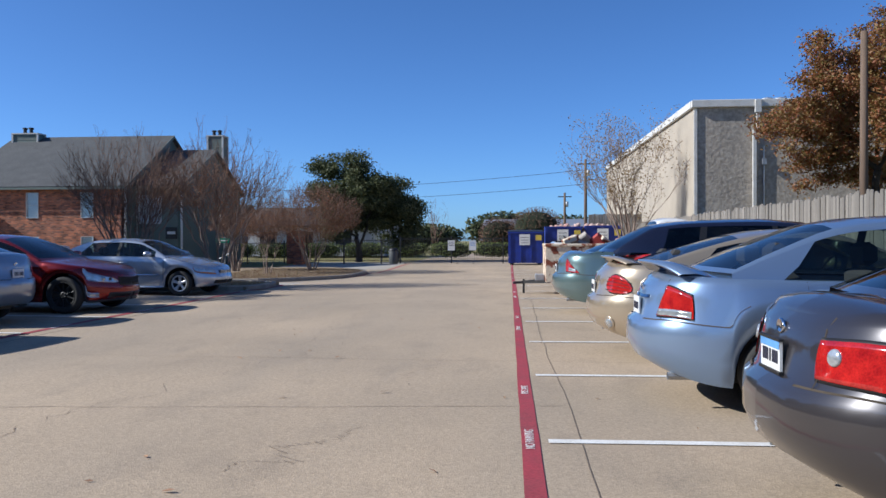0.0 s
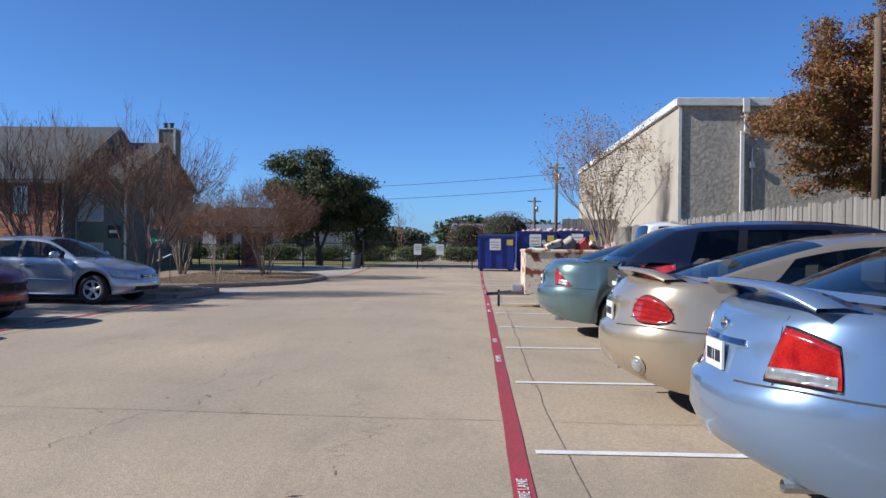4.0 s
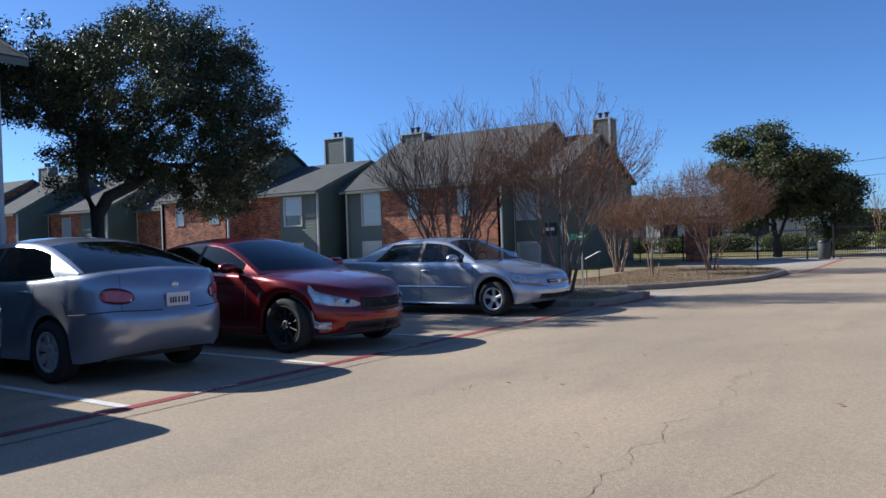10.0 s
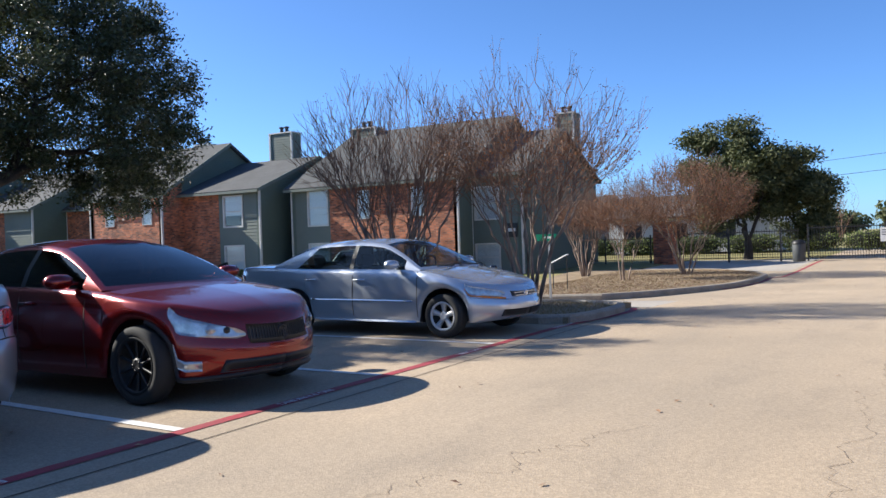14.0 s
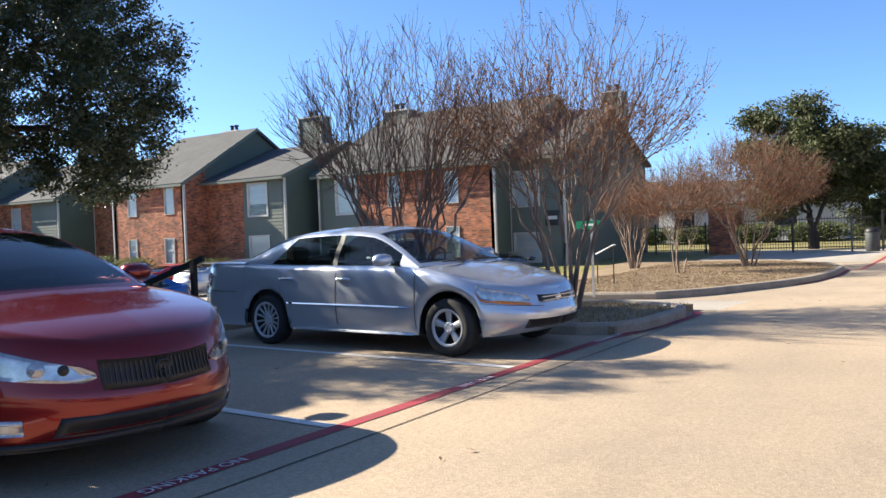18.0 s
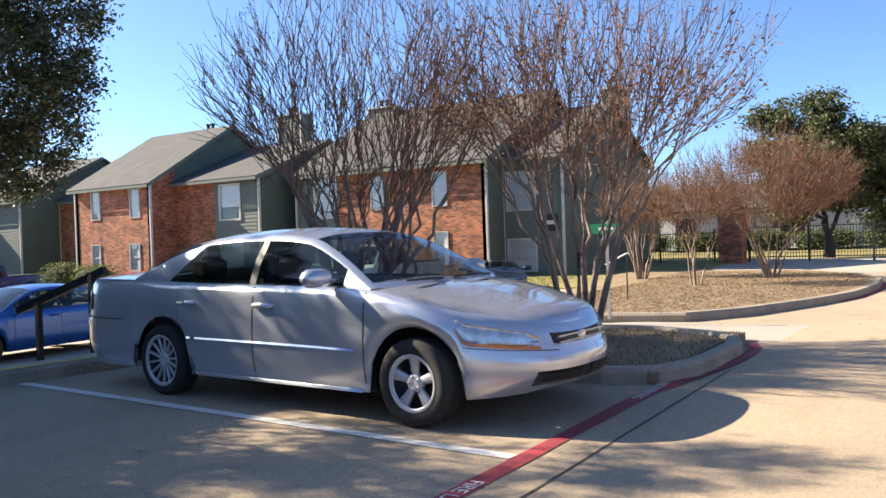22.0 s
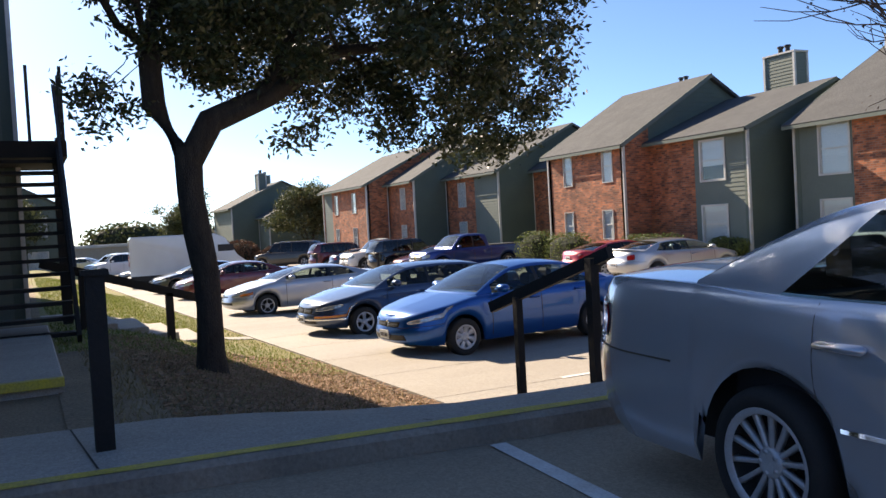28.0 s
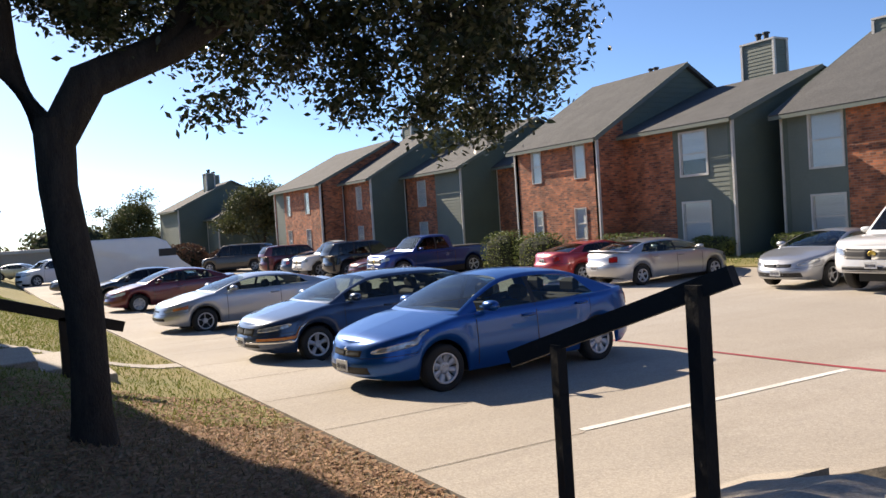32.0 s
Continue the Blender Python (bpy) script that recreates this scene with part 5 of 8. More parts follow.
def front_kit(head, grille=None, intake=None, amber=None, fog=None):
    """Panels at the nose: each is (y or d start, end, t low, t high) in the shell's terms."""
    def fn(B):
        out = []
        y0, d1, a, b, c2, d2 = head
        out.append(("headlight", LAMPCLEAR, ((B.cy(y0), a), (B.cd(d1), c2), (B.cd(d1), d2), (B.cy(y0), b)), True, {"nu": 10, "nv": 6, "off": 0.008, "rnd": 0.55, "label": "clear headlight"}))
        if amber:
            y0, d1, a, b, c2, d2 = amber
            out.append(("indicator", AMBER, ((B.cy(y0), a), (B.cd(d1), c2), (B.cd(d1), d2), (B.cy(y0), b)), True, {"nu": 8, "nv": 2, "off": 0.011, "label": "amber indicator"}))
        if grille:
            y, a, b = grille
            out.append(("grille", BLACK, ((0, a), (B.cy(y), a + 0.01), (B.cy(y * 1.04), b), (0, b)), "join", {"nu": 6, "nv": 3, "off": 0.004, "label": "dark grille"}))
        if intake:
            y, a, b = intake
            out.append(("lower_grille", BLACK, ((0, a), (B.cy(y), a + 0.02), (B.cy(y * 0.94), b), (0, b)), "join", {"nu": 8, "nv": 3, "off": 0.004}))
        if fog:
            y, a, b = fog
            out.append(("fog_lamp", LAMPCLEAR, ((B.cy(y - 0.06), a), (B.cy(y + 0.06), a), (B.cy(y + 0.06), b), (B.cy(y - 0.06), b)), True, {"nu": 3, "nv": 3, "off": 0.006}))
        return out
    return fn


def rear_kit(tail, clear=None, bar=None, bands=0, rnd=0.35):
    def fn(B):
        out = []
        y0, d1, a, b, c2, d2 = tail[:6]
        y1, d3 = tail[6:] if len(tail) > 6 else (y0, d1)
        out.append(("tail_light", TAILRED, ((B.cd(d1), c2), (B.cy(y0, True), a), (B.cy(y1, True), b), (B.cd(d3), d2)), True, {"nu": 12, "nv": 8, "off": 0.010, "rnd": rnd, "label": "red tail light"}))
        g = 0.018
        out.append(("lamp_surround", BLACK, ((B.cd(d1) - 0.05, c2 - g), (B.cy(y0, True) + 0.05, a - g), (B.cy(y1, True) + 0.05, b + g), (B.cd(d3) - 0.05, d2 + g)), True, {"nu": 12, "nv": 8, "off": 0.004, "rnd": rnd}))
        for k in range(bands):
            w0, w1 = (k + 0.94) / (bands + 1), (k + 1.06) / (bands + 1)
            out.append(("lamp_band", BLACK, ((B.cd(d1 + (d3 - d1) * w0), c2 + (d2 - c2) * w0), (B.cy(y0 + (y1 - y0) * w0, True), a + (b - a) * w0), (B.cy(y0 + (y1 - y0) * w1, True), a + (b - a) * w1), (B.cd(d1 + (d3 - d1) * w1), c2 + (d2 - c2) * w1)), True, {"nu": 12, "nv": 1, "off": 0.013}))
        if clear:
            y0, d1, a, b, c2, d2 = clear
            out.append(("reversing_lamp", LAMPCLEAR, ((B.cd(d1), c2), (B.cy(y0, True), a), (B.cy(y0, True), b), (B.cd(d1), d2)), True, {"nu": 6, "nv": 3, "off": 0.012}))
        if bar:
            y, a, b = bar
            out.append(("plate_recess", BLACK, ((B.cy(y, True), a), (len(B.cols) - 1.001, a), (len(B.cols) - 1.001, b), (B.cy(y, True), b)), "join", {"nu": 5, "nv": 2, "off": 0.003}))
        return out
    return fn


def panels(*fns):
    return lambda B: [p for fn in fns for p in fn(B)]


def seam_line(y0, d1, t0, t1, rear=True):
    """A thin dark gap running round a corner of the shell, as at a bumper's top edge."""
    def fn(B):
        c0 = B.cy(y0, rear)
        return [("panel_gap", JOINT, ((c0, t0), (B.cd(d1), t1), (B.cd(d1), t1 + 0.010), (c0, t0 + 0.010)), True, {"nu": 24, "nv": 1, "off": 0.004, "depth": 0.005})]
    return fn


def moulding(d0, d1, t0, t1, mt):
    return lambda B: [("side_moulding", mt, ((B.cd(d0), t0), (B.cd(d1), t0), (B.cd(d1), t1), (B.cd(d0), t1)), True, {"nu": 10, "nv": 1, "off": 0.012})]


def lid_gap(y, t0, t1, rear=True):
    """The upright gaps of a boot lid."""
    return lambda B: [("lid_gap", JOINT, ((B.cy(y, rear) - 0.02, t0), (B.cy(y, rear) + 0.02, t0), (B.cy(y, rear) + 0.02, t1), (B.cy(y, rear) - 0.02, t1)), True, {"nu": 1, "nv": 6, "off": 0.0025, "depth": 0.003})]


def lid_strip(y, t0, t1):
    """A bright moulding across a boot lid, over the plate."""
    return lambda B: [("lid_strip", CHROME, ((B.cy(y, True), t0), (len(B.cols) - 1.001, t0), (len(B.cols) - 1.001, t1), (B.cy(y, True), t1)), "join", {"nu": 5, "nv": 1, "off": 0.012})]


sh, rf = sedan(4.72, 1.42, 0.70, 0.92, 0.92, 0.99, 0.95, 1.2, 2.05, 3.3, 4.15)
build_car(dict(label="dark grey sedan with full-width tail lights, backed to the drive", L=4.72, W=1.82, H=1.42, wb=2.70, fo=0.93, r=0.325, shoulder=sh, paint=P_GREY, wheel="five",
               cabin=dict(ws0=1.2, ws1=2.05, rr=3.3, rb=4.1, roof=rf, dA=1.5, dB=2.45, dC=3.75), glass=DARKGLASS, group="cars beside the fence",
               panels=panels(rear_kit((0.40, 4.36, 0.62, 0.86, 0.60, 0.84), None, None, 0, 0.12), seam_line(0.3, 4.0, 0.555, 0.56), lid_gap(0.42, 0.56, 0.99), front_kit((0.5, 0.5, 0.7, 0.86, 0.72, 0.9))),
               seams=(1.45, 2.48, 3.5), handles=(2.3, 3.35), extras=(plate(False, 0.71, True), badge(True, 0.90, 0.05), lamp_disc(0.50, 0.76, 0.036), lamp_disc(-0.50, 0.76, 0.036), exhaust(0.5))),
          pose(0.90 + 2.36, -4.0, 0, 0, 0, 0))
sh, rf = sedan(4.48, 1.46, 0.74, 0.95, 0.95, 1.0, 0.95, 1.1, 1.95, 3.05, 3.9)
build_car(dict(label="ice-blue metallic sedan with boot spoiler, backed to the drive", L=4.48, W=1.735, H=1.47, wb=2.61, fo=0.88, r=0.31, shoulder=sh, paint=P_ICE, wheel="seven", handlemat=P_ICE, handle_t=0.84,
               cabin=dict(ws0=1.1, ws1=1.95, rr=3.05, rb=3.85, roof=rf, dA=1.4, dB=2.35, dC=3.52), group="cars beside the fence",
               panels=panels(rear_kit((0.46, 4.14, 0.60, 0.92, 0.60, 0.82, 0.54, 4.16), (0.48, 4.16, 0.605, 0.68, 0.605, 0.67), None, 0, 0.12), lid_strip(0.30, 0.80, 0.835), seam_line(0.3, 3.75, 0.555, 0.56), lid_gap(0.52, 0.57, 0.99), front_kit((0.5, 0.5, 0.7, 0.86, 0.72, 0.9))),
               seams=(1.4, 2.38, 3.35), handles=(2.2, 3.2), extras=(plate(False, 0.70), spoiler(4.2, 1.36, 0.10, 0.24, P_ICE), badge(True, 0.92, 0.045), exhaust(-0.5))),
          pose(0.75 + 2.24, -1.0, 0, 0, 0, 0))
sh, rf = sedan(4.74, 1.39, 0.68, 0.90, 0.92, 1.01, 0.96, 1.3, 2.15, 3.2, 4.1)
build_car(dict(label="champagne-gold coupe with boot spoiler and rounded bumper", L=4.74, W=1.79, H=1.39, wb=2.72, fo=0.95, r=0.32, shoulder=sh, paint=P_GOLD, wheel="five",
               cabin=dict(ws0=1.3, ws1=2.15, rr=3.2, rb=4.1, roof=rf, dA=1.6, dB=2.75, dC=3.75), group="cars beside the fence",
               panels=panels(rear_kit((0.47, 4.36, 0.60, 0.90, 0.60, 0.80, 0.52, 4.40), None, None, 4, 0.95), seam_line(0.3, 3.95, 0.56, 0.57), front_kit((0.5, 0.5, 0.7, 0.86, 0.72, 0.9), fog=(0.6, 0.25, 0.4))),
               seams=(1.55, 2.8), handles=(2.6,), extras=(plate(False, 0.70), spoiler(4.42, 1.4, 0.075, 0.2, P_GOLD), fuel_door(3.92, 0.80), exhaust(0.5), rear_fog(0.60, 0.17), rear_fog(-0.60, 0.17))),
          pose(0.66 + 2.37, 1.62, 0, 0, 0, 0))
build_car(dict(name="suv", label="dark navy crossover with wraparound tail lights", category="suv", L=4.68, W=1.87, H=1.57, wb=2.75, fo=0.95, r=0.36, paint=P_NAVY, wheel="five", crown=0.05,
               shoulder=[(0, 0.78), (0.15, 0.86), (0.6, 0.95), (1.25, 1.02), (2.2, 1.04), (3.8, 1.09), (4.5, 1.12), (4.68, 1.07)], wr=0.70,
               cabin=dict(ws0=1.2, ws1=2.05, rr=4.05, rb=4.62, roof=[(1.2, 1.035), (1.62, 1.33), (2.05, 1.52), (2.7, 1.565), (3.6, 1.54), (4.05, 1.48), (4.35, 1.31), (4.62, 1.11)], dA=1.5, dB=2.45, dC=4.0, extra=(3.45, 3.55)), glass=DARKGLASS, group="cars beside the fence",
               panels=panels(rear_kit((0.36, 4.16, 0.80, 0.90, 0.84, 0.97), None, (0.26, 0.50, 0.62), 0), seam_line(0.3, 4.0, 0.40, 0.41), front_kit((0.5, 0.5, 0.7, 0.86, 0.72, 0.9))),
               seams=(1.5, 2.5, 3.5), handles=(2.3, 3.35), extras=(plate(False, 0.66), badge(True, 0.82, 0.05))),
          pose(1.14 + 2.34, 4.3, 0, 0, 0, 0))
sh, rf = sedan(4.83, 1.42, 0.74, 0.95, 0.97, 1.04, 0.99, 1.25, 2.1, 3.35, 4.2)
build_car(dict(label="grey-green sedan with triangular tail lights", L=4.83, W=1.83, H=1.42, wb=2.73, fo=0.97, r=0.325, shoulder=sh, paint=P_TEAL, wheel="six",
               cabin=dict(ws0=1.25, ws1=2.1, rr=3.35, rb=4.2, roof=rf, dA=1.55, dB=2.5, dC=3.85), glass=DARKGLASS, group="cars beside the fence",
               panels=panels(rear_kit((0.60, 4.42, 0.60, 0.92, 0.60, 0.70, 0.58, 4.55), (0.66, 4.5, 0.62, 0.70, 0.62, 0.68), None), seam_line(0.3, 4.1, 0.56, 0.57), front_kit((0.5, 0.5, 0.7, 0.86, 0.72, 0.9))),
               seams=(1.5, 2.5, 3.55), handles=(2.35, 3.4), extras=(plate(False, 0.70), exhaust(-0.5))),
          pose(0.55 + 2.41, 7.1, 0, 0, 0, 0))

# stalls beside the shaded block
sh, rf = sedan(4.58, 1.42, 0.74, 0.93, 0.96, 1.03, 0.98, 1.35, 2.2, 3.3, 4.15)
build_car(dict(label="deep red sports sedan with dark mesh grille, nose to the drive", L=4.58, W=1.80, H=1.42, wb=2.73, fo=0.86, r=0.33, shoulder=sh, paint=P_RED, wheel="black", rim=0.24,
               cabin=dict(ws0=1.35, ws1=2.2, rr=3.3, rb=4.15, roof=rf, dA=1.62, dB=2.5, dC=3.75), glass=DARKGLASS, screen=DARKGLASS, group="cars by the shaded block", af=1.15, nf=2.3,
               panels=panels(front_kit((0.36, 0.52, 0.57, 0.74, 0.66, 0.97), (0.34, 0.50, 0.82), (0.56, 0.06, 0.27), None, (0.72, 0.13, 0.27)), front_lip(0.75), rear_kit((0.5, 4.2, 0.62, 0.84, 0.64, 0.86))),
               seams=(1.5, 2.5, 3.45), handles=(2.35, 3.3), extras=(badge(False, 0.70, 0.055, BLACK), headlamp_eyes(0.60, 0.715), mesh_bars(0.33, 0.56, 0.79))),
          pose(-7.16 - 2.29, 7.16, 0, 0, 0, -3))
sh, rf = sedan(4.53, 1.46, 0.74, 0.96, 0.98, 1.07, 1.02, 1.1, 1.95, 3.1, 3.95)
build_car(dict(label="silver compact sedan backed toward the drive, half in shade", L=4.53, W=1.70, H=1.46, wb=2.60, fo=0.9, r=0.31, shoulder=sh, paint=P_SILVER_SHADE, wheel="cover",
               cabin=dict(ws0=1.1, ws1=1.95, rr=3.1, rb=3.95, roof=rf, dA=1.4, dB=2.3, dC=3.6), glass=DARKGLASS, group="cars by the shaded block",
               panels=panels(rear_kit((0.44, 4.24, 0.64, 0.80, 0.66, 0.82), (0.48, 4.44, 0.66, 0.71, 0.66, 0.71), None, 0, 0.9), seam_line(0.2, 3.8, 0.545, 0.55), lid_gap(0.55, 0.56, 0.99), front_kit((0.5, 0.5, 0.7, 0.86, 0.72, 0.9))),
               seams=(1.4, 2.35, 3.3), handles=(2.2, 3.15), extras=(plate(False, 0.68), badge(True, 0.88, 0.04))),
          pose(-7.72 - 2.26, 4.55, 0, 0, 0, 177))
sh, rf = sedan(4.92, 1.355, 0.665, 0.885, 0.91, 0.965, 0.92, 1.21, 1.93, 3.28, 3.90)
build_car(dict(label="worn silver sedan with mismatched wheels, dappled by tree shade", L=4.92, W=1.785, H=1.355, ar=0.8, nr=3.3, wb=2.66, fo=0.83, r=0.292, R=0.365, shoulder=sh, paint=P_SILVER2, af=0.95, nf=2.5, wheel="five", wheels2=("five", "multi"), mirrormat=P_SILVER2, wr=0.68, lean=0.34,
               cabin=dict(ws0=1.21, ws1=1.93, rr=3.28, rb=3.90, roof=rf, dA=1.46, dB=2.36, dC=3.46), group="cars by the shaded block",
               panels=panels(front_kit((0.46, 0.50, 0.66, 0.86, 0.70, 0.92), (0.34, 0.70, 0.86), (0.54, 0.10, 0.31), (0.46, 0.50, 0.62, 0.665, 0.655, 0.70)), rear_kit((0.48, 4.52, 0.60, 0.86, 0.62, 0.84)), moulding(1.30, 3.10, 0.405, 0.425, CHROME), moulding(1.27, 3.1, 0.0, 0.03, P_SILVER2), seam_line(0.3, 0.5, 0.60, 0.62, False), seam_line(0.3, 4.0, 0.54, 0.55)),
               seams=(1.22, 2.33, 3.22), handles=(2.2, 3.1), handle_t=0.80, extras=(badge(False, 0.785, 0.05), grille_bar(0.32, 0.785), wipers(), plate(False, 0.68), fuel_door(4.15, 0.8, False))),
          pose(-9.47, 11.977, 0, 0, 0, -3.7))


# ---- trees and plants ----
def branch_tree(rnd, base, heading, length, radius, depth, spread, out, tips, bend=0.25, kids=(2, 3), shrink=0.72, up=0.25, min_r=0.004, seglen=0.45):
    """Grows a limb and its forks; out collects tubes as (points, radii), tips the ends and directions."""
    n = max(3, int(length / seglen) + 1)
    p, d = Vector(base), Vector(heading).normalized()
    pts, rad = [p.copy()], [radius]
    for i in range(n):
        d = (d + Vector((rnd.uniform(-1, 1), rnd.uniform(-1, 1), rnd.uniform(-0.6, 1) * 0.7 + up * 0.4)) * bend * 0.5).normalized()
        p = p + d * (length / n)
        pts.append(p.copy())
        rad.append(max(min_r, radius * (1 - 0.42 * (i + 1) / n)))
    out.append((pts, rad, depth))
    if depth == 0:
        tips.append((p, d))
        return
    for k in range(rnd.randint(*kids)):
        a = rnd.uniform(0.35, 1.0) if k else 1.0
        i = min(n, max(1, int(a * n)))
        q = pts[i]
        s = d.orthogonal().normalized()
        s.rotate(Matrix.Rotation(rnd.uniform(0, 6.283), 3, d))
        h = (d + s * rnd.uniform(spread * 0.5, spread) + Vector((0, 0, up))).normalized()
        branch_tree(rnd, q, h, length * shrink * rnd.uniform(0.75, 1.15), max(min_r, rad[i] * rnd.uniform(0.6, 0.78)), depth - 1, spread, out, tips, bend, kids, shrink, up, min_r, seglen)


def tubes(limbs, sides):
    v, f = [], []
    for pts, rad, depth in limbs:
        n = sides(rad[0])
        a, b = tube(pts, rad, n, cap=False)
        o = len(v)
        v += a
        f += [tuple(i + o for i in q) for q in b]
    return v, f


def leaf_cloud(rnd, centres, per, radius, size, droop=0.0, flat=0.6):
    """Small pointed leaves scattered round points, each an island of its own."""
    v, f = [], []
    for c, _ in centres:
        for _k in range(per):
            o = Vector((rnd.gauss(0, 1), rnd.gauss(0, 1), rnd.gauss(0, 1) * flat)) * radius
            p = c + o
            s = size * rnd.uniform(0.6, 1.3)
            a = Vector((rnd.uniform(-1, 1), rnd.uniform(-1, 1), rnd.uniform(-1, 0.6) - droop)).normalized()
            b = a.orthogonal().normalized()
            b.rotate(Matrix.Rotation(rnd.uniform(0, 6.28), 3, a))
            i = len(v)
            v += [p - a * s, p + b * s * 0.42, p + a * s, p - b * s * 0.42]
            f.append((i, i + 1, i + 2, i + 3))
    return v, f


OAKLEAF = leafmat("oak_leaves", (0.022, 0.032, 0.011), (0.07, 0.085, 0.03), 0.16, 0.45)
FARLEAF = leafmat("far_oak_leaves", (0.035, 0.05, 0.016), (0.12, 0.13, 0.05), 0.2, 0.7)
RUSSET = leafmat("russet_leaves", (0.26, 0.075, 0.03), (0.20, 0.15, 0.04), 0.3, 0.6)
POD = leafmat("seed_pods", (0.10, 0.055, 0.033), (0.18, 0.095, 0.048), 0.1, 0.8)
RUST_LEAF = leafmat("rusty_leaves", (0.30, 0.12, 0.045), (0.16, 0.08, 0.045), 0.2, 0.8)
TAN = leafmat("tan_leaves", (0.30, 0.22, 0.11), (0.22, 0.13, 0.06), 0.25, 0.8)
HEDGE = leafmat("hedge_leaves", (0.06, 0.09, 0.02), (0.16, 0.19, 0.05), 0.2, 0.8)


def tree_thing(name, m, label, category="tree", group=""):
    return empty(name, m, label, category, group)


def fill_tree(rnd, base, ends, radius, limbs, tips, reach=0.42, power=0.5, min_r=0.004, wob=0.12, lift=0.0):
    """Limbs that fork again and again until each end is reached."""
    base = Vector(base)

    def limb(a, b, r0, r1):
        L = (b - a).length
        n = max(2, min(5, int(L / 0.35) + 1))
        pts = []
        for i in range(n + 1):
            t = i / n
            w = wob * L * math.sin(math.pi * t)
            pts.append(a.lerp(b, t) + Vector((rnd.uniform(-w, w), rnd.uniform(-w, w), rnd.uniform(-w, w) * 0.6 + lift * L * math.sin(math.pi * t))))
        limbs.append((pts, [r0 + (r1 - r0) * i / n for i in range(n + 1)], 0))

    if len(ends) <= 2:
        for e in ends:
            limb(base, e, max(min_r, radius * 0.8), min_r * 0.7)
            tips.append((e, (e - base).normalized()))
        return
    k = 2 if len(ends) < 9 or rnd.random() < 0.55 else 3
    seeds = rnd.sample(ends, k)
    for _ in range(4):
        groups = [[] for _ in seeds]
        for e in ends:
            d = [(e - q).length_squared for q in seeds]
            groups[d.index(min(d))].append(e)
        seeds = [sum(g, Vector((0, 0, 0))) / len(g) if g else q for g, q in zip(groups, seeds)]
    for g, q in zip(groups, seeds):
        if not g:
            continue
        r = max(min_r, radius * (len(g) / len(ends)) ** power)
        e = base.lerp(q, reach * rnd.uniform(0.85, 1.15))
        limb(base, e, r, r * 0.86)
        fill_tree(rnd, e, g, r * 0.86, limbs, tips, reach, power, min_r, wob, lift)


def blob_points(rnd, blobs, density):
    """Points spread through a heap of balls (x, y, z, radius)."""
    out = []
    for x, y, z, r in blobs:
        for _ in range(max(3, int(density * r ** 2.2))):
            d = Vector((rnd.gauss(0, 1), rnd.gauss(0, 1), rnd.gauss(0, 1))).normalized() * r * rnd.uniform(0.25, 1) ** 0.5
            out.append(Vector((x, y, z)) + Vector((d.x, d.y, d.z * 0.85)))
    return out


def stuff(ob):
    return tagged(ob, ob.get("label", ""), "", "", "stuff")


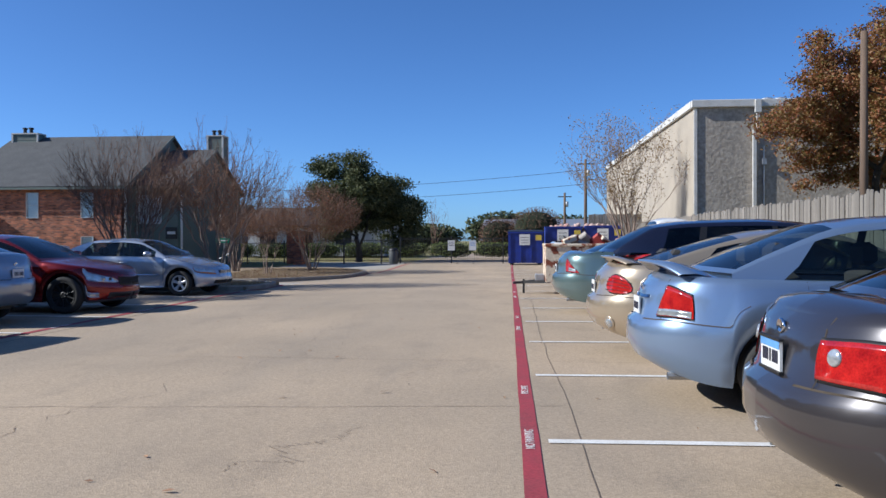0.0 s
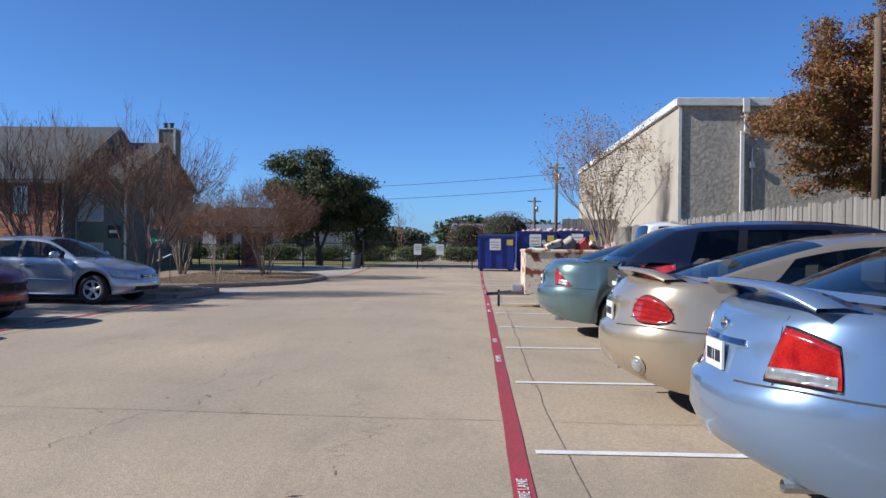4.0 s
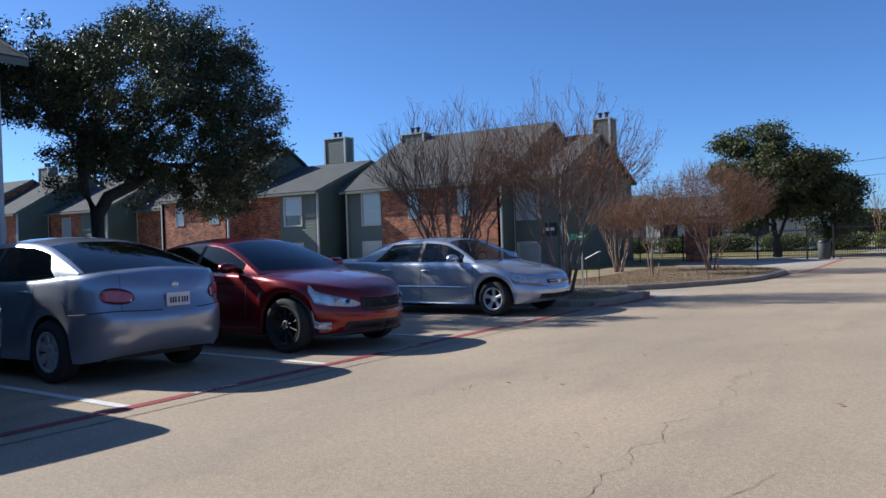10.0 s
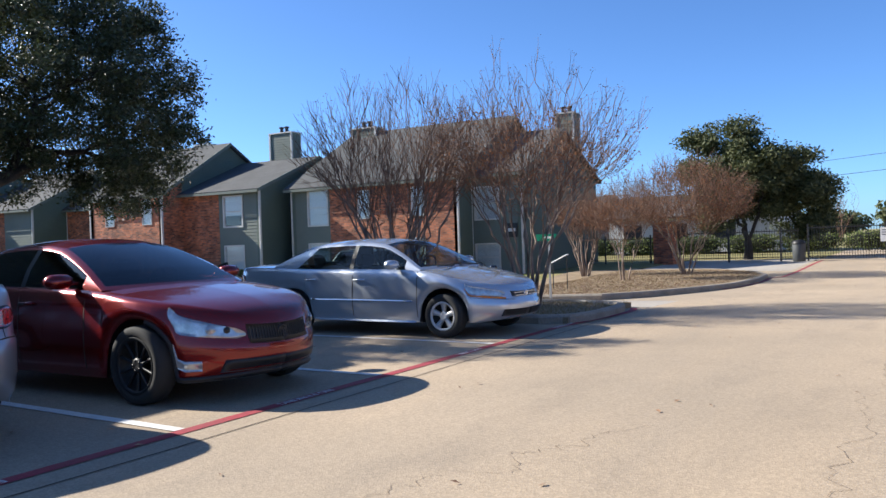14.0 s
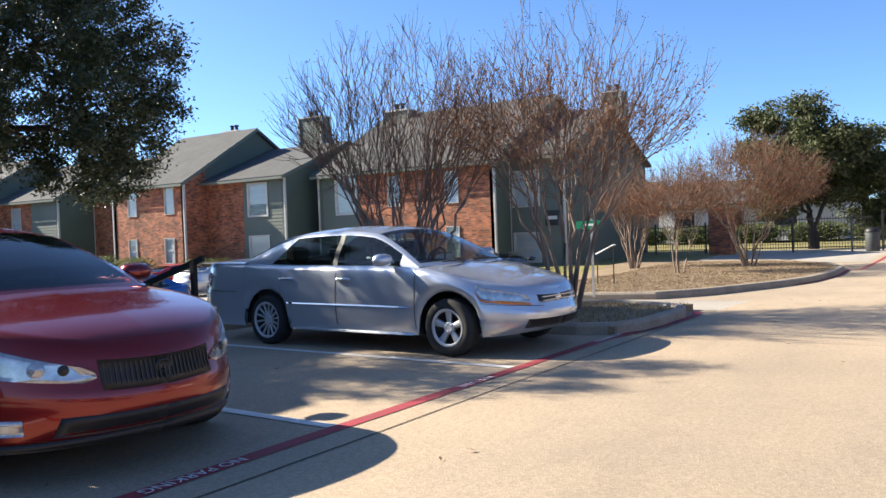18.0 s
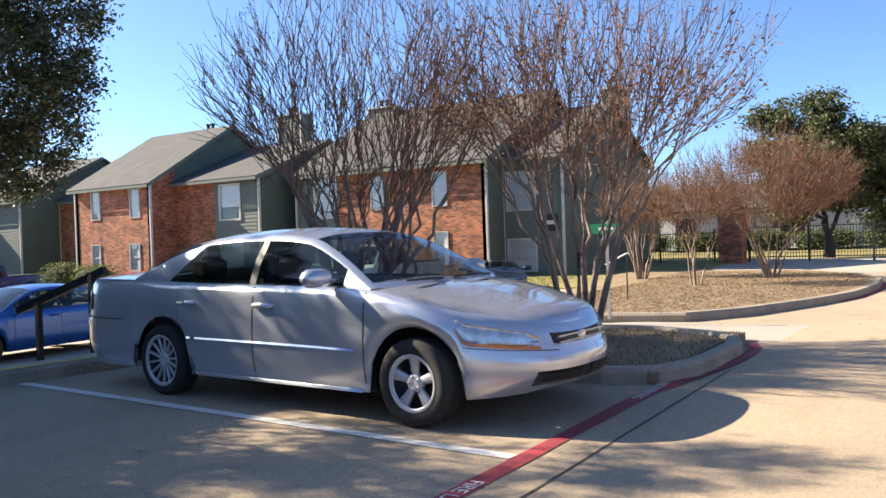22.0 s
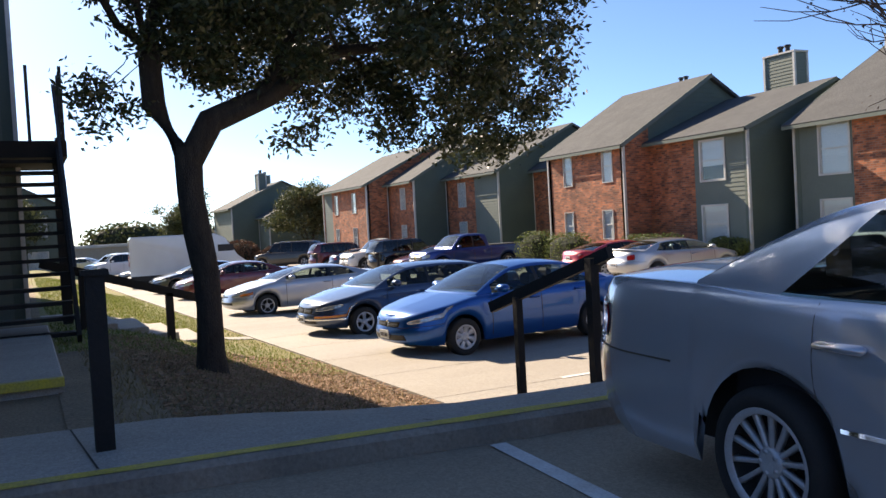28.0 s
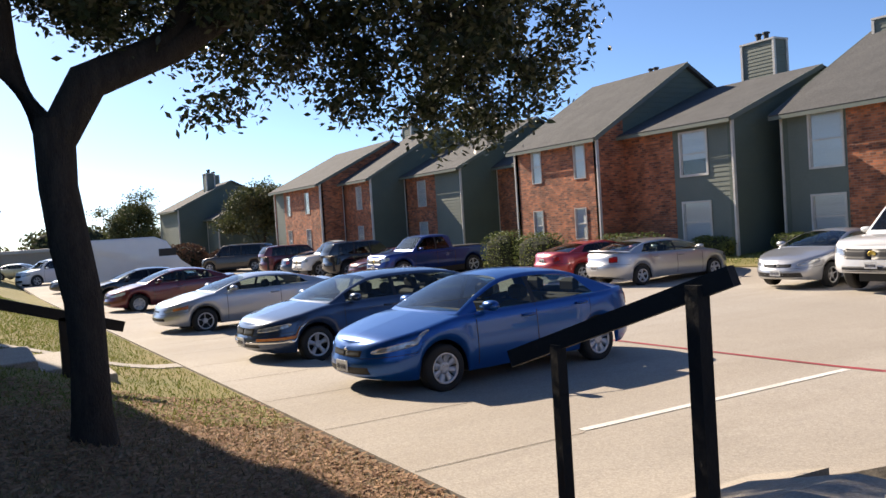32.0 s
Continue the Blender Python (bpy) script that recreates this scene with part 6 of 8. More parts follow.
def live_oak(m):
    rnd = random.Random(5)
    t = tree_thing("live_oak", m, "leaning live oak with dark bark and small evergreen leaves")
    limbs, tips = [], []
    trunk = [(0, 0.02, -0.3), (0.0, 0.01, 0.0), (0.0, 0.01, 0.25), (0.0, 0.02, 0.7), (0.0, 0.01, 1.1), (0.0, -0.05, 1.5), (0.0, -0.10, 1.95), (0.0, -0.10, 2.45)]
    limbs.append(([Vector(p) for p in trunk], [0.25, 0.18, 0.15, 0.135, 0.142, 0.148, 0.14, 0.15], 9))
    # heaps of foliage in a broad dome that reaches out and hangs low towards +y
    blobs = []
    while len(blobs) < 78:
        d = Vector((rnd.gauss(0, 1), rnd.gauss(0, 1), rnd.gauss(0, 1))).normalized() * rnd.uniform(0.3, 1) ** 0.45
        x, y, z = 0.1 + d.x * 2.5 + 0.32 * d.y * 2.6, 1.6 + d.y * 2.6, 4.75 + d.z * 2.4
        floor = 3.4 - 0.25 * max(0, y) if y < 3 else 2.6
        if abs(x) > 1.8:
            floor += 0.25 * (abs(x) - 1.8)
        # thinner where the sun comes through
        if -0.2 < x < 3 and abs(y + 0.05) < 1.0 and z > 4 and rnd.random() < 0.75:
            continue
        if z < floor + 0.3 or any((Vector((x, y, z)) - Vector(b[:3])).length < 0.62 for b in blobs):
            continue
        blobs.append((x, y, z, rnd.uniform(0.44, 0.70)))
    blobs = [(x - 0.3 * max(0, y - 2.6), min(y, 4.55 - q), z, q) for x, y, z, q in blobs]
    blobs += [(0.1, 3.9, 2.75, 0.6), (-0.5, 3.7, 2.6, 0.5), (0.4, 3.9, 3.3, 0.6), (0.3, 3.2, 2.75, 0.5), (0.1, 2.4, 2.75, 0.45), (-0.3, 1.3, 2.75, 0.35), (0.2, -1.0, 2.95, 0.4)]
    # south-east clumps, mostly unseen, added for the dappled shade on the stalls
    blobs += [(2.0, -1.4, 4.8, 0.65), (2.8, -0.7, 4.7, 0.5), (1.7, -2.0, 4.8, 0.7), (3.2, -1.0, 5.3, 0.6), (2.1, -2.4, 5.2, 0.65), (2.9, -2.0, 5.1, 0.6), (0.8, -2.7, 5.1, 0.75), (1.4, -3.0, 4.7, 0.65), (0.3, -2.3, 4.7, 0.6), (1.0, -3.2, 5.4, 0.55)]
    ends = blob_points(rnd, blobs, 40)
    fork = Vector((0.0, -0.10, 2.40))
    low = [e for e in ends if e.y < 0.75 and e.x < 9]
    mid = [e for e in ends if e.y >= 0.75 and e.z > 4.6]
    out = [e for e in ends if e.y >= 0.75 and e.z <= 4.6]
    for g, way, r in ((low, ((0.0, -0.42, 2.9), (0.05, -0.45, 3.5)), 0.125),
                      (mid, ((0.08, 0.1, 2.75), (0.1, 0.75, 3.05), (0.12, 1.15, 3.75)), 0.10),
                      (out, ((0.06, 0.18, 2.72), (0.1, 0.8, 3.0), (0.28, 1.55, 3.5)), 0.12)):
        pts = [fork - Vector((0, 0, 0.12))] + [Vector(p) for p in way]
        limbs.append((pts, [0.14] + [r * (1 - 0.12 * i) for i in range(len(way))], 5))
        fill_tree(rnd, pts[-1], g, r * 0.75, limbs, tips, 0.40, 0.5, 0.006, 0.13, 0.05)
    part("trunk", *tubes(limbs, lambda r: 14 if r > 0.1 else 6 if r > 0.03 else 4), BARK, t, "dark furrowed trunk and limbs", smooth=True)
    v, f = leaf_cloud(rnd, tips, max(20, int(165000 / len(tips))), 0.13, 0.042, 0.0, 0.75)
    stuff(part("crown", v, f, OAKLEAF, t, "crown of small dark green leaves"))
    return t


OAK = live_oak(pose(-17.5, 10.45, -0.20))


def myrtle(m, seed, height, width, stems, label, pods=1.0, leaves=0, n=520, low=0.3, group="crape myrtles", fine=2, leafpart=(0.45, 0.75)):
    """A vase of stems from one root that fork into a haze of fine twigs; some carry dry pods and leaves."""
    rnd = random.Random(seed)
    t = tree_thing("crape_myrtle", m, label, "tree", group)
    limbs, tips, R = [], [], width / 2
    ends = []
    while len(ends) < n:
        a, q = rnd.uniform(0, 6.283), rnd.uniform(0, 1) ** 0.55
        lump = 1 + 0.16 * noise.noise(Vector((math.cos(a) * 2, math.sin(a) * 2, seed)))
        top = height * (1 - 0.30 * q * q) * lump - 0.25
        bot = height * (low + 0.22 * q)
        z = bot + (top - bot) * rnd.uniform(0, 1) ** 0.9
        ends.append(Vector((math.cos(a) * q * R * lump * (0.45 + 0.55 * min(1, z / (0.72 * height))), math.sin(a) * q * R * lump * (0.45 + 0.55 * min(1, z / (0.72 * height))), z)))
    groups = [[] for _ in range(stems)]
    off = rnd.uniform(0, 6)
    for e in ends:
        groups[int(((math.atan2(e.y, e.x) + off) % 6.2832) / 6.2832 * stems) % stems].append(e)
    for k, g in enumerate(groups):
        if len(g) < 3:
            continue
        mine = len(limbs)
        c = sum(g, Vector((0, 0, 0))) / len(g)
        b = Vector((c.x, c.y, 0)).normalized() * rnd.uniform(0.05, 0.15)
        r = rnd.uniform(0.030, 0.044) * height / 5
        mid = b + Vector((c.x * 0.28 + rnd.uniform(-0.08, 0.08), c.y * 0.28 + rnd.uniform(-0.08, 0.08), height * rnd.uniform(0.17, 0.26)))
        limbs.append(([b - Vector((0, 0, 0.1)), b.lerp(mid, 0.5) + Vector((rnd.uniform(-0.05, 0.05), rnd.uniform(-0.05, 0.05), 0)), mid], [r * 1.2, r, r * 0.9], 5))
        fill_tree(rnd, mid, g, r * 0.9, limbs, tips, 0.33, 0.40, 0.006, 0.13, 0.0)
        part("stem", *tubes([q for q in limbs[mine:] if q[1][0] > 0.011], lambda r: 7 if r > 0.03 else 5), MYRTLE, t, "smooth pale stem", smooth=True)
    small = [q for q in limbs if q[1][0] <= 0.011]
    shoots = []
    for p, d in tips:
        for k in range(fine):
            h = (d + Vector((rnd.uniform(-0.8, 0.8), rnd.uniform(-0.8, 0.8), rnd.uniform(0.0, 0.6)))).normalized()
            L = rnd.uniform(0.2, 0.6) * height / 5
            q = p + h * L * 0.5
            e = q + (h + Vector((rnd.uniform(-0.25, 0.25), rnd.uniform(-0.25, 0.25), 0.25))).normalized() * L * 0.5
            shoots.append(([p, q, e], [0.0042, 0.0032, 0.0022], 0))
    stuff(part("twig_mass", *tubes(small + shoots, lambda r: 3), TWIG, t, "bare reddish-brown twigs"))
    ends = [(s[0][-1], 0) for s in shoots if rnd.random() < 0.5 * pods]
    if ends:
        stuff(part("seed_pod_mass", *leaf_cloud(rnd, ends, 5, 0.04, 0.015), POD, t, "dry brown seed pods"))
    if leaves:
        some = [q for q in tips if leafpart[0] * height < q[0].z < leafpart[1] * height and rnd.random() < 0.7]
        stuff(part("dry_leaves", *leaf_cloud(rnd, some, leaves, 0.13, 0.028), RUST_LEAF, t, "clinging rusty dry leaves"))
    return t


myrtle(pose(-8.45, 15.1, 0.09), 11, 4.4, 3.8, 8, "bare crape myrtle with many pale stems on the verge", 1.0, 9, 560, fine=3)
myrtle(pose(-10.45, 13.75, 0.09), 12, 4.15, 3.6, 12, "spreading bare crape myrtle with dark reddish twigs", 0.5, 0, 540, fine=3)
myrtle(pose(-10.64, 27.34, -0.13), 13, 3.5, 2.7, 4, "low crape myrtle with a twisted pale trunk", 0.8, 12, 460, fine=3)
myrtle(pose(-13.15, 30.66, -0.14), 14, 3.7, 2.6, 9, "upright clump of bare crape myrtle stems", 0.8, 11, 460, fine=3)
myrtle(pose(-9.53, 30.86, -0.13), 15, 4.2, 5.0, 7, "broad rounded crape myrtle dense with brown twigs", 1.0, 13, 1150, 0.26, fine=3, leafpart=(0.3, 1.0))


def round_tree(m, seed, trunk_h, R, height, leafm, n, size, label, name="tree", bark=None, squash=0.75, gaps=0.5, depth=4):
    """A short trunk under a lumpy crown of leaf clumps."""
    rnd = random.Random(seed)
    t = tree_thing(name, m, label)
    limbs, tips = [], []
    limbs.append(([Vector((0, 0, -0.2)), Vector((0.05, 0, trunk_h * 0.5)), Vector((0, 0.05, trunk_h))], [R * 0.075, R * 0.06, R * 0.05], 9))
    cz, rz = (trunk_h + height) / 2 + 0.1, (height - trunk_h) / 2
    blobs = []
    for k in range(40):
        d = Vector((rnd.gauss(0, 1), rnd.gauss(0, 1), rnd.gauss(0, 0.8))).normalized() * rnd.uniform(0.25, 0.9)
        b = R * rnd.uniform(0.19, 0.31)
        blobs.append((d.x * R, d.y * R, cz + d.z * rz, b))
    fill_tree(rnd, (0, 0.05, trunk_h), blob_points(rnd, blobs, 11 if R > 2 else 16), R * 0.05, limbs, tips, 0.42, 0.5, 0.01, 0.1)
    part("trunk", *tubes(limbs, lambda r: 8 if r > 0.08 else 4), bark or BARK, t, smooth=True)
    stuff(part("crown", *leaf_cloud(rnd, tips, max(1, int(n / len(tips))), gaps * 0.6, size), leafm, t))
    return t


round_tree(pose(-10.1, 46.2, -0.15), 21, 1.0, 3.6, 7.2, FARLEAF, 60000, 0.10, "dark green live oak beside the gate", gaps=0.5)
round_tree(pose(-7.9, 48.6, -0.15), 22, 0.8, 2.5, 5.2, FARLEAF, 26000, 0.085, "smaller dark green oak behind the gate", gaps=0.45)
round_tree(pose(11.5, 19.0, 0), 23, 1.6, 3.6, 9.4, RUSSET, 90000, 0.06, "pear tree in russet autumn leaf behind the fence", "pear_tree", gaps=0.36)


def bare_tree(m, seed, height, label, leaves=0, stems=3, mt=None, name="bare_tree", rad=0.07):
    rnd = random.Random(seed)
    t = tree_thing(name, m, label)
    limbs, tips = [], []
    for k in range(stems):
        a = 6.283 * k / stems + rnd.uniform(-0.5, 0.5)
        branch_tree(rnd, (0, 0, -0.1), (0.25 * math.cos(a), 0.25 * math.sin(a), 1), height * 0.42, rad * rnd.uniform(0.7, 1), 4, 0.6, limbs, tips, 0.22, (2, 4), 0.66, 0.3, 0.006, 0.4)
    part("trunk", *tubes(limbs, lambda r: 6 if r > 0.03 else 3), mt or MYRTLE, t, smooth=True)
    if leaves:
        stuff(part("dry_leaves", *leaf_cloud(rnd, tips, leaves, 0.22, 0.05), TAN, t, "few dry tan leaves"))
    return t


bare_tree(pose(5.3, 31.5, 0), 31, 7.2, "nearly bare sapling with tan leaves beside the stucco wall", 14, 5)
bare_tree(pose(-9, 90, 0), 32, 6.0, "bare distant tree beyond the road", 0, 4, TWIG)


def shrub(m, sx, sy, sz, seed, label, leafm=None, n=2600, size=0.035, name="shrub", group="", boxy=3.5):
    """A clipped or rounded shrub: leaves on a rounded block, over a solid core coloured near-black for the shade
    inside.
    """
    rnd = random.Random(seed)
    t = tree_thing(name, m, label, "shrub", group)
    v, f = [], []
    for _ in range(n):
        d = Vector((rnd.gauss(0, 1), rnd.gauss(0, 1), rnd.gauss(0, 1))).normalized()
        k = (abs(d.x) ** boxy + abs(d.y) ** boxy + abs(d.z) ** boxy) ** (-1 / boxy) * rnd.uniform(0.80, 1.04) * (1 + 0.10 * noise.noise(d * 3 + Vector((seed, 0, 0))))
        p = Vector((d.x * k * sx / 2, d.y * k * sy / 2, sz / 2 + d.z * k * sz / 2))
        s = size * rnd.uniform(0.6, 1.3)
        a = Vector((rnd.uniform(-1, 1), rnd.uniform(-1, 1), rnd.uniform(-1, 1))).normalized()
        b = a.orthogonal()
        i = len(v)
        v += [p - a * s, p + b * s * 0.5, p + a * s, p - b * s * 0.5]
        f.append((i, i + 1, i + 2, i + 3))
    stuff(part("leaves", v, f, leafm or HEDGE, t))
    cv, cf = [], []
    for j in range(7):
        for i in range(12):
            d = Vector((math.cos(i / 12 * 6.283) * math.sin(j / 6 * 3.1416), math.sin(i / 12 * 6.283) * math.sin(j / 6 * 3.1416), -math.cos(j / 6 * 3.1416)))
            k = (abs(d.x) ** boxy + abs(d.y) ** boxy + abs(d.z) ** boxy) ** (-1 / boxy) * 0.82
            cv.append((d.x * k * sx / 2, d.y * k * sy / 2, sz / 2 + d.z * k * sz / 2))
    cf = [(j * 12 + i, j * 12 + (i + 1) % 12, j * 12 + 12 + (i + 1) % 12, j * 12 + 12 + i) for j in range(6) for i in range(12)]
    part("core", cv, cf, mat("shrub_inner_shade", (0.02, 0.025, 0.01), 1.0), t)
    return t


for k, (x, y, sx, sy, sz, lab) in enumerate(((-38.5, 28.4, 2.1, 1.4, 1.7, "square-clipped green hedge block"), (-36.1, 28.4, 2.5, 1.4, 1.55, "square-clipped green hedge block"), (-32.9, 29.9, 3.6, 1.0, 1.2, "low flowering hedge beneath the brick wall"), (-30.6, 31.6, 1.9, 0.8, 0.75, "low dark hedge by the stair"), (-27.6, 31.9, 1.6, 0.8, 0.7, "low hedge under the window"), (-53.5, 27.6, 3.0, 1.4, 0.9, "yellow-green clipped shrub by the brick wall"), (-50, 28.4, 2.6, 1.4, 0.7, "yellow-green clipped shrub by the brick wall"), (-45, 31, 2, 1.2, 0.8, "low clipped green shrub"))):
    shrub(pose(x, y, ground_z(x, y)), sx, sy, sz, 40 + k, lab, n=2400, group="hedges before the apartments", name="hedge")
for k in range(11):
    shrub(pose(8.9 - 3.4 * k, 56, 0), 3.3, 1.2, 1.1, 60 + k, "clipped green hedge beyond the fence", n=1500, size=0.06, group="far hedges", name="hedge")


# ---- the other parked vehicles ----
def basic_sedan(label, col, x, y, rz, L=4.6, W=1.76, H=1.43, group="", wheel="five", glass=GLASS, two_door=False, extras=(), head=None, grille=(0.36, 0.66, 0.84), amber=None, tail=None, z=None, intake=(0.5, 0.15, 0.32), mould=None, chrome=False, screen=None, near=True):
    q = 0.93
    H *= q
    sh, rf = sedan(L, H, 0.72 * q, 0.95 * q, 0.97 * q, 1.04 * q, 0.99 * q, 1.2, 2.0, L - 1.35, L - 0.66)
    fo = 0.92
    pn = [front_kit(head or (0.48, 0.52, 0.68, 0.84, 0.74, 0.92), grille, intake, amber), rear_kit(tail or (0.48, L - 0.25, 0.62, 0.84, 0.64, 0.86)), seam_line(0.3, 0.62, 0.58, 0.58, False), seam_line(0.3, L - 0.6, 0.54, 0.55)]
    if mould:
        pn.append(mould)
    zz = ground_z(x, y) if z is None else z
    return build_car(dict(label=label, L=L, W=W, H=H, wb=L - fo - 1.03, fo=fo, r=0.287, R=0.345, shoulder=sh, paint=col, wheel=wheel, near=near,
                          cabin=dict(ws0=1.2, ws1=2.0, rr=L - 1.35, rb=L - 0.66, roof=rf, dA=1.48, dB=2.7 if two_door else 2.38, dC=L - 1.02), glass=glass, screen=screen or GLASS, group=group,
                          panels=panels(*pn), seams=(1.45, 2.75) if two_door else (1.42, 2.4, 3.35), handles=(2.6,) if two_door else (2.25, 3.2), extras=extras), pose(x, y, zz, 0, 0, rz))


def basic_suv(label, col, x, y, rz, L=4.6, W=1.85, H=1.72, group="", glass=DARKGLASS, name="suv", z=None, r=0.36, wheel="five"):
    return build_car(dict(name=name, label=label, category="suv", L=L, W=W, H=H, wb=L - 1.9, fo=0.9, r=r, paint=col, wheel=wheel, crown=0.05, near=False,
                          shoulder=[(0, 0.85), (0.15, 0.93), (0.6, 1.0), (1.2, 1.08), (2.2, 1.10), (L - 0.9, 1.13), (L - 0.2, 1.14), (L, 1.08)], wr=0.76,
                          cabin=dict(ws0=1.2, ws1=1.85, rr=L - 0.42, rb=L - 0.08, roof=[(1.2, 1.09), (1.55, 1.42), (1.85, H - 0.06), (2.3, H), (L - 1.2, H), (L - 0.42, H - 0.05), (L - 0.2, 1.42), (L - 0.08, 1.13)], dA=1.45, dB=2.35, dC=L - 0.5, extra=(3.2, 3.29)), glass=glass, group=group,
                          panels=panels(rear_kit((0.62, L - 0.2, 0.6, 0.96, 0.6, 0.96)), front_kit((0.5, 0.5, 0.66, 0.84, 0.7, 0.9), (0.42, 0.62, 0.86), (0.55, 0.15, 0.35))), seams=(1.4, 2.4, 3.3), handles=(2.2, 3.1), extras=(plate(False, 0.5), plate(True, 0.4))),
                     pose(x, y, ground_z(x, y) if z is None else z, 0, 0, rz))


def pickup(label, col, x, y, rz, L=5.6, W=1.98, H=1.86, group="", z=None, cabx=(1.35, 3.6), wheel="five", grille=(0.6, 0.5, 0.88)):
    a, b = cabx
    car = build_car(dict(name="pickup_truck", label=label, category="pickup truck", L=L, W=W, H=H, wb=L - 2.05, fo=0.95, r=0.40, R=0.47, paint=col, wheel=wheel, crown=0.03, nf=4.0, af=0.7, nr=8.0, ar=0.25, near=False,
                         shoulder=[(0, 0.98), (0.12, 1.06), (0.6, 1.12), (a, 1.17), (b, 1.20), (L - 0.1, 1.21), (L, 1.18)], wr=0.74, sill=[(0, 0.42), (1, 0.40), (L, 0.48)],
                         fx=[0.06, 0.0, 0.0, 0.02, 0.03, 0.04, 0.06, 0.09, 0.16], rx=[0.02] * 9,
                         cabin=dict(ws0=a, ws1=a + 0.6, rr=b - 0.12, rb=b, roof=[(a, 1.18), (a + 0.3, 1.52), (a + 0.6, H - 0.05), (a + 1.0, H), (b - 0.3, H - 0.01), (b - 0.12, H - 0.06), (b, 1.21)], dA=a + 0.2, dB=a + 1.1, dC=b - 0.15), glass=DARKGLASS, group=group, bow=0.08,
                         panels=panels(front_kit((0.60, 0.30, 0.62, 0.84, 0.64, 0.88), grille, (0.7, 0.05, 0.25)), rear_kit((0.84, L - 0.16, 0.4, 0.85, 0.4, 0.85))), seams=(a + 0.05, a + 1.15, b + 0.05), handles=(a + 0.95, b - 0.25), extras=(plate(True, 0.3), badge(False, 0.72, 0.09, MATS["gold_badge"]))),
                    pose(x, y, ground_z(x, y) if z is None else z, 0, 0, rz))
    # a flat black panel stands in for the dark inside of the open bed
    part("bed_liner", *boxgeo(-L / 2 + 0.12, L / 2 - b - 0.1, -W / 2 + 0.14, W / 2 - 0.14, 1.19, 1.255), BLACK, car)
    return car


mat("gold_badge", (0.55, 0.38, 0.08), 0.35, metal=0.6)
LOT = "cars of the lower lot"
basic_sedan("bright blue compact sedan with white wheel covers", P_BLUE, -20.35, 15.86, -84.8, 4.54, 1.76, 1.46, LOT, "cover", grille=(0.32, 0.62, 0.80), head=(0.48, 0.72, 0.66, 0.80, 0.80, 0.94), extras=(plate(True, 0.36), badge(False, 0.80, 0.045)), intake=(0.48, 0.14, 0.34))
basic_sedan("slate-blue full-size sedan with chrome bumper and grille", P_SLATE, -24.15, 15.95, -86, 5.0, 1.85, 1.43, LOT, "five", grille=(0.34, 0.60, 0.86), head=(0.44, 0.5, 0.68, 0.82, 0.72, 0.86), amber=(0.46, 0.62, 0.40, 0.48, 0.40, 0.48), extras=(plate(True, 0.36),), mould=lambda B: [("bumper_trim", CHROME, ((0, 0.30), (B.cd(0.75), 0.30), (B.cd(0.75), 0.36), (0, 0.36)), "join", {"nu": 14, "nv": 2, "off": 0.02})])
basic_sedan("silver-white two-door coupe with amber indicators", P_SILVER, -30.65, 15.6, -87, 4.55, 1.74, 1.35, LOT, "fiveslim", two_door=True, grille=(0.2, 0.72, 0.8), head=(0.42, 0.42, 0.70, 0.82, 0.72, 0.86), amber=(0.66, 0.55, 0.70, 0.80, 0.70, 0.84), intake=(0.5, 0.25, 0.40))
basic_sedan("dark red sedan parked nose to the footpath", P_MAROON, -39.7, 15.7, -88, 4.5, 1.75, 1.43, LOT, "cover")
basic_sedan("black sedan parked nose to the footpath", P_BLACK, -45.6, 15.7, -88, 4.6, 1.78, 1.43, LOT, "five", glass=DARKGLASS)
basic_sedan("dark grey sedan beside the white van", P_GREY, -58.5, 15.6, -88, 4.6, 1.78, 1.43, LOT, "five", glass=DARKGLASS, near=False)
basic_suv("white crossover far along the lot", P_WHITE, -72, 14.5, -70, 4.5, group=LOT)
basic_sedan("silver-white sedan with boot spoiler, backed out to the lot", P_SILVER, -29.2, 27.6, 88, 4.74, 1.79, 1.40, LOT, "five", extras=(plate(False, 0.40), spoiler(4.4, 1.4, 0.06, 0.2, P_SILVER)))
basic_sedan("cherry-red coupe with dark rear window", P_CHERRY, -32.3, 27.9, 88, 4.6, 1.78, 1.38, LOT, "five", glass=DARKGLASS, two_door=True, extras=(plate(False, 0.7),))
basic_sedan("silver two-door coupe facing the lot", P_SILVER, -23.8, 28.2, -88, 4.45, 1.75, 1.40, LOT, "fiveslim", two_door=True, extras=(plate(True, 0.36),), intake=(0.6, 0.12, 0.36))
pickup("white pickup truck with dark grille and gold badge", P_WHITE, -21.2, 28.3, -88, 5.4, group=LOT)
pickup("dark blue extended-cab pickup truck", P_PICK, -43, 27.4, -88, 5.6, 1.98, 1.84, LOT, cabx=(1.5, 3.5))
basic_sedan("dark red sedan between trucks", P_MAROON, -46.5, 27.4, -88, 4.6, group=LOT, near=False)
basic_suv("black boxy sport utility vehicle seen from behind", P_BLACK, -49.3, 27.2, 88, 4.6, 1.85, 1.78, LOT)
pickup("white pickup truck facing the lot", P_WHITE, -52.3, 27.2, -88, 5.4, group=LOT, cabx=(1.4, 2.8))
basic_sedan("dark blue-grey sedan seen from behind", P_SLATE, -55.7, 27.2, 88, 4.6, group=LOT, glass=DARKGLASS, near=False)
basic_suv("maroon sport utility vehicle seen from behind", P_MAROON, -58.9, 27.0, 88, 4.6, 1.85, 1.75, LOT)
basic_suv("dark brown large sport utility vehicle", P_BROWN, -68, 26, -130, 5.2, 2.0, 1.9, LOT)
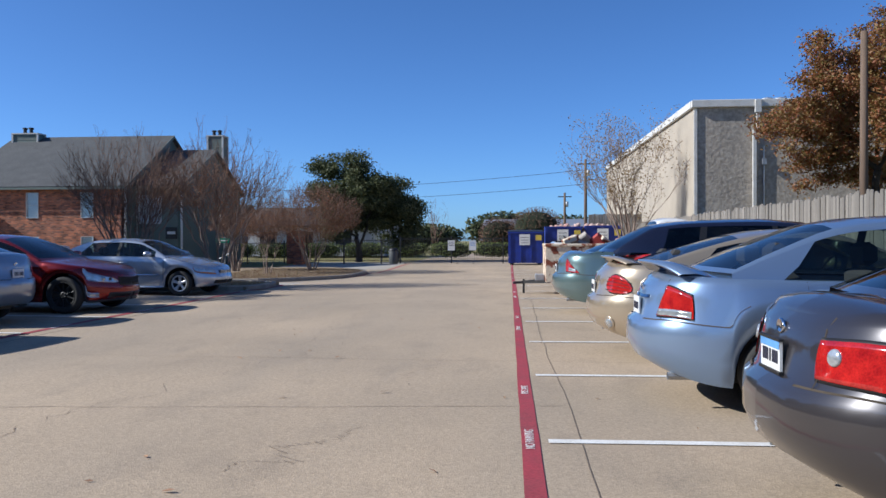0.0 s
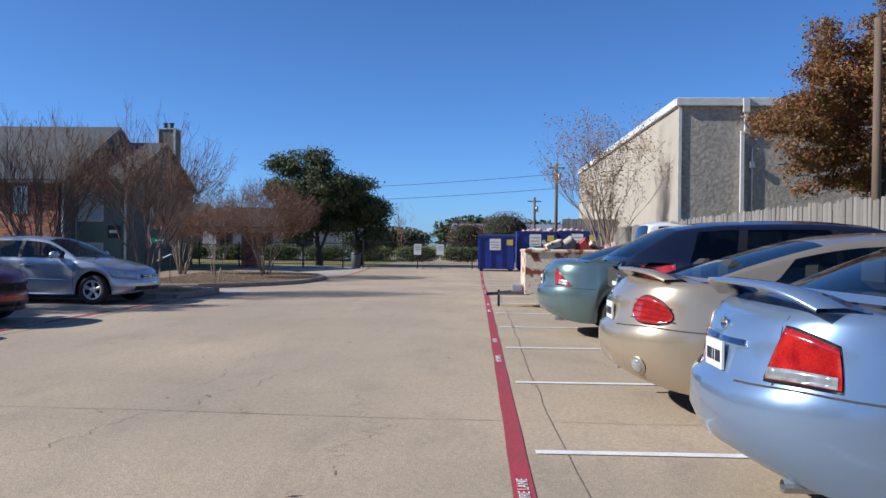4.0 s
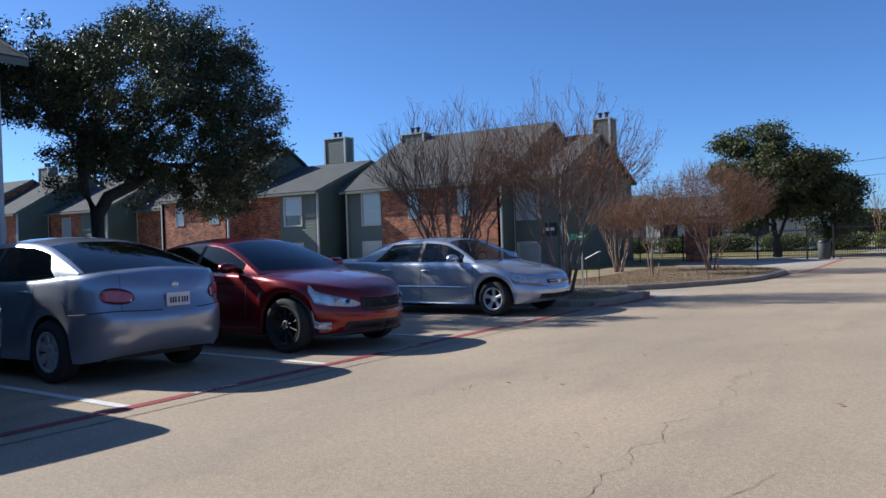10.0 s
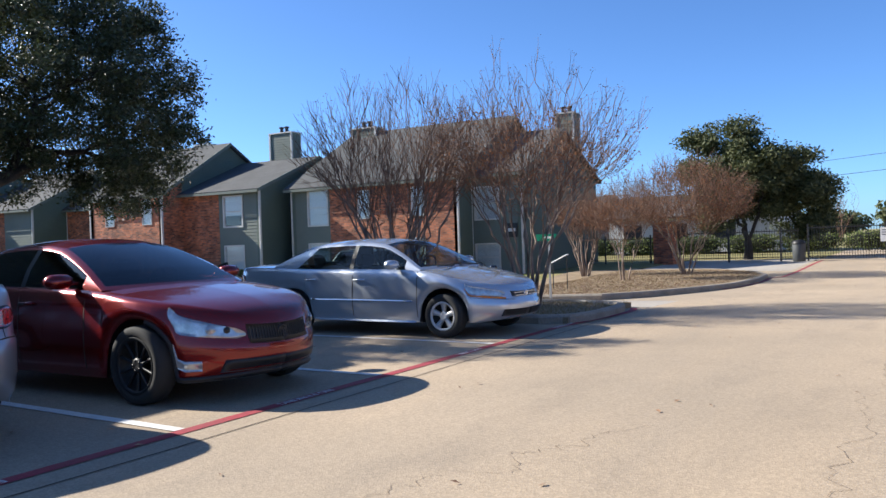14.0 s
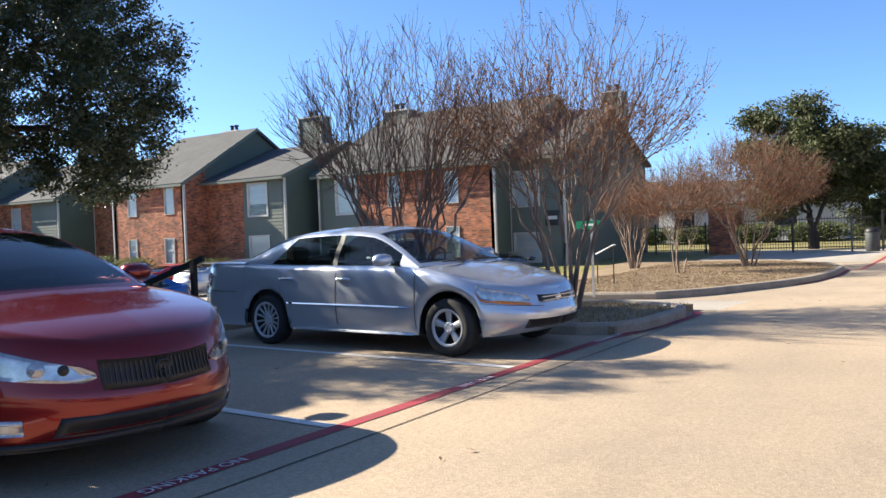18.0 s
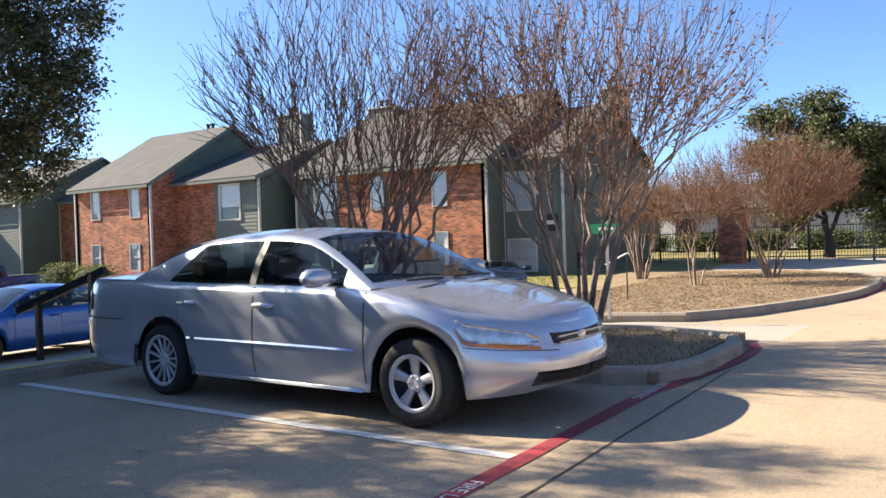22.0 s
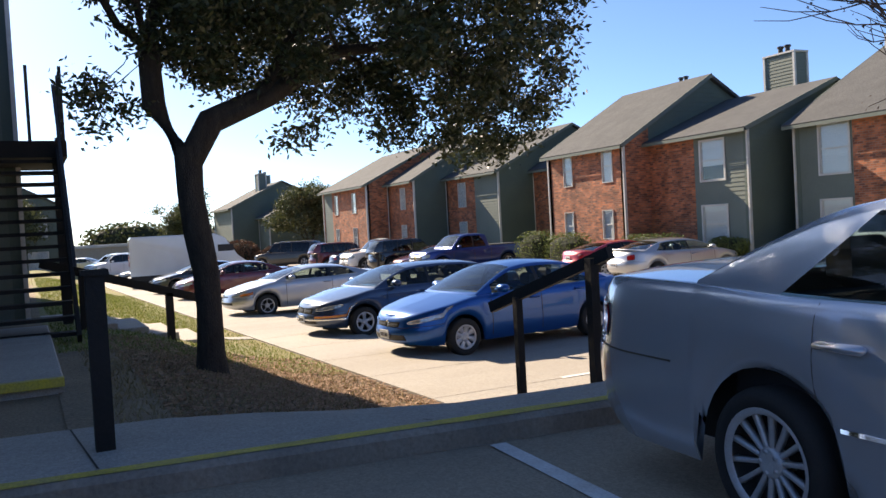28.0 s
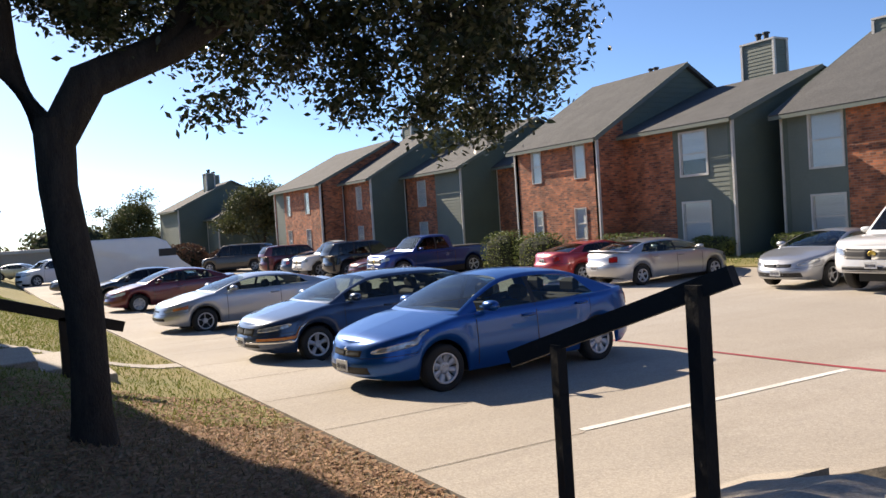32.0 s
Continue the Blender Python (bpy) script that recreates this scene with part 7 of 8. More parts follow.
basic_sedan("dark blue sports car on the lower lot by the building", P_NAVY, -16.9, 28.4, -60, 4.5, 1.8, 1.3, LOT, "five", glass=DARKGLASS, two_door=True)
basic_sedan("white sedan in the far row", P_WHITE, -88, 22, 60, group="far row of cars", near=False)
basic_sedan("dark red sedan in the far row", P_MAROON, -88.5, 17.5, 60, group="far row of cars", near=False)
basic_sedan("silver sedan in the far row", P_SILVER, -89, 13.5, 60, group="far row of cars", near=False)
pickup("black pickup truck with chrome grille in the shade", P_BLACK, -10.0, 1.7, -3, 5.4, 1.95, 1.85, "cars by the shaded block")
pickup("white pickup truck backed to the fence", P_WHITE, 0.9 + 2.8, 15.4, 0, 5.6, 1.95, 1.88, "cars beside the fence", cabx=(1.4, 2.9))


def van(m):
    v = empty("delivery_van", m, "white high-roof delivery van with a black lower edge", "van", LOT)
    L, W, H = 5.9, 2.05, 2.6
    prof = [(-L / 2, 0.45), (-L / 2, H - 0.12), (-L / 2 + 0.12, H), (1.2, H), (1.75, H - 0.25), (2.35, 1.45), (2.75, 1.15), (L / 2, 0.95), (L / 2, 0.45)]
    vs, n = [], len(prof)
    for y, k in ((-W / 2, 0.0), (-W / 2 + 0.06, 0.05), (W / 2 - 0.06, 0.05), (W / 2, 0.0)):
        for x, z in prof:
            vs.append((x, y * (1 - 0.10 * max(0, z - 1.2) / 1.4), z + (k if z > 2.3 else 0)))
    fs = [tuple(range(n)), tuple(range(3 * n, 4 * n))[::-1]]
    for s in range(3):
        for i in range(n):
            j = (i + 1) % n
            fs.append((s * n + i, s * n + j, (s + 1) * n + j, (s + 1) * n + i))
    part("body", vs, fs, P_WHITE, v)
    for sy in (-1, 1):
        part("lower_trim", *boxgeo(-L / 2 + 0.02, L / 2 - 0.02, min(sy * W / 2, sy * (W / 2 + 0.015)), max(sy * W / 2, sy * (W / 2 + 0.015)), 0.42, 0.68), BLACK, v)
        part("tail_light", *boxgeo(-L / 2 - 0.012, -L / 2 + 0.06, sy * (W / 2 - 0.16) - 0.07, sy * (W / 2 - 0.16) + 0.07, 1.15, 1.75), TAILRED, v)
        part("side_window", *boxgeo(1.35, 2.15, min(sy * W / 2 * 0.945, sy * (W / 2 * 0.945 + 0.02)), max(sy * W / 2 * 0.945, sy * (W / 2 * 0.945 + 0.02)), 1.5, 2.05), BLACK, v)
        for x in (-1.9, 1.85):
            ty, ba, sp = wheel_mesh("five", 0.35, 0.22)
            w = new("wheel", ba)
            w.parent = v
            w.matrix_basis = pose(x, sy * (W / 2 - 0.1), 0.35, 0, 0, 0 if sy > 0 else 180)
            for nm, me in (("tyre", ty), ("rim", sp)):
                o = new(nm, me)
                o.parent = w
    part("rear_bumper", *boxgeo(-L / 2 - 0.1, -L / 2 + 0.05, -W / 2 + 0.05, W / 2 - 0.05, 0.4, 0.62, 0.03), BLACK, v)
    part("rear_doors_gap", *boxgeo(-L / 2 - 0.004, -L / 2 + 0.01, -0.012, 0.012, 0.6, 2.45), BLACK, v)
    part("windshield", *slab_between((1.76, -0.84, H - 0.26), (1.76, 0.84, H - 0.26), (2.34, 0.9, 1.47), (2.34, -0.9, 1.47), 0.02), BLACK, v)
    part("underbody", *boxgeo(-L / 2 + 0.2, L / 2 - 0.2, -W / 2 + 0.25, W / 2 - 0.25, 0.22, 0.5), BLACK, v)
    return v


van(pose(-53.2, 16.4, ground_z(-53.2, 16.4), 0, 0, 86))

# ---- fence, gate, bins ----
FENCE = empty("board_fence", pose(0, 0, 0), "weathered grey close-board wooden fence behind the cars", "fence")
FX = 6.35
pk = []
rnd = random.Random(8)
for k in range(4):
    w, h = 0.136, 2.10 + 0.02 * k
    v, f = boxgeo(-0.009, 0.009, -w / 2, w / 2, 0.0, h)
    v = [(x, y * (0.72 if z > 1 else 1), z) for x, y, z in v]
    v[4:] = [(x, y, z) for x, y, z in v[4:]]
    lo, hi = boxgeo(-0.009, 0.009, -w / 2, w / 2, -0.28, h - 0.04), None
    vv = lo[0] + [(-0.009, -w / 2 + 0.03, h), (0.009, -w / 2 + 0.03, h), (0.009, w / 2 - 0.03, h), (-0.009, w / 2 - 0.03, h)]
    ff = [lo[1][0]] + lo[1][2:] + [(8, 9, 10, 11), (4, 5, 9, 8), (5, 6, 10, 9), (6, 7, 11, 10), (7, 4, 8, 11)]
    me = bpy.data.meshes.new("board")
    me.from_pydata(vv, [], ff)
    me.materials.append(FENCEWOOD)
    pk.append(me)
n = 0
y = 3.0
while y < 36.0:
    b = new("board", pk[rnd.randrange(4)])
    b.parent = FENCE
    b.matrix_basis = pose(FX + rnd.uniform(-0.006, 0.006), y, 0.02 + rnd.uniform(-0.03, 0.02), 0, rnd.uniform(-0.5, 0.5), rnd.uniform(-2, 2)) @ pose(0, 0, 0, rnd.uniform(-0.6, 0.6), 0, 0)
    y += 0.142
rest = []
y = 2.9
while y > -30:
    rest.append(boxgeo(FX - 0.009, FX + 0.009, y - 0.066, y + 0.066, 0, 2.1 + rnd.uniform(-0.03, 0.02)))
    y -= 0.142
tagged(part("boards_beyond", *join(*rest), FENCEWOOD, FENCE), kind="stuff")
for z in (0.35, 1.05, 1.8):
    part("rail", *boxgeo(FX + 0.02, FX + 0.06, -30, 36, z - 0.045, z + 0.045), FENCEWOOD, FENCE)
for k in range(28):
    part("post", *boxgeo(FX + 0.065, FX + 0.155, -29.6 + 2.4 * k, -29.5 + 2.4 * k, 0, 2.0), FENCEWOOD, FENCE)
FENCE2 = empty("board_fence", pose(0, 0, 0), "taller grey board fence behind the bins", "fence")
x = 4.7
while x < 7.9:
    part("board", *boxgeo(x - 0.07, x + 0.07, 43.8, 43.82, -0.2, 2.85 + rnd.uniform(-0.04, 0.03)), FENCEWOOD, FENCE2)
    x += 0.15
part("rail", *boxgeo(4.6, 7.9, 43.83, 43.87, 1.9, 2.0), FENCEWOOD, FENCE2)

IRON = mat("black_iron_paint", (0.014, 0.014, 0.015), 0.5, (0.03, 0.028, 0.026), scale=5, fine=60)


def iron_fence(x0, x1, y, name, label, h=1.55, step=0.11, posts=2.3):
    g = empty(name, pose(0, 0, -0.14), label, "fence")
    for z in (0.18, h - 0.12):
        part("rail", *boxgeo(x0, x1, y - 0.018, y + 0.018, z, z + 0.04), IRON, g)
    me = bpy.data.meshes.new("bar")
    v, f = boxgeo(-0.009, 0.009, -0.009, 0.009, 0.08, h)
    me.from_pydata(v, [], f)
    me.materials.append(IRON)
    for k in range(int((x1 - x0) / step)):
        o = new("bar", me)
        o.parent = g
        o.matrix_basis = pose(x0 + step * (k + 0.5), y, 0)
    x = x0
    while x <= x1 + 0.01:
        part("post", *boxgeo(x - 0.035, x + 0.035, y - 0.035, y + 0.035, 0, h + 0.08), IRON, g)
        x += posts
    return g


iron_fence(-32.3, -13.2, 42.0, "iron_fence", "black iron fence along the lawn", 1.35)
iron_fence(-12.6, -7.2, 42.4, "iron_fence", "black iron fence beside the gate", 1.5)
GATE = iron_fence(-6.9, -0.3, 42.9, "sliding_gate", "black iron sliding gate across the drive", 1.6, 0.11, 3.15)
for x, w, h in ((-3.75, 0.42, 0.62), (-2.45, 0.42, 0.6)):
    p = part("notice", *boxgeo(x - w / 2, x + w / 2, 42.84, 42.86, 1.0 - h / 2 + 0.1, 1.0 + h / 2 + 0.1), PLATE, GATE, "small white notice with unreadable bars")
    part("notice_marks", *join(*[boxgeo(x - w * 0.35, x + w * 0.35, 42.834, 42.839, 1.28 - 0.1 * k, 1.31 - 0.1 * k) for k in range(3)]), INK if x < -3 else MATS["plate_blue"], p)
for x in (-6.6, -3.4, -2.4):
    part("roller", *moved(lathe([(0.0, -0.04), (0.09, -0.04), (0.09, 0.04), (0.0, 0.04)], 12), Matrix.Translation((x, 42.9, -0.05))), BLACK, GATE)
PILLAR = empty("brick_pillar", pose(-13.0, 41.3, -0.15), "dark red brick gate pillar with a cap", "pillar")
part("shaft", *boxgeo(-0.45, 0.45, -0.45, 0.45, 0, 1.95), BRICK, PILLAR)
part("cap", *boxgeo(-0.5, 0.5, -0.5, 0.5, 1.95, 2.03, 0.02), BRICK, PILLAR)

BIN = empty("litter_bin", pose(-7.19, 42.0, -0.14), "dark grey round-topped litter bin by the gate", "bin")
part("body", *lathe([(0.0, 0.0), (0.24, 0.0), (0.27, 0.05), (0.29, 0.75), (0.27, 0.8)], 18, "z"), mat("grey_plastic", (0.07, 0.075, 0.075), 0.6), BIN, smooth=True)
part("lid", *lathe([(0.3, 0.78), (0.3, 0.84), (0.22, 0.95), (0.0, 0.99)], 18, "z"), BLACK, BIN, smooth=True)

BINBLUE = mat("blue_skip_paint", (0.012, 0.034, 0.27), 0.5, (0.008, 0.02, 0.15), scale=2, fine=40, finecol=0.2)


def dumpster(x, y, w, d, h, label, lid=True):
    t = empty("dumpster", pose(x, y, ground_z(x, y)), label, "dumpster", "blue dumpsters")
    part("shell", *join(boxgeo(0, w, 0, 0.04, 0.12, h), boxgeo(0, w, d - 0.04, d, 0.12, h), boxgeo(0, 0.04, 0.04, d - 0.04, 0.12, h), boxgeo(w - 0.04, w, 0.04, d - 0.04, 0.12, h), boxgeo(0.04, w - 0.04, 0.04, d - 0.04, 0.12, 0.16)), BINBLUE, t)
    for k in range(4):
        xx = 0.06 + k * (w - 0.2) / 3
        part("rib", *boxgeo(xx, xx + 0.08, -0.05, 0.0, 0.14, h - 0.05), BINBLUE, t)
    part("rim", *boxgeo(-0.03, w + 0.03, -0.06, 0.0, h - 0.09, h), BINBLUE, t)
    for k in range(2):
        part("skid", *boxgeo(0.1 + k * (w - 0.4), 0.3 + k * (w - 0.4), 0.02, d - 0.02, 0, 0.12), BLACK, t)
    if lid:
        part("lid", *slab_between((0, 0, h + 0.02), (w, 0, h + 0.02), (w, d, h + 0.12), (0, d, h + 0.12), 0.04), BLACK, t, "black plastic lid")
    s = part("sticker", *boxgeo(w * 0.32, w * 0.62, -0.066, -0.061, h * 0.60, h * 0.92), PLATE, t, "white notice with unreadable bars")
    part("notice_marks", *join(*[boxgeo(w * 0.36, w * 0.58, -0.070, -0.067, h * (0.66 + 0.08 * k), h * (0.675 + 0.08 * k)) for k in range(3)]), INK, s)
    part("warning_sticker", *boxgeo(w * 0.78, w * 0.95, -0.066, -0.061, h * 0.74, h * 0.9), MATS["yellow_line_paint"], t, "yellow warning sticker")
    return t


dumpster(-0.28, 39.8, 1.98, 1.8, 1.90, "dark blue steel dumpster with white notice")
dumpster(1.9, 41.5, 2.15, 1.8, 2.2, "dark blue steel dumpster with open lid", False)
dumpster(4.25, 41.7, 2.15, 1.8, 2.25, "dark blue dumpster piled with rubbish", False)
PALE = mat("rubbish_pale", (0.6, 0.52, 0.45), 0.8, (0.35, 0.12, 0.1), scale=6, fine=20)
for k in range(12):
    b = empty("rubbish_bag", pose(2.3 + 0.3 * k, 42.3 + rnd.uniform(-0.3, 0.4), 1.9 + rnd.uniform(0, 0.2), rnd.uniform(0, 90), rnd.uniform(0, 90), rnd.uniform(0, 180)), "crumpled discarded bag or box in the dumpster", "rubbish", "rubbish in the dumpsters")
    v, f = lathe([(0.0, -0.2), (0.13, -0.16), (0.2, -0.02), (0.17, 0.1), (0.06, 0.18), (0.09, 0.24), (0.0, 0.22)], 9, "z")
    part("bag", [(p[0] * rnd.uniform(0.7, 1.2), p[1] * rnd.uniform(0.7, 1.2), p[2]) for p in v], f, PALE, b, smooth=True)

# rusty box trailer
RUST = mat("rusty_cream_paint", (0.62, 0.53, 0.40), 0.75, (0.20, 0.055, 0.025), scale=4.5, fine=22, bump=0.2, mix=0.24, finecol=0.2)
for nd in RUST.node_tree.nodes:
    if nd.type == "MAP_RANGE" and abs(nd.inputs["From Max"].default_value - 0.72) < 0.001:
        nd.inputs["From Min"].default_value, nd.inputs["From Max"].default_value = 0.50, 0.57
TR = empty("box_trailer", pose(0.62, 12.2, 0), "rust-stained cream utility trailer full of junk", "trailer")
part("box", *join(boxgeo(0, 3.2, -0.85, -0.80, 0.30, 1.12), boxgeo(0, 3.2, 0.80, 0.85, 0.30, 1.12), boxgeo(0, 0.05, -0.8, 0.8, 0.30, 1.12), boxgeo(3.15, 3.2, -0.8, 0.8, 0.30, 1.12), boxgeo(0.05, 3.15, -0.8, 0.8, 0.30, 0.35)), RUST, TR, "rust-streaked cream panels")
for k, g in enumerate((boxgeo(-0.02, 3.22, -0.89, -0.78, 1.12, 1.19, 0.02), boxgeo(-0.02, 3.22, 0.78, 0.89, 1.12, 1.19, 0.02), boxgeo(-0.02, 0.09, -0.78, 0.78, 1.12, 1.19, 0.02))):
    part("rim", *g, RUST, TR)
for sy in (-1, 1):
    part("drawbar", *beam((0.1, 0.45 * sy, 0.30), (-0.5, 0, 0.27), 0.06, 0.07), BLACK, TR)
part("coupler", *join(beam((-0.4, 0, 0.27), (-0.75, 0, 0.25), 0.05, 0.06), boxgeo(-0.52, -0.47, -0.03, 0.03, 0.0, 0.34)), BLACK, TR)
part("tool_box", *boxgeo(-0.22, -0.02, -0.25, 0.25, 0.28, 0.46, 0.01), STEEL, TR)
for sy in (-1, 1):
    ty, ba, sp = wheel_mesh("five", 0.31, 0.2)
    w = new("wheel", ba)
    w.parent = TR
    w.matrix_basis = pose(1.8, sy * 0.98, 0.31, 0, 0, 0 if sy > 0 else 180)
    o = new("tyre", ty)
    o.parent = w
for k in range(14):
    b = empty("junk_item", pose(0.9 + rnd.uniform(0.2, 2.6), 12.2 + rnd.uniform(-0.6, 0.6), 1.12 + rnd.uniform(0, 0.16), rnd.uniform(0, 360), rnd.uniform(0, 60), rnd.uniform(0, 360)), "piece of mixed junk heaped in the trailer", "junk", "junk in the trailer")
    s = rnd.uniform(0.1, 0.22)
    part("piece", *boxgeo(-s, s, -s * 0.7, s * 0.7, -s * 0.4, s * 0.4, s * 0.15), (PALE, RUST, mat("junk_red", (0.4, 0.05, 0.04), 0.7), BLACK, CONC_PALE)[k % 5], b)

# ---- rails, steps and the outside stair ----
RA = empty("handrail", pose(0, 0, 0), "black-stained timber handrail at the head of the steps", "handrail")
part("post", *boxgeo(-13.395, -13.32, 12.465, 12.54, -0.15, 0.96), DARKWOOD, RA)
part("post", *boxgeo(-14.19, -14.13, 12.30, 12.36, -0.6, 0.64), DARKWOOD, RA)
part("rail", *beam((-13.2, 12.56, 1.0), (-14.5, 12.28, 0.54), 0.065, 0.09), DARKWOOD, RA)
RB = empty("handrail", pose(0, 0, 0), "dark timber handrail beside concrete steps", "handrail")
part("post", *boxgeo(-21.78, -21.67, 10.62, 10.73, -0.7, 0.46), DARKWOOD, RB)
part("post", *boxgeo(-21.78, -21.67, 9.4, 9.51, -0.1, 0.86), DARKWOOD, RB)
part("rail", *beam((-21.72, 8.9, 1.04), (-21.72, 11.35, 0.27), 0.10, 0.13), DARKWOOD, RB)
RC = empty("handrail", pose(0, 0, 0), "dark timber rail post beside the footpath", "handrail")
part("post", *boxgeo(-13.30, -13.20, 9.0, 9.10, 0.0, 1.1), DARKWOOD, RC)
part("cap", *boxgeo(-13.32, -13.18, 8.98, 9.12, 1.1, 1.13), DARKWOOD, RC)
STEPS = empty("garden_steps", pose(0, 0, 0), "pale concrete steps down to the footpath", "steps")
for k in range(4):
    part("step_slab", *boxgeo(-23.9, -22.0, 9.5 + 0.45 * k, 9.93 + 0.45 * k, ground_z(-22.9, 9.7 + 0.45 * k) - 0.3, ground_z(-22.9, 9.7 + 0.45 * k) + 0.09, 0.015), CONC_PALE, STEPS)
STOOP = empty("stoop", pose(0, 0, 0), "concrete stoop with a yellow-painted edge", "step")
part("slab", *boxgeo(-21.5, -16.05, 7.0, 8.95, -0.1, 0.16, 0.015), CONC_PALE, STOOP)
part("painted_edge", *boxgeo(-16.07, -15.98, 7.0, 8.95, 0.09, 0.165), YELLOW_LINE, STOOP)

ST = empty("outside_stair", pose(0, 0, 0), "dark steel outside stair with open treads and a landing", "stair")
for k in range(15):
    x, z = -20.0 - 0.2 * k, 0.16 + 0.19 * k
    part("tread", *boxgeo(x - 0.28, x, 8.35, 9.25, z - 0.05, z), DARKWOOD, ST)
for yy in (8.32, 9.28):
    part("stringer", *beam((-19.85, yy, 0.05), (-23.0, yy, 2.92), 0.05, 0.24), DARKWOOD, ST)
    part("stair_rail", *beam((-19.85, yy, 0.98), (-23.0, yy, 3.85), 0.04, 0.05), IRON, ST)
part("landing", *boxgeo(-25.2, -22.75, 6.9, 9.42, 2.68, 2.94), DARKWOOD, ST)
for xx, yy in ((-22.8, 9.38), (-23.6, 9.38), (-24.4, 9.38), (-22.8, 8.9)):
    part("rail_post", *boxgeo(xx - 0.025, xx + 0.025, yy - 0.025, yy + 0.025, 2.94, 4.12), IRON, ST)
for z in (3.1, 4.05):
    part("landing_rail", *beam((-22.8, 9.38, z), (-25.2, 9.38, z), 0.04, 0.04), IRON, ST)
for k in range(14):
    part("baluster", *boxgeo(-22.9 - 0.16 * k, -22.885 - 0.16 * k, 9.37, 9.385, 3.1, 4.05), IRON, ST)
part("landing_post", *boxgeo(-22.95, -22.8, 9.2, 9.35, 0.0, 2.68), DARKWOOD, ST)

NP = empty("number_plaque", pose(-17.72, 34.15, 1.7), "dark green plaque with unreadable pale marks", "sign")
part("panel", *boxgeo(-0.3, 0.3, -0.02, 0.03, -0.3, 0.3), IRON, NP)
part("plaque_mark", *boxgeo(-0.22, 0.22, -0.026, -0.021, -0.06, 0.08), PLATE, NP)
HY = empty("fire_hydrant", pose(-10.1, 16.55, ground_z(-10.1, 16.55) - 0.02), "white fire hydrant on the verge", "hydrant")
part("barrel", *lathe([(0.15, 0), (0.15, 0.04), (0.1, 0.05), (0.1, 0.5), (0.14, 0.51), (0.14, 0.55), (0.11, 0.57), (0.1, 0.66), (0.05, 0.73), (0.03, 0.74), (0.03, 0.78), (0, 0.78)], 18, "z"), TRIM, HY, smooth=True)
for a in (0, 90, 180):
    part("outlet", *moved(lathe([(0.055, 0.08), (0.055, 0.17), (0.03, 0.18), (0, 0.18)], 12), Matrix.Translation((0, 0, 0.42)) @ pose(0, 0, 0, 0, 0, a)), TRIM, HY, smooth=True)
PR = empty("pipe_rail", pose(0, 0, 0), "short pale steel handrail by the island", "handrail")
part("rail", *tube([(-10.67, 21.5, 0.64), (-10.26, 21.5, 0.84), (-10.2, 21.5, 0.84)], [0.018] * 3, 8), STEEL, PR)
part("post", *boxgeo(-10.27, -10.25, 21.49, 21.51, -0.1, 0.83), IRON, PR)
part("post", *boxgeo(-10.65, -10.63, 21.49, 21.51, -0.1, 0.64), IRON, PR)
SG = empty("street_sign", pose(-9.15, 17.7, 0.02), "green street sign on a thin steel post", "sign")
part("post", *boxgeo(-0.018, 0.018, -0.018, 0.018, 0, 1.38), STEEL, SG)
part("plate", *boxgeo(-0.28, 0.18, -0.024, -0.019, 1.2, 1.34), mat("sign_green", (0.0, 0.22, 0.12), 0.45), SG, "green sign plate")
part("sign_mark", *boxgeo(-0.11, 0.11, -0.028, -0.0245, 1.25, 1.29), PLATE, SG)


# ---- poles and wires, far buildings ----
def pole(x, y, h, label, r=0.13, arm=True):
    p = empty("utility_pole", pose(x, y, 0), label, "pole")
    part("shaft", *tube([(0, 0, -0.3), (0, 0, h * 0.5), (0, 0, h)], [r, r * 0.9, r * 0.75], 10), mat("pole_wood", (0.17, 0.11, 0.07), 0.9, (0.10, 0.07, 0.05), scale=3, fine=30, stretch=(4, 4, 0.4)), p, smooth=True)
    if arm:
        part("crossarm", *boxgeo(-0.9, 0.9, -0.05, 0.05, h - 0.6, h - 0.48), DARKWOOD, p)
        part("transformer", *moved(lathe([(0.0, 0), (0.2, 0), (0.2, 0.7), (0.0, 0.75)], 12, "z"), Matrix.Translation((0.3, 0, h - 1.9))), STEEL, p, smooth=True)
    return p


pole(9.55, 16.0, 7.0, "weathered wooden utility pole behind the fence", 0.12, False)
pole(8.4, 87.6, 10.4, "tall wooden utility pole beyond the gate", 0.2)
pole(7.2, 105, 7.6, "distant wooden utility pole", 0.2)
for k, (a, b) in enumerate((((8.4, 87.6, 9.2), (-60, 120, 9.5)), ((8.4, 87.6, 7.6), (-60, 120, 7.8)), ((9.55, 16.0, 5.4), (30, 24, 5.6)), ((8.4, 87.6, 8.2), (40, 80, 9)))):
    pts = [Vector(a).lerp(Vector(b), i / 16) - Vector((0, 0, 1.1 * 4 * (i / 16) * (1 - i / 16))) for i in range(17)]
    tagged(part("power_line", *tube(pts, [0.022] * 17, 4), BLACK), "thin black power line between poles", "cable")

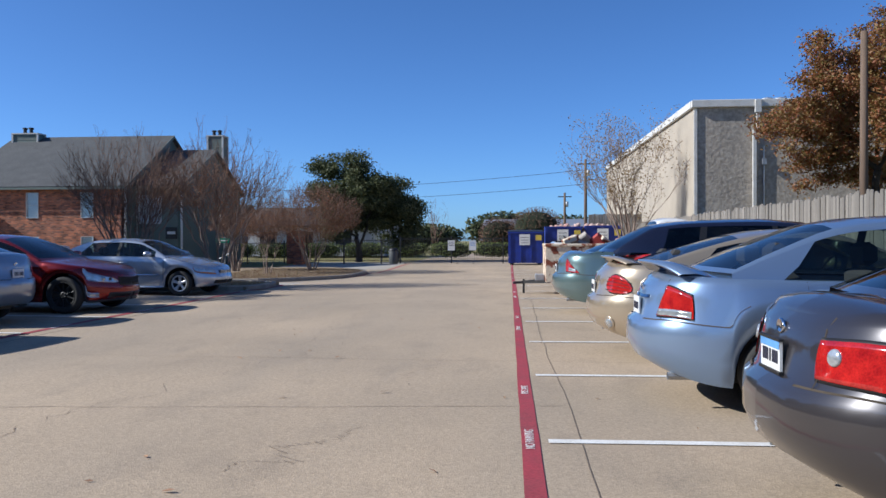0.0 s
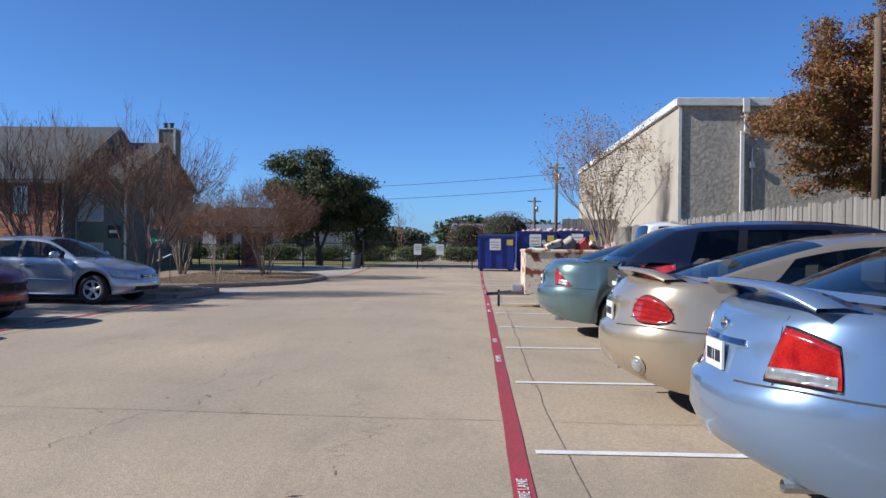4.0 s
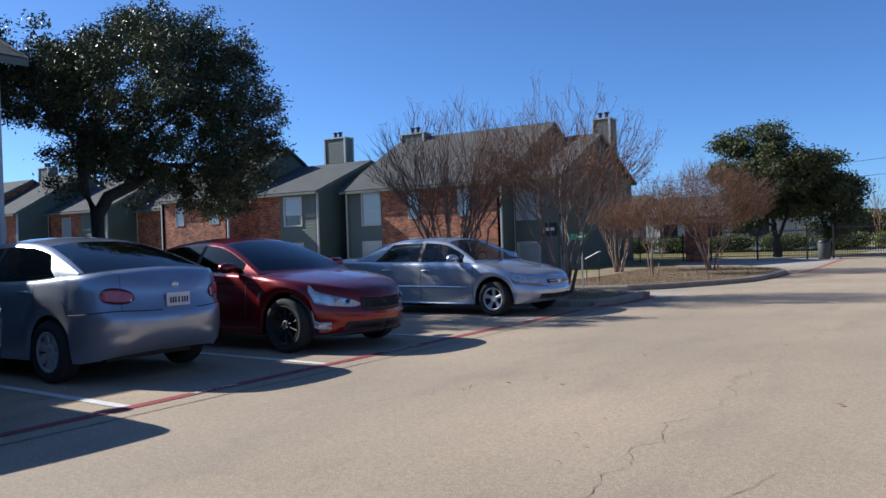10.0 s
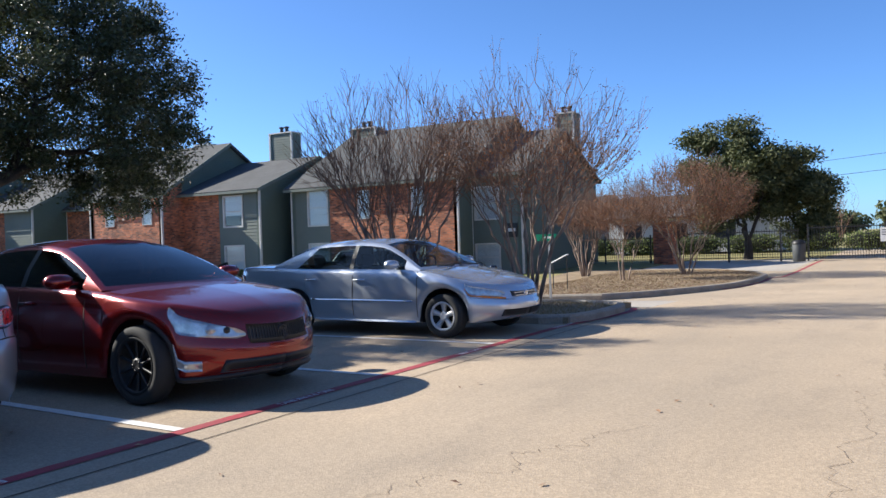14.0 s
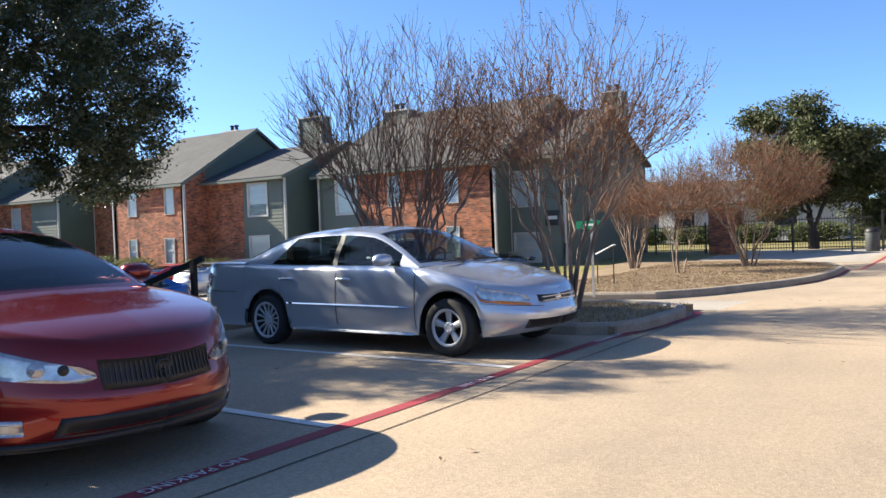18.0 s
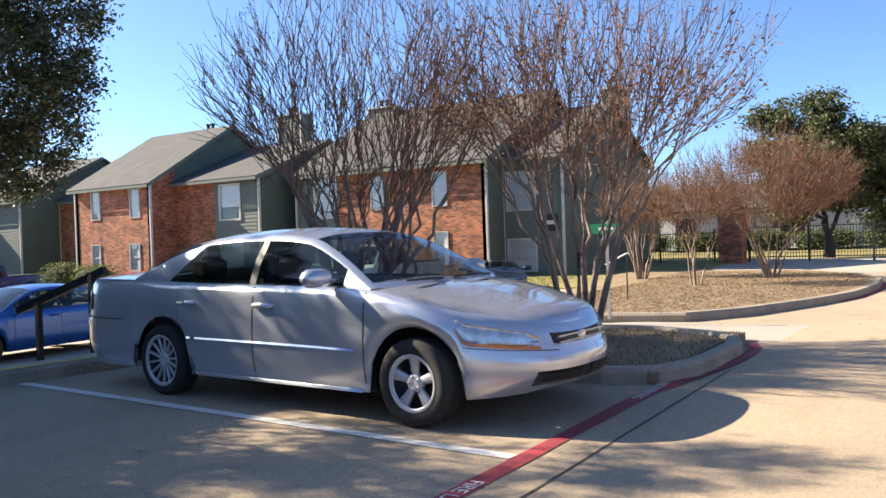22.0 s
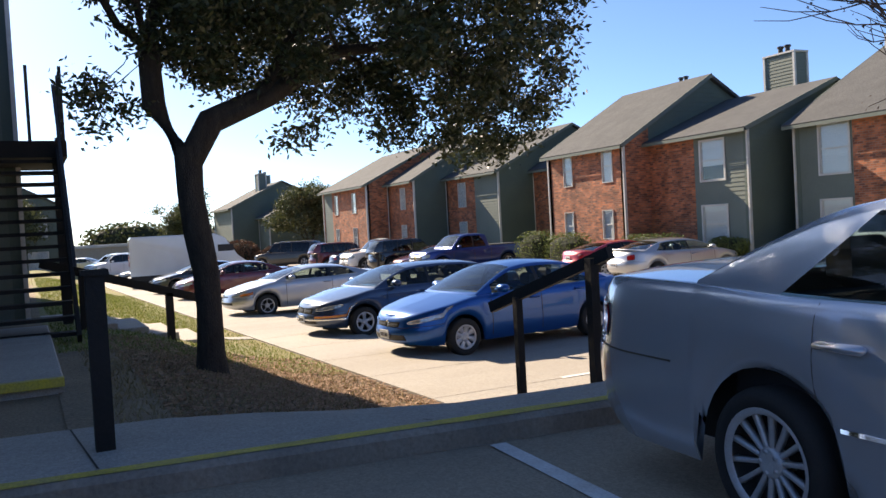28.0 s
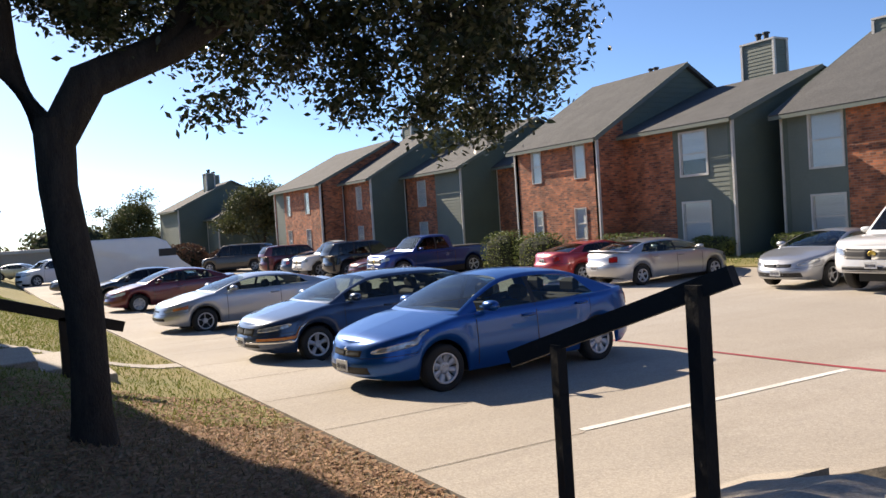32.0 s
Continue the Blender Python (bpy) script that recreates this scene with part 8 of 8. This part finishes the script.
GREYSIDE = mat("grey_board_siding", (0.50, 0.51, 0.51), 0.8, (0.40, 0.41, 0.42), scale=1, fine=6, stretch=(8, 8, 0.3))
for x0, x1, y0, h in ((-34, -24, 62, 4.6), (-22, -10.5, 60, 4.2)):
    b = empty("far_house", pose(0, 0, 0), "low grey-sided house behind a hedge", "house", "far houses")
    part("wall", *boxgeo(x0, x1, y0, y0 + 9, 0, h * 0.62), GREYSIDE, b)
    part("roof_front", *slab_between((x0 - 0.4, y0 - 0.5, h * 0.6), (x1 + 0.4, y0 - 0.5, h * 0.6), (x1 + 0.4, y0 + 4.5, h), (x0 - 0.4, y0 + 4.5, h), 0.12), SHINGLE, b)
    part("roof_back", *slab_between((x0 - 0.4, y0 + 4.5, h), (x1 + 0.4, y0 + 4.5, h), (x1 + 0.4, y0 + 9.5, h * 0.6), (x0 - 0.4, y0 + 9.5, h * 0.6), 0.12), SHINGLE, b)
    n = int((x1 - x0) / 3.2)
    for k in range(n):
        xx = x0 + 1 + k * 3.2
        w = part("window", *boxgeo(xx, xx + 1.5, y0 - 0.05, y0 - 0.002, 0.7, 2.1), TRIM, b)
        part("pane", *boxgeo(xx + 0.08, xx + 1.42, y0 - 0.06, y0 - 0.052, 0.78, 2.02), DARKROOM, w)
b = empty("warehouse", pose(0, 0, 0), "long low pale warehouse across the road", "building")
part("wall", *boxgeo(-3.5, 30, 108, 130, 0, 3.0), mat("far_grey_wall", (0.30, 0.33, 0.30), 0.8), b)
part("roof", *slab_between((-4, 107.5, 3.0), (30.5, 107.5, 3.0), (30.5, 119, 4.4), (-4, 119, 4.4), 0.15), STEEL, b)
b = empty("warehouse", pose(0, 0, 0), "long low tan building at the end of the lower lot", "building")
part("wall", *boxgeo(-140, -112, 6, 25, -1.5, 0.9), mat("far_tan_wall", (0.42, 0.36, 0.30), 0.8), b)
part("roof_edge", *boxgeo(-140.2, -111.8, 5.8, 25.2, 0.9, 1.25), STEEL, b)
round_tree(pose(-77, 34, -1.2), 71, 1.2, 2.6, 6.8, FARLEAF, 9000, 0.13, "grey-green oak at the far end of the lot", gaps=0.6, depth=3)
round_tree(pose(-78.5, 30.9, -1.2), 72, 1.2, 3.3, 8.0, FARLEAF, 16000, 0.13, "dark green oak behind the far cars", gaps=0.6, depth=3)
round_tree(pose(-103, 25, -1.3), 73, 1.0, 3.6, 8.6, FARLEAF, 14000, 0.15, "rounded oak beyond the lower lot", gaps=0.7, depth=3)
for k, (x, y, s) in enumerate(((-73, 23.5, 4.0), (-78, 21.5, 5.0), (-84, 20, 5.0), (-69.5, 25.5, 3.0), (3.0, 93, 6.5), (-1.5, 95, 5.0))):
    shrub(pose(x, y, -1.2 if x < -20 else 0), s, s * 0.8, s * (0.55 if x < -20 else 0.8), 80 + k, "bare reddish-brown bush, dense with twigs", leafmat("brown_twiggage", (0.16, 0.085, 0.05), (0.10, 0.06, 0.04), 0.1, 0.9) if k == 0 else bpy.data.materials["brown_twiggage"], 3000, 0.09, "bush", "brown bushes", 2.2)
for k in range(12):
    shrub(pose(-60 + 14 * k + (k * 37 % 5), 135 + (k * 53 % 20), 0), 15, 7, 4.5 + (k * 29 % 3), 100 + k, "distant dark tree line", FARLEAF, 1500, 0.35, "far_trees", "distant trees", 2.2)
for k in range(8):
    shrub(pose(-150, -40 + 16 * k, -1.5), 8, 15, 4.0 + (k * 29 % 3), 120 + k, "distant dark tree line", FARLEAF, 1200, 0.35, "far_trees", "distant trees", 2.2)
HS = apartment_block(-86, -78, 1.7, 10, -1.4, 4.2, 6.8, [(-86, -78, "siding", [(-84, -83, 0, 1.4), (-81, -80, 0, 1.4)])], "green apartment block at the far end", right=GREEN)
for z0, z1 in ((-0.5, 0.9), (2.1, 3.5)):
    window("y", -77.87, 9.0, 10.3, z0, z1, 1, HS)
round_tree(pose(-74.5, 8.1, -1.4), 74, 1.4, 2.4, 7.2, FARLEAF, 12000, 0.11, "dark oak before the far apartment block", gaps=0.5)


# ---- grass, litter and lettering ----
def blades(name, spots, size, material, label, flatness=0.35, seed=1):
    """Many short blades or leaves in one mesh."""
    rnd = random.Random(seed)
    v, f = [], []
    for x, y, z in spots:
        s = size * rnd.uniform(0.6, 1.4)
        a = rnd.uniform(0, 6.283)
        up = rnd.uniform(flatness, 1.0)
        dx, dy = math.cos(a) * s, math.sin(a) * s
        lx, ly = rnd.uniform(-0.6, 0.6) * s, rnd.uniform(-0.6, 0.6) * s
        i = len(v)
        v += [(x - dy * 0.12, y + dx * 0.12, z), (x + dy * 0.12, y - dx * 0.12, z), (x + lx, y + ly, z + s * up)]
        f.append((i, i + 1, i + 2))
    return tagged(part(name, v, f, material), label, "", "", "stuff")


def litter(name, spots, size, material, label, seed=2):
    rnd = random.Random(seed)
    v, f = [], []
    for x, y, z in spots:
        s = size * rnd.uniform(0.6, 1.4)
        a, t = rnd.uniform(0, 6.283), rnd.uniform(-0.5, 0.5)
        c, q = math.cos(a) * s, math.sin(a) * s
        zz = z + abs(t) * s * 0.5 + 0.004
        i = len(v)
        v += [(x - c, y - q, zz - t * s * 0.5), (x - q * 0.4, y + c * 0.4, zz + 0.006), (x + c, y + q, zz + t * s * 0.5), (x + q * 0.4, y - c * 0.4, zz)]
        f.append((i, i + 1, i + 2, i + 3))
    return tagged(part(name, v, f, material), label, "", "", "stuff")


STRAW = leafmat("straw_blades", (0.36, 0.27, 0.145), (0.20, 0.155, 0.075), 0.2, 0.9)
GREENBLADE = leafmat("green_blades", (0.12, 0.19, 0.03), (0.27, 0.26, 0.07), 0.25, 0.8)
LITTER = leafmat("leaf_litter", (0.46, 0.28, 0.16), (0.24, 0.13, 0.075), 0.1, 0.9)
rnd = random.Random(17)


def scatter(n, x0, x1, y0, y1, dz, keep=lambda x, y: True):
    out = []
    while len(out) < n:
        x, y = rnd.uniform(x0, x1), rnd.uniform(y0, y1)
        if keep(x, y):
            out.append((x, y, ground_z(x, y) + dz))
    return out


blades("verge_grass", scatter(9000, -12.3, -6.95, 13.1, 16.1, 0.085), 0.055, STRAW, "short dry yellow grass on the verge", seed=3)
blades("island_grass", scatter(22000, -12.8, -6.3, 18.3, 34, 0.11, lambda x, y: x < isl_edge(-6.0, y)[0] - 0.1), 0.05, STRAW, "dry brown grass of the island", seed=4)
blades("lawn_grass", scatter(8000, -19.2, -13.9, 9.2, 12.5, 0.03), 0.06, STRAW, "dry grass of the sloping lawn", seed=5)
blades("lawn_grass_green", scatter(30000, -46, -18.9, 9.0, 12.55, 0.03, lambda x, y: not (-24.0 < x < -21.9 and 9.4 < y < 11.4) and not -24.95 < x < -24.35), 0.06, GREENBLADE, "short greenish lawn beyond the steps", seed=6)
blades("lawn_houses_grass", scatter(12000, -45, -16, 30.2, 32.7, 0.04), 0.09, GREENBLADE, "short lawn by the apartments", seed=7)
litter("leaf_litter", scatter(16000, -21, -13.8, 9.6, 12.6, 0.035, lambda x, y: rnd.random() < 0.35 + 0.65 * math.exp(-((x + 16.3) ** 2 + (y - 11.2) ** 2) / 5)), 0.032, LITTER, "dry brown oak leaves on the lawn")
litter("island_litter", scatter(9000, -12.8, -6.5, 18.3, 33.5, 0.125, lambda x, y: x < isl_edge(-6.0, y)[0] - 0.15), 0.035, POD, "dry brown leaves strewn on the island", 12)
litter("drive_litter", scatter(240, -12, 5.5, -8, 26, 0.003), 0.028, LITTER, "stray dry leaves on the concrete", 9)


def lettering(text, x, y, rz, size, parent=None):
    cu = bpy.data.curves.new("lettering", "FONT")
    cu.body, cu.size, cu.align_x, cu.align_y = text, size, "CENTER", "CENTER"
    cu.extrude = 0.0005
    ob = new("lettering", cu)
    cu.materials.append(WHITE_LINE)
    ob.matrix_basis = pose(x, y, ground_z(x, y) + 0.0085, 0, 0, rz)
    return tagged(ob, "white stencilled words on the red line", "lettering", "", "structure")


for k in range(8):
    lettering("NO PARKING", -0.085, -2.55 + 6.7 * k, 90, 0.085)
    lettering("FIRE LANE", -0.085, -0.8 + 6.7 * k, 90, 0.085)
for k in range(5):
    lettering(("NO PARKING", "FIRE LANE")[k % 2], -6.93, 1.2 + 2.9 * k, -90, 0.115)
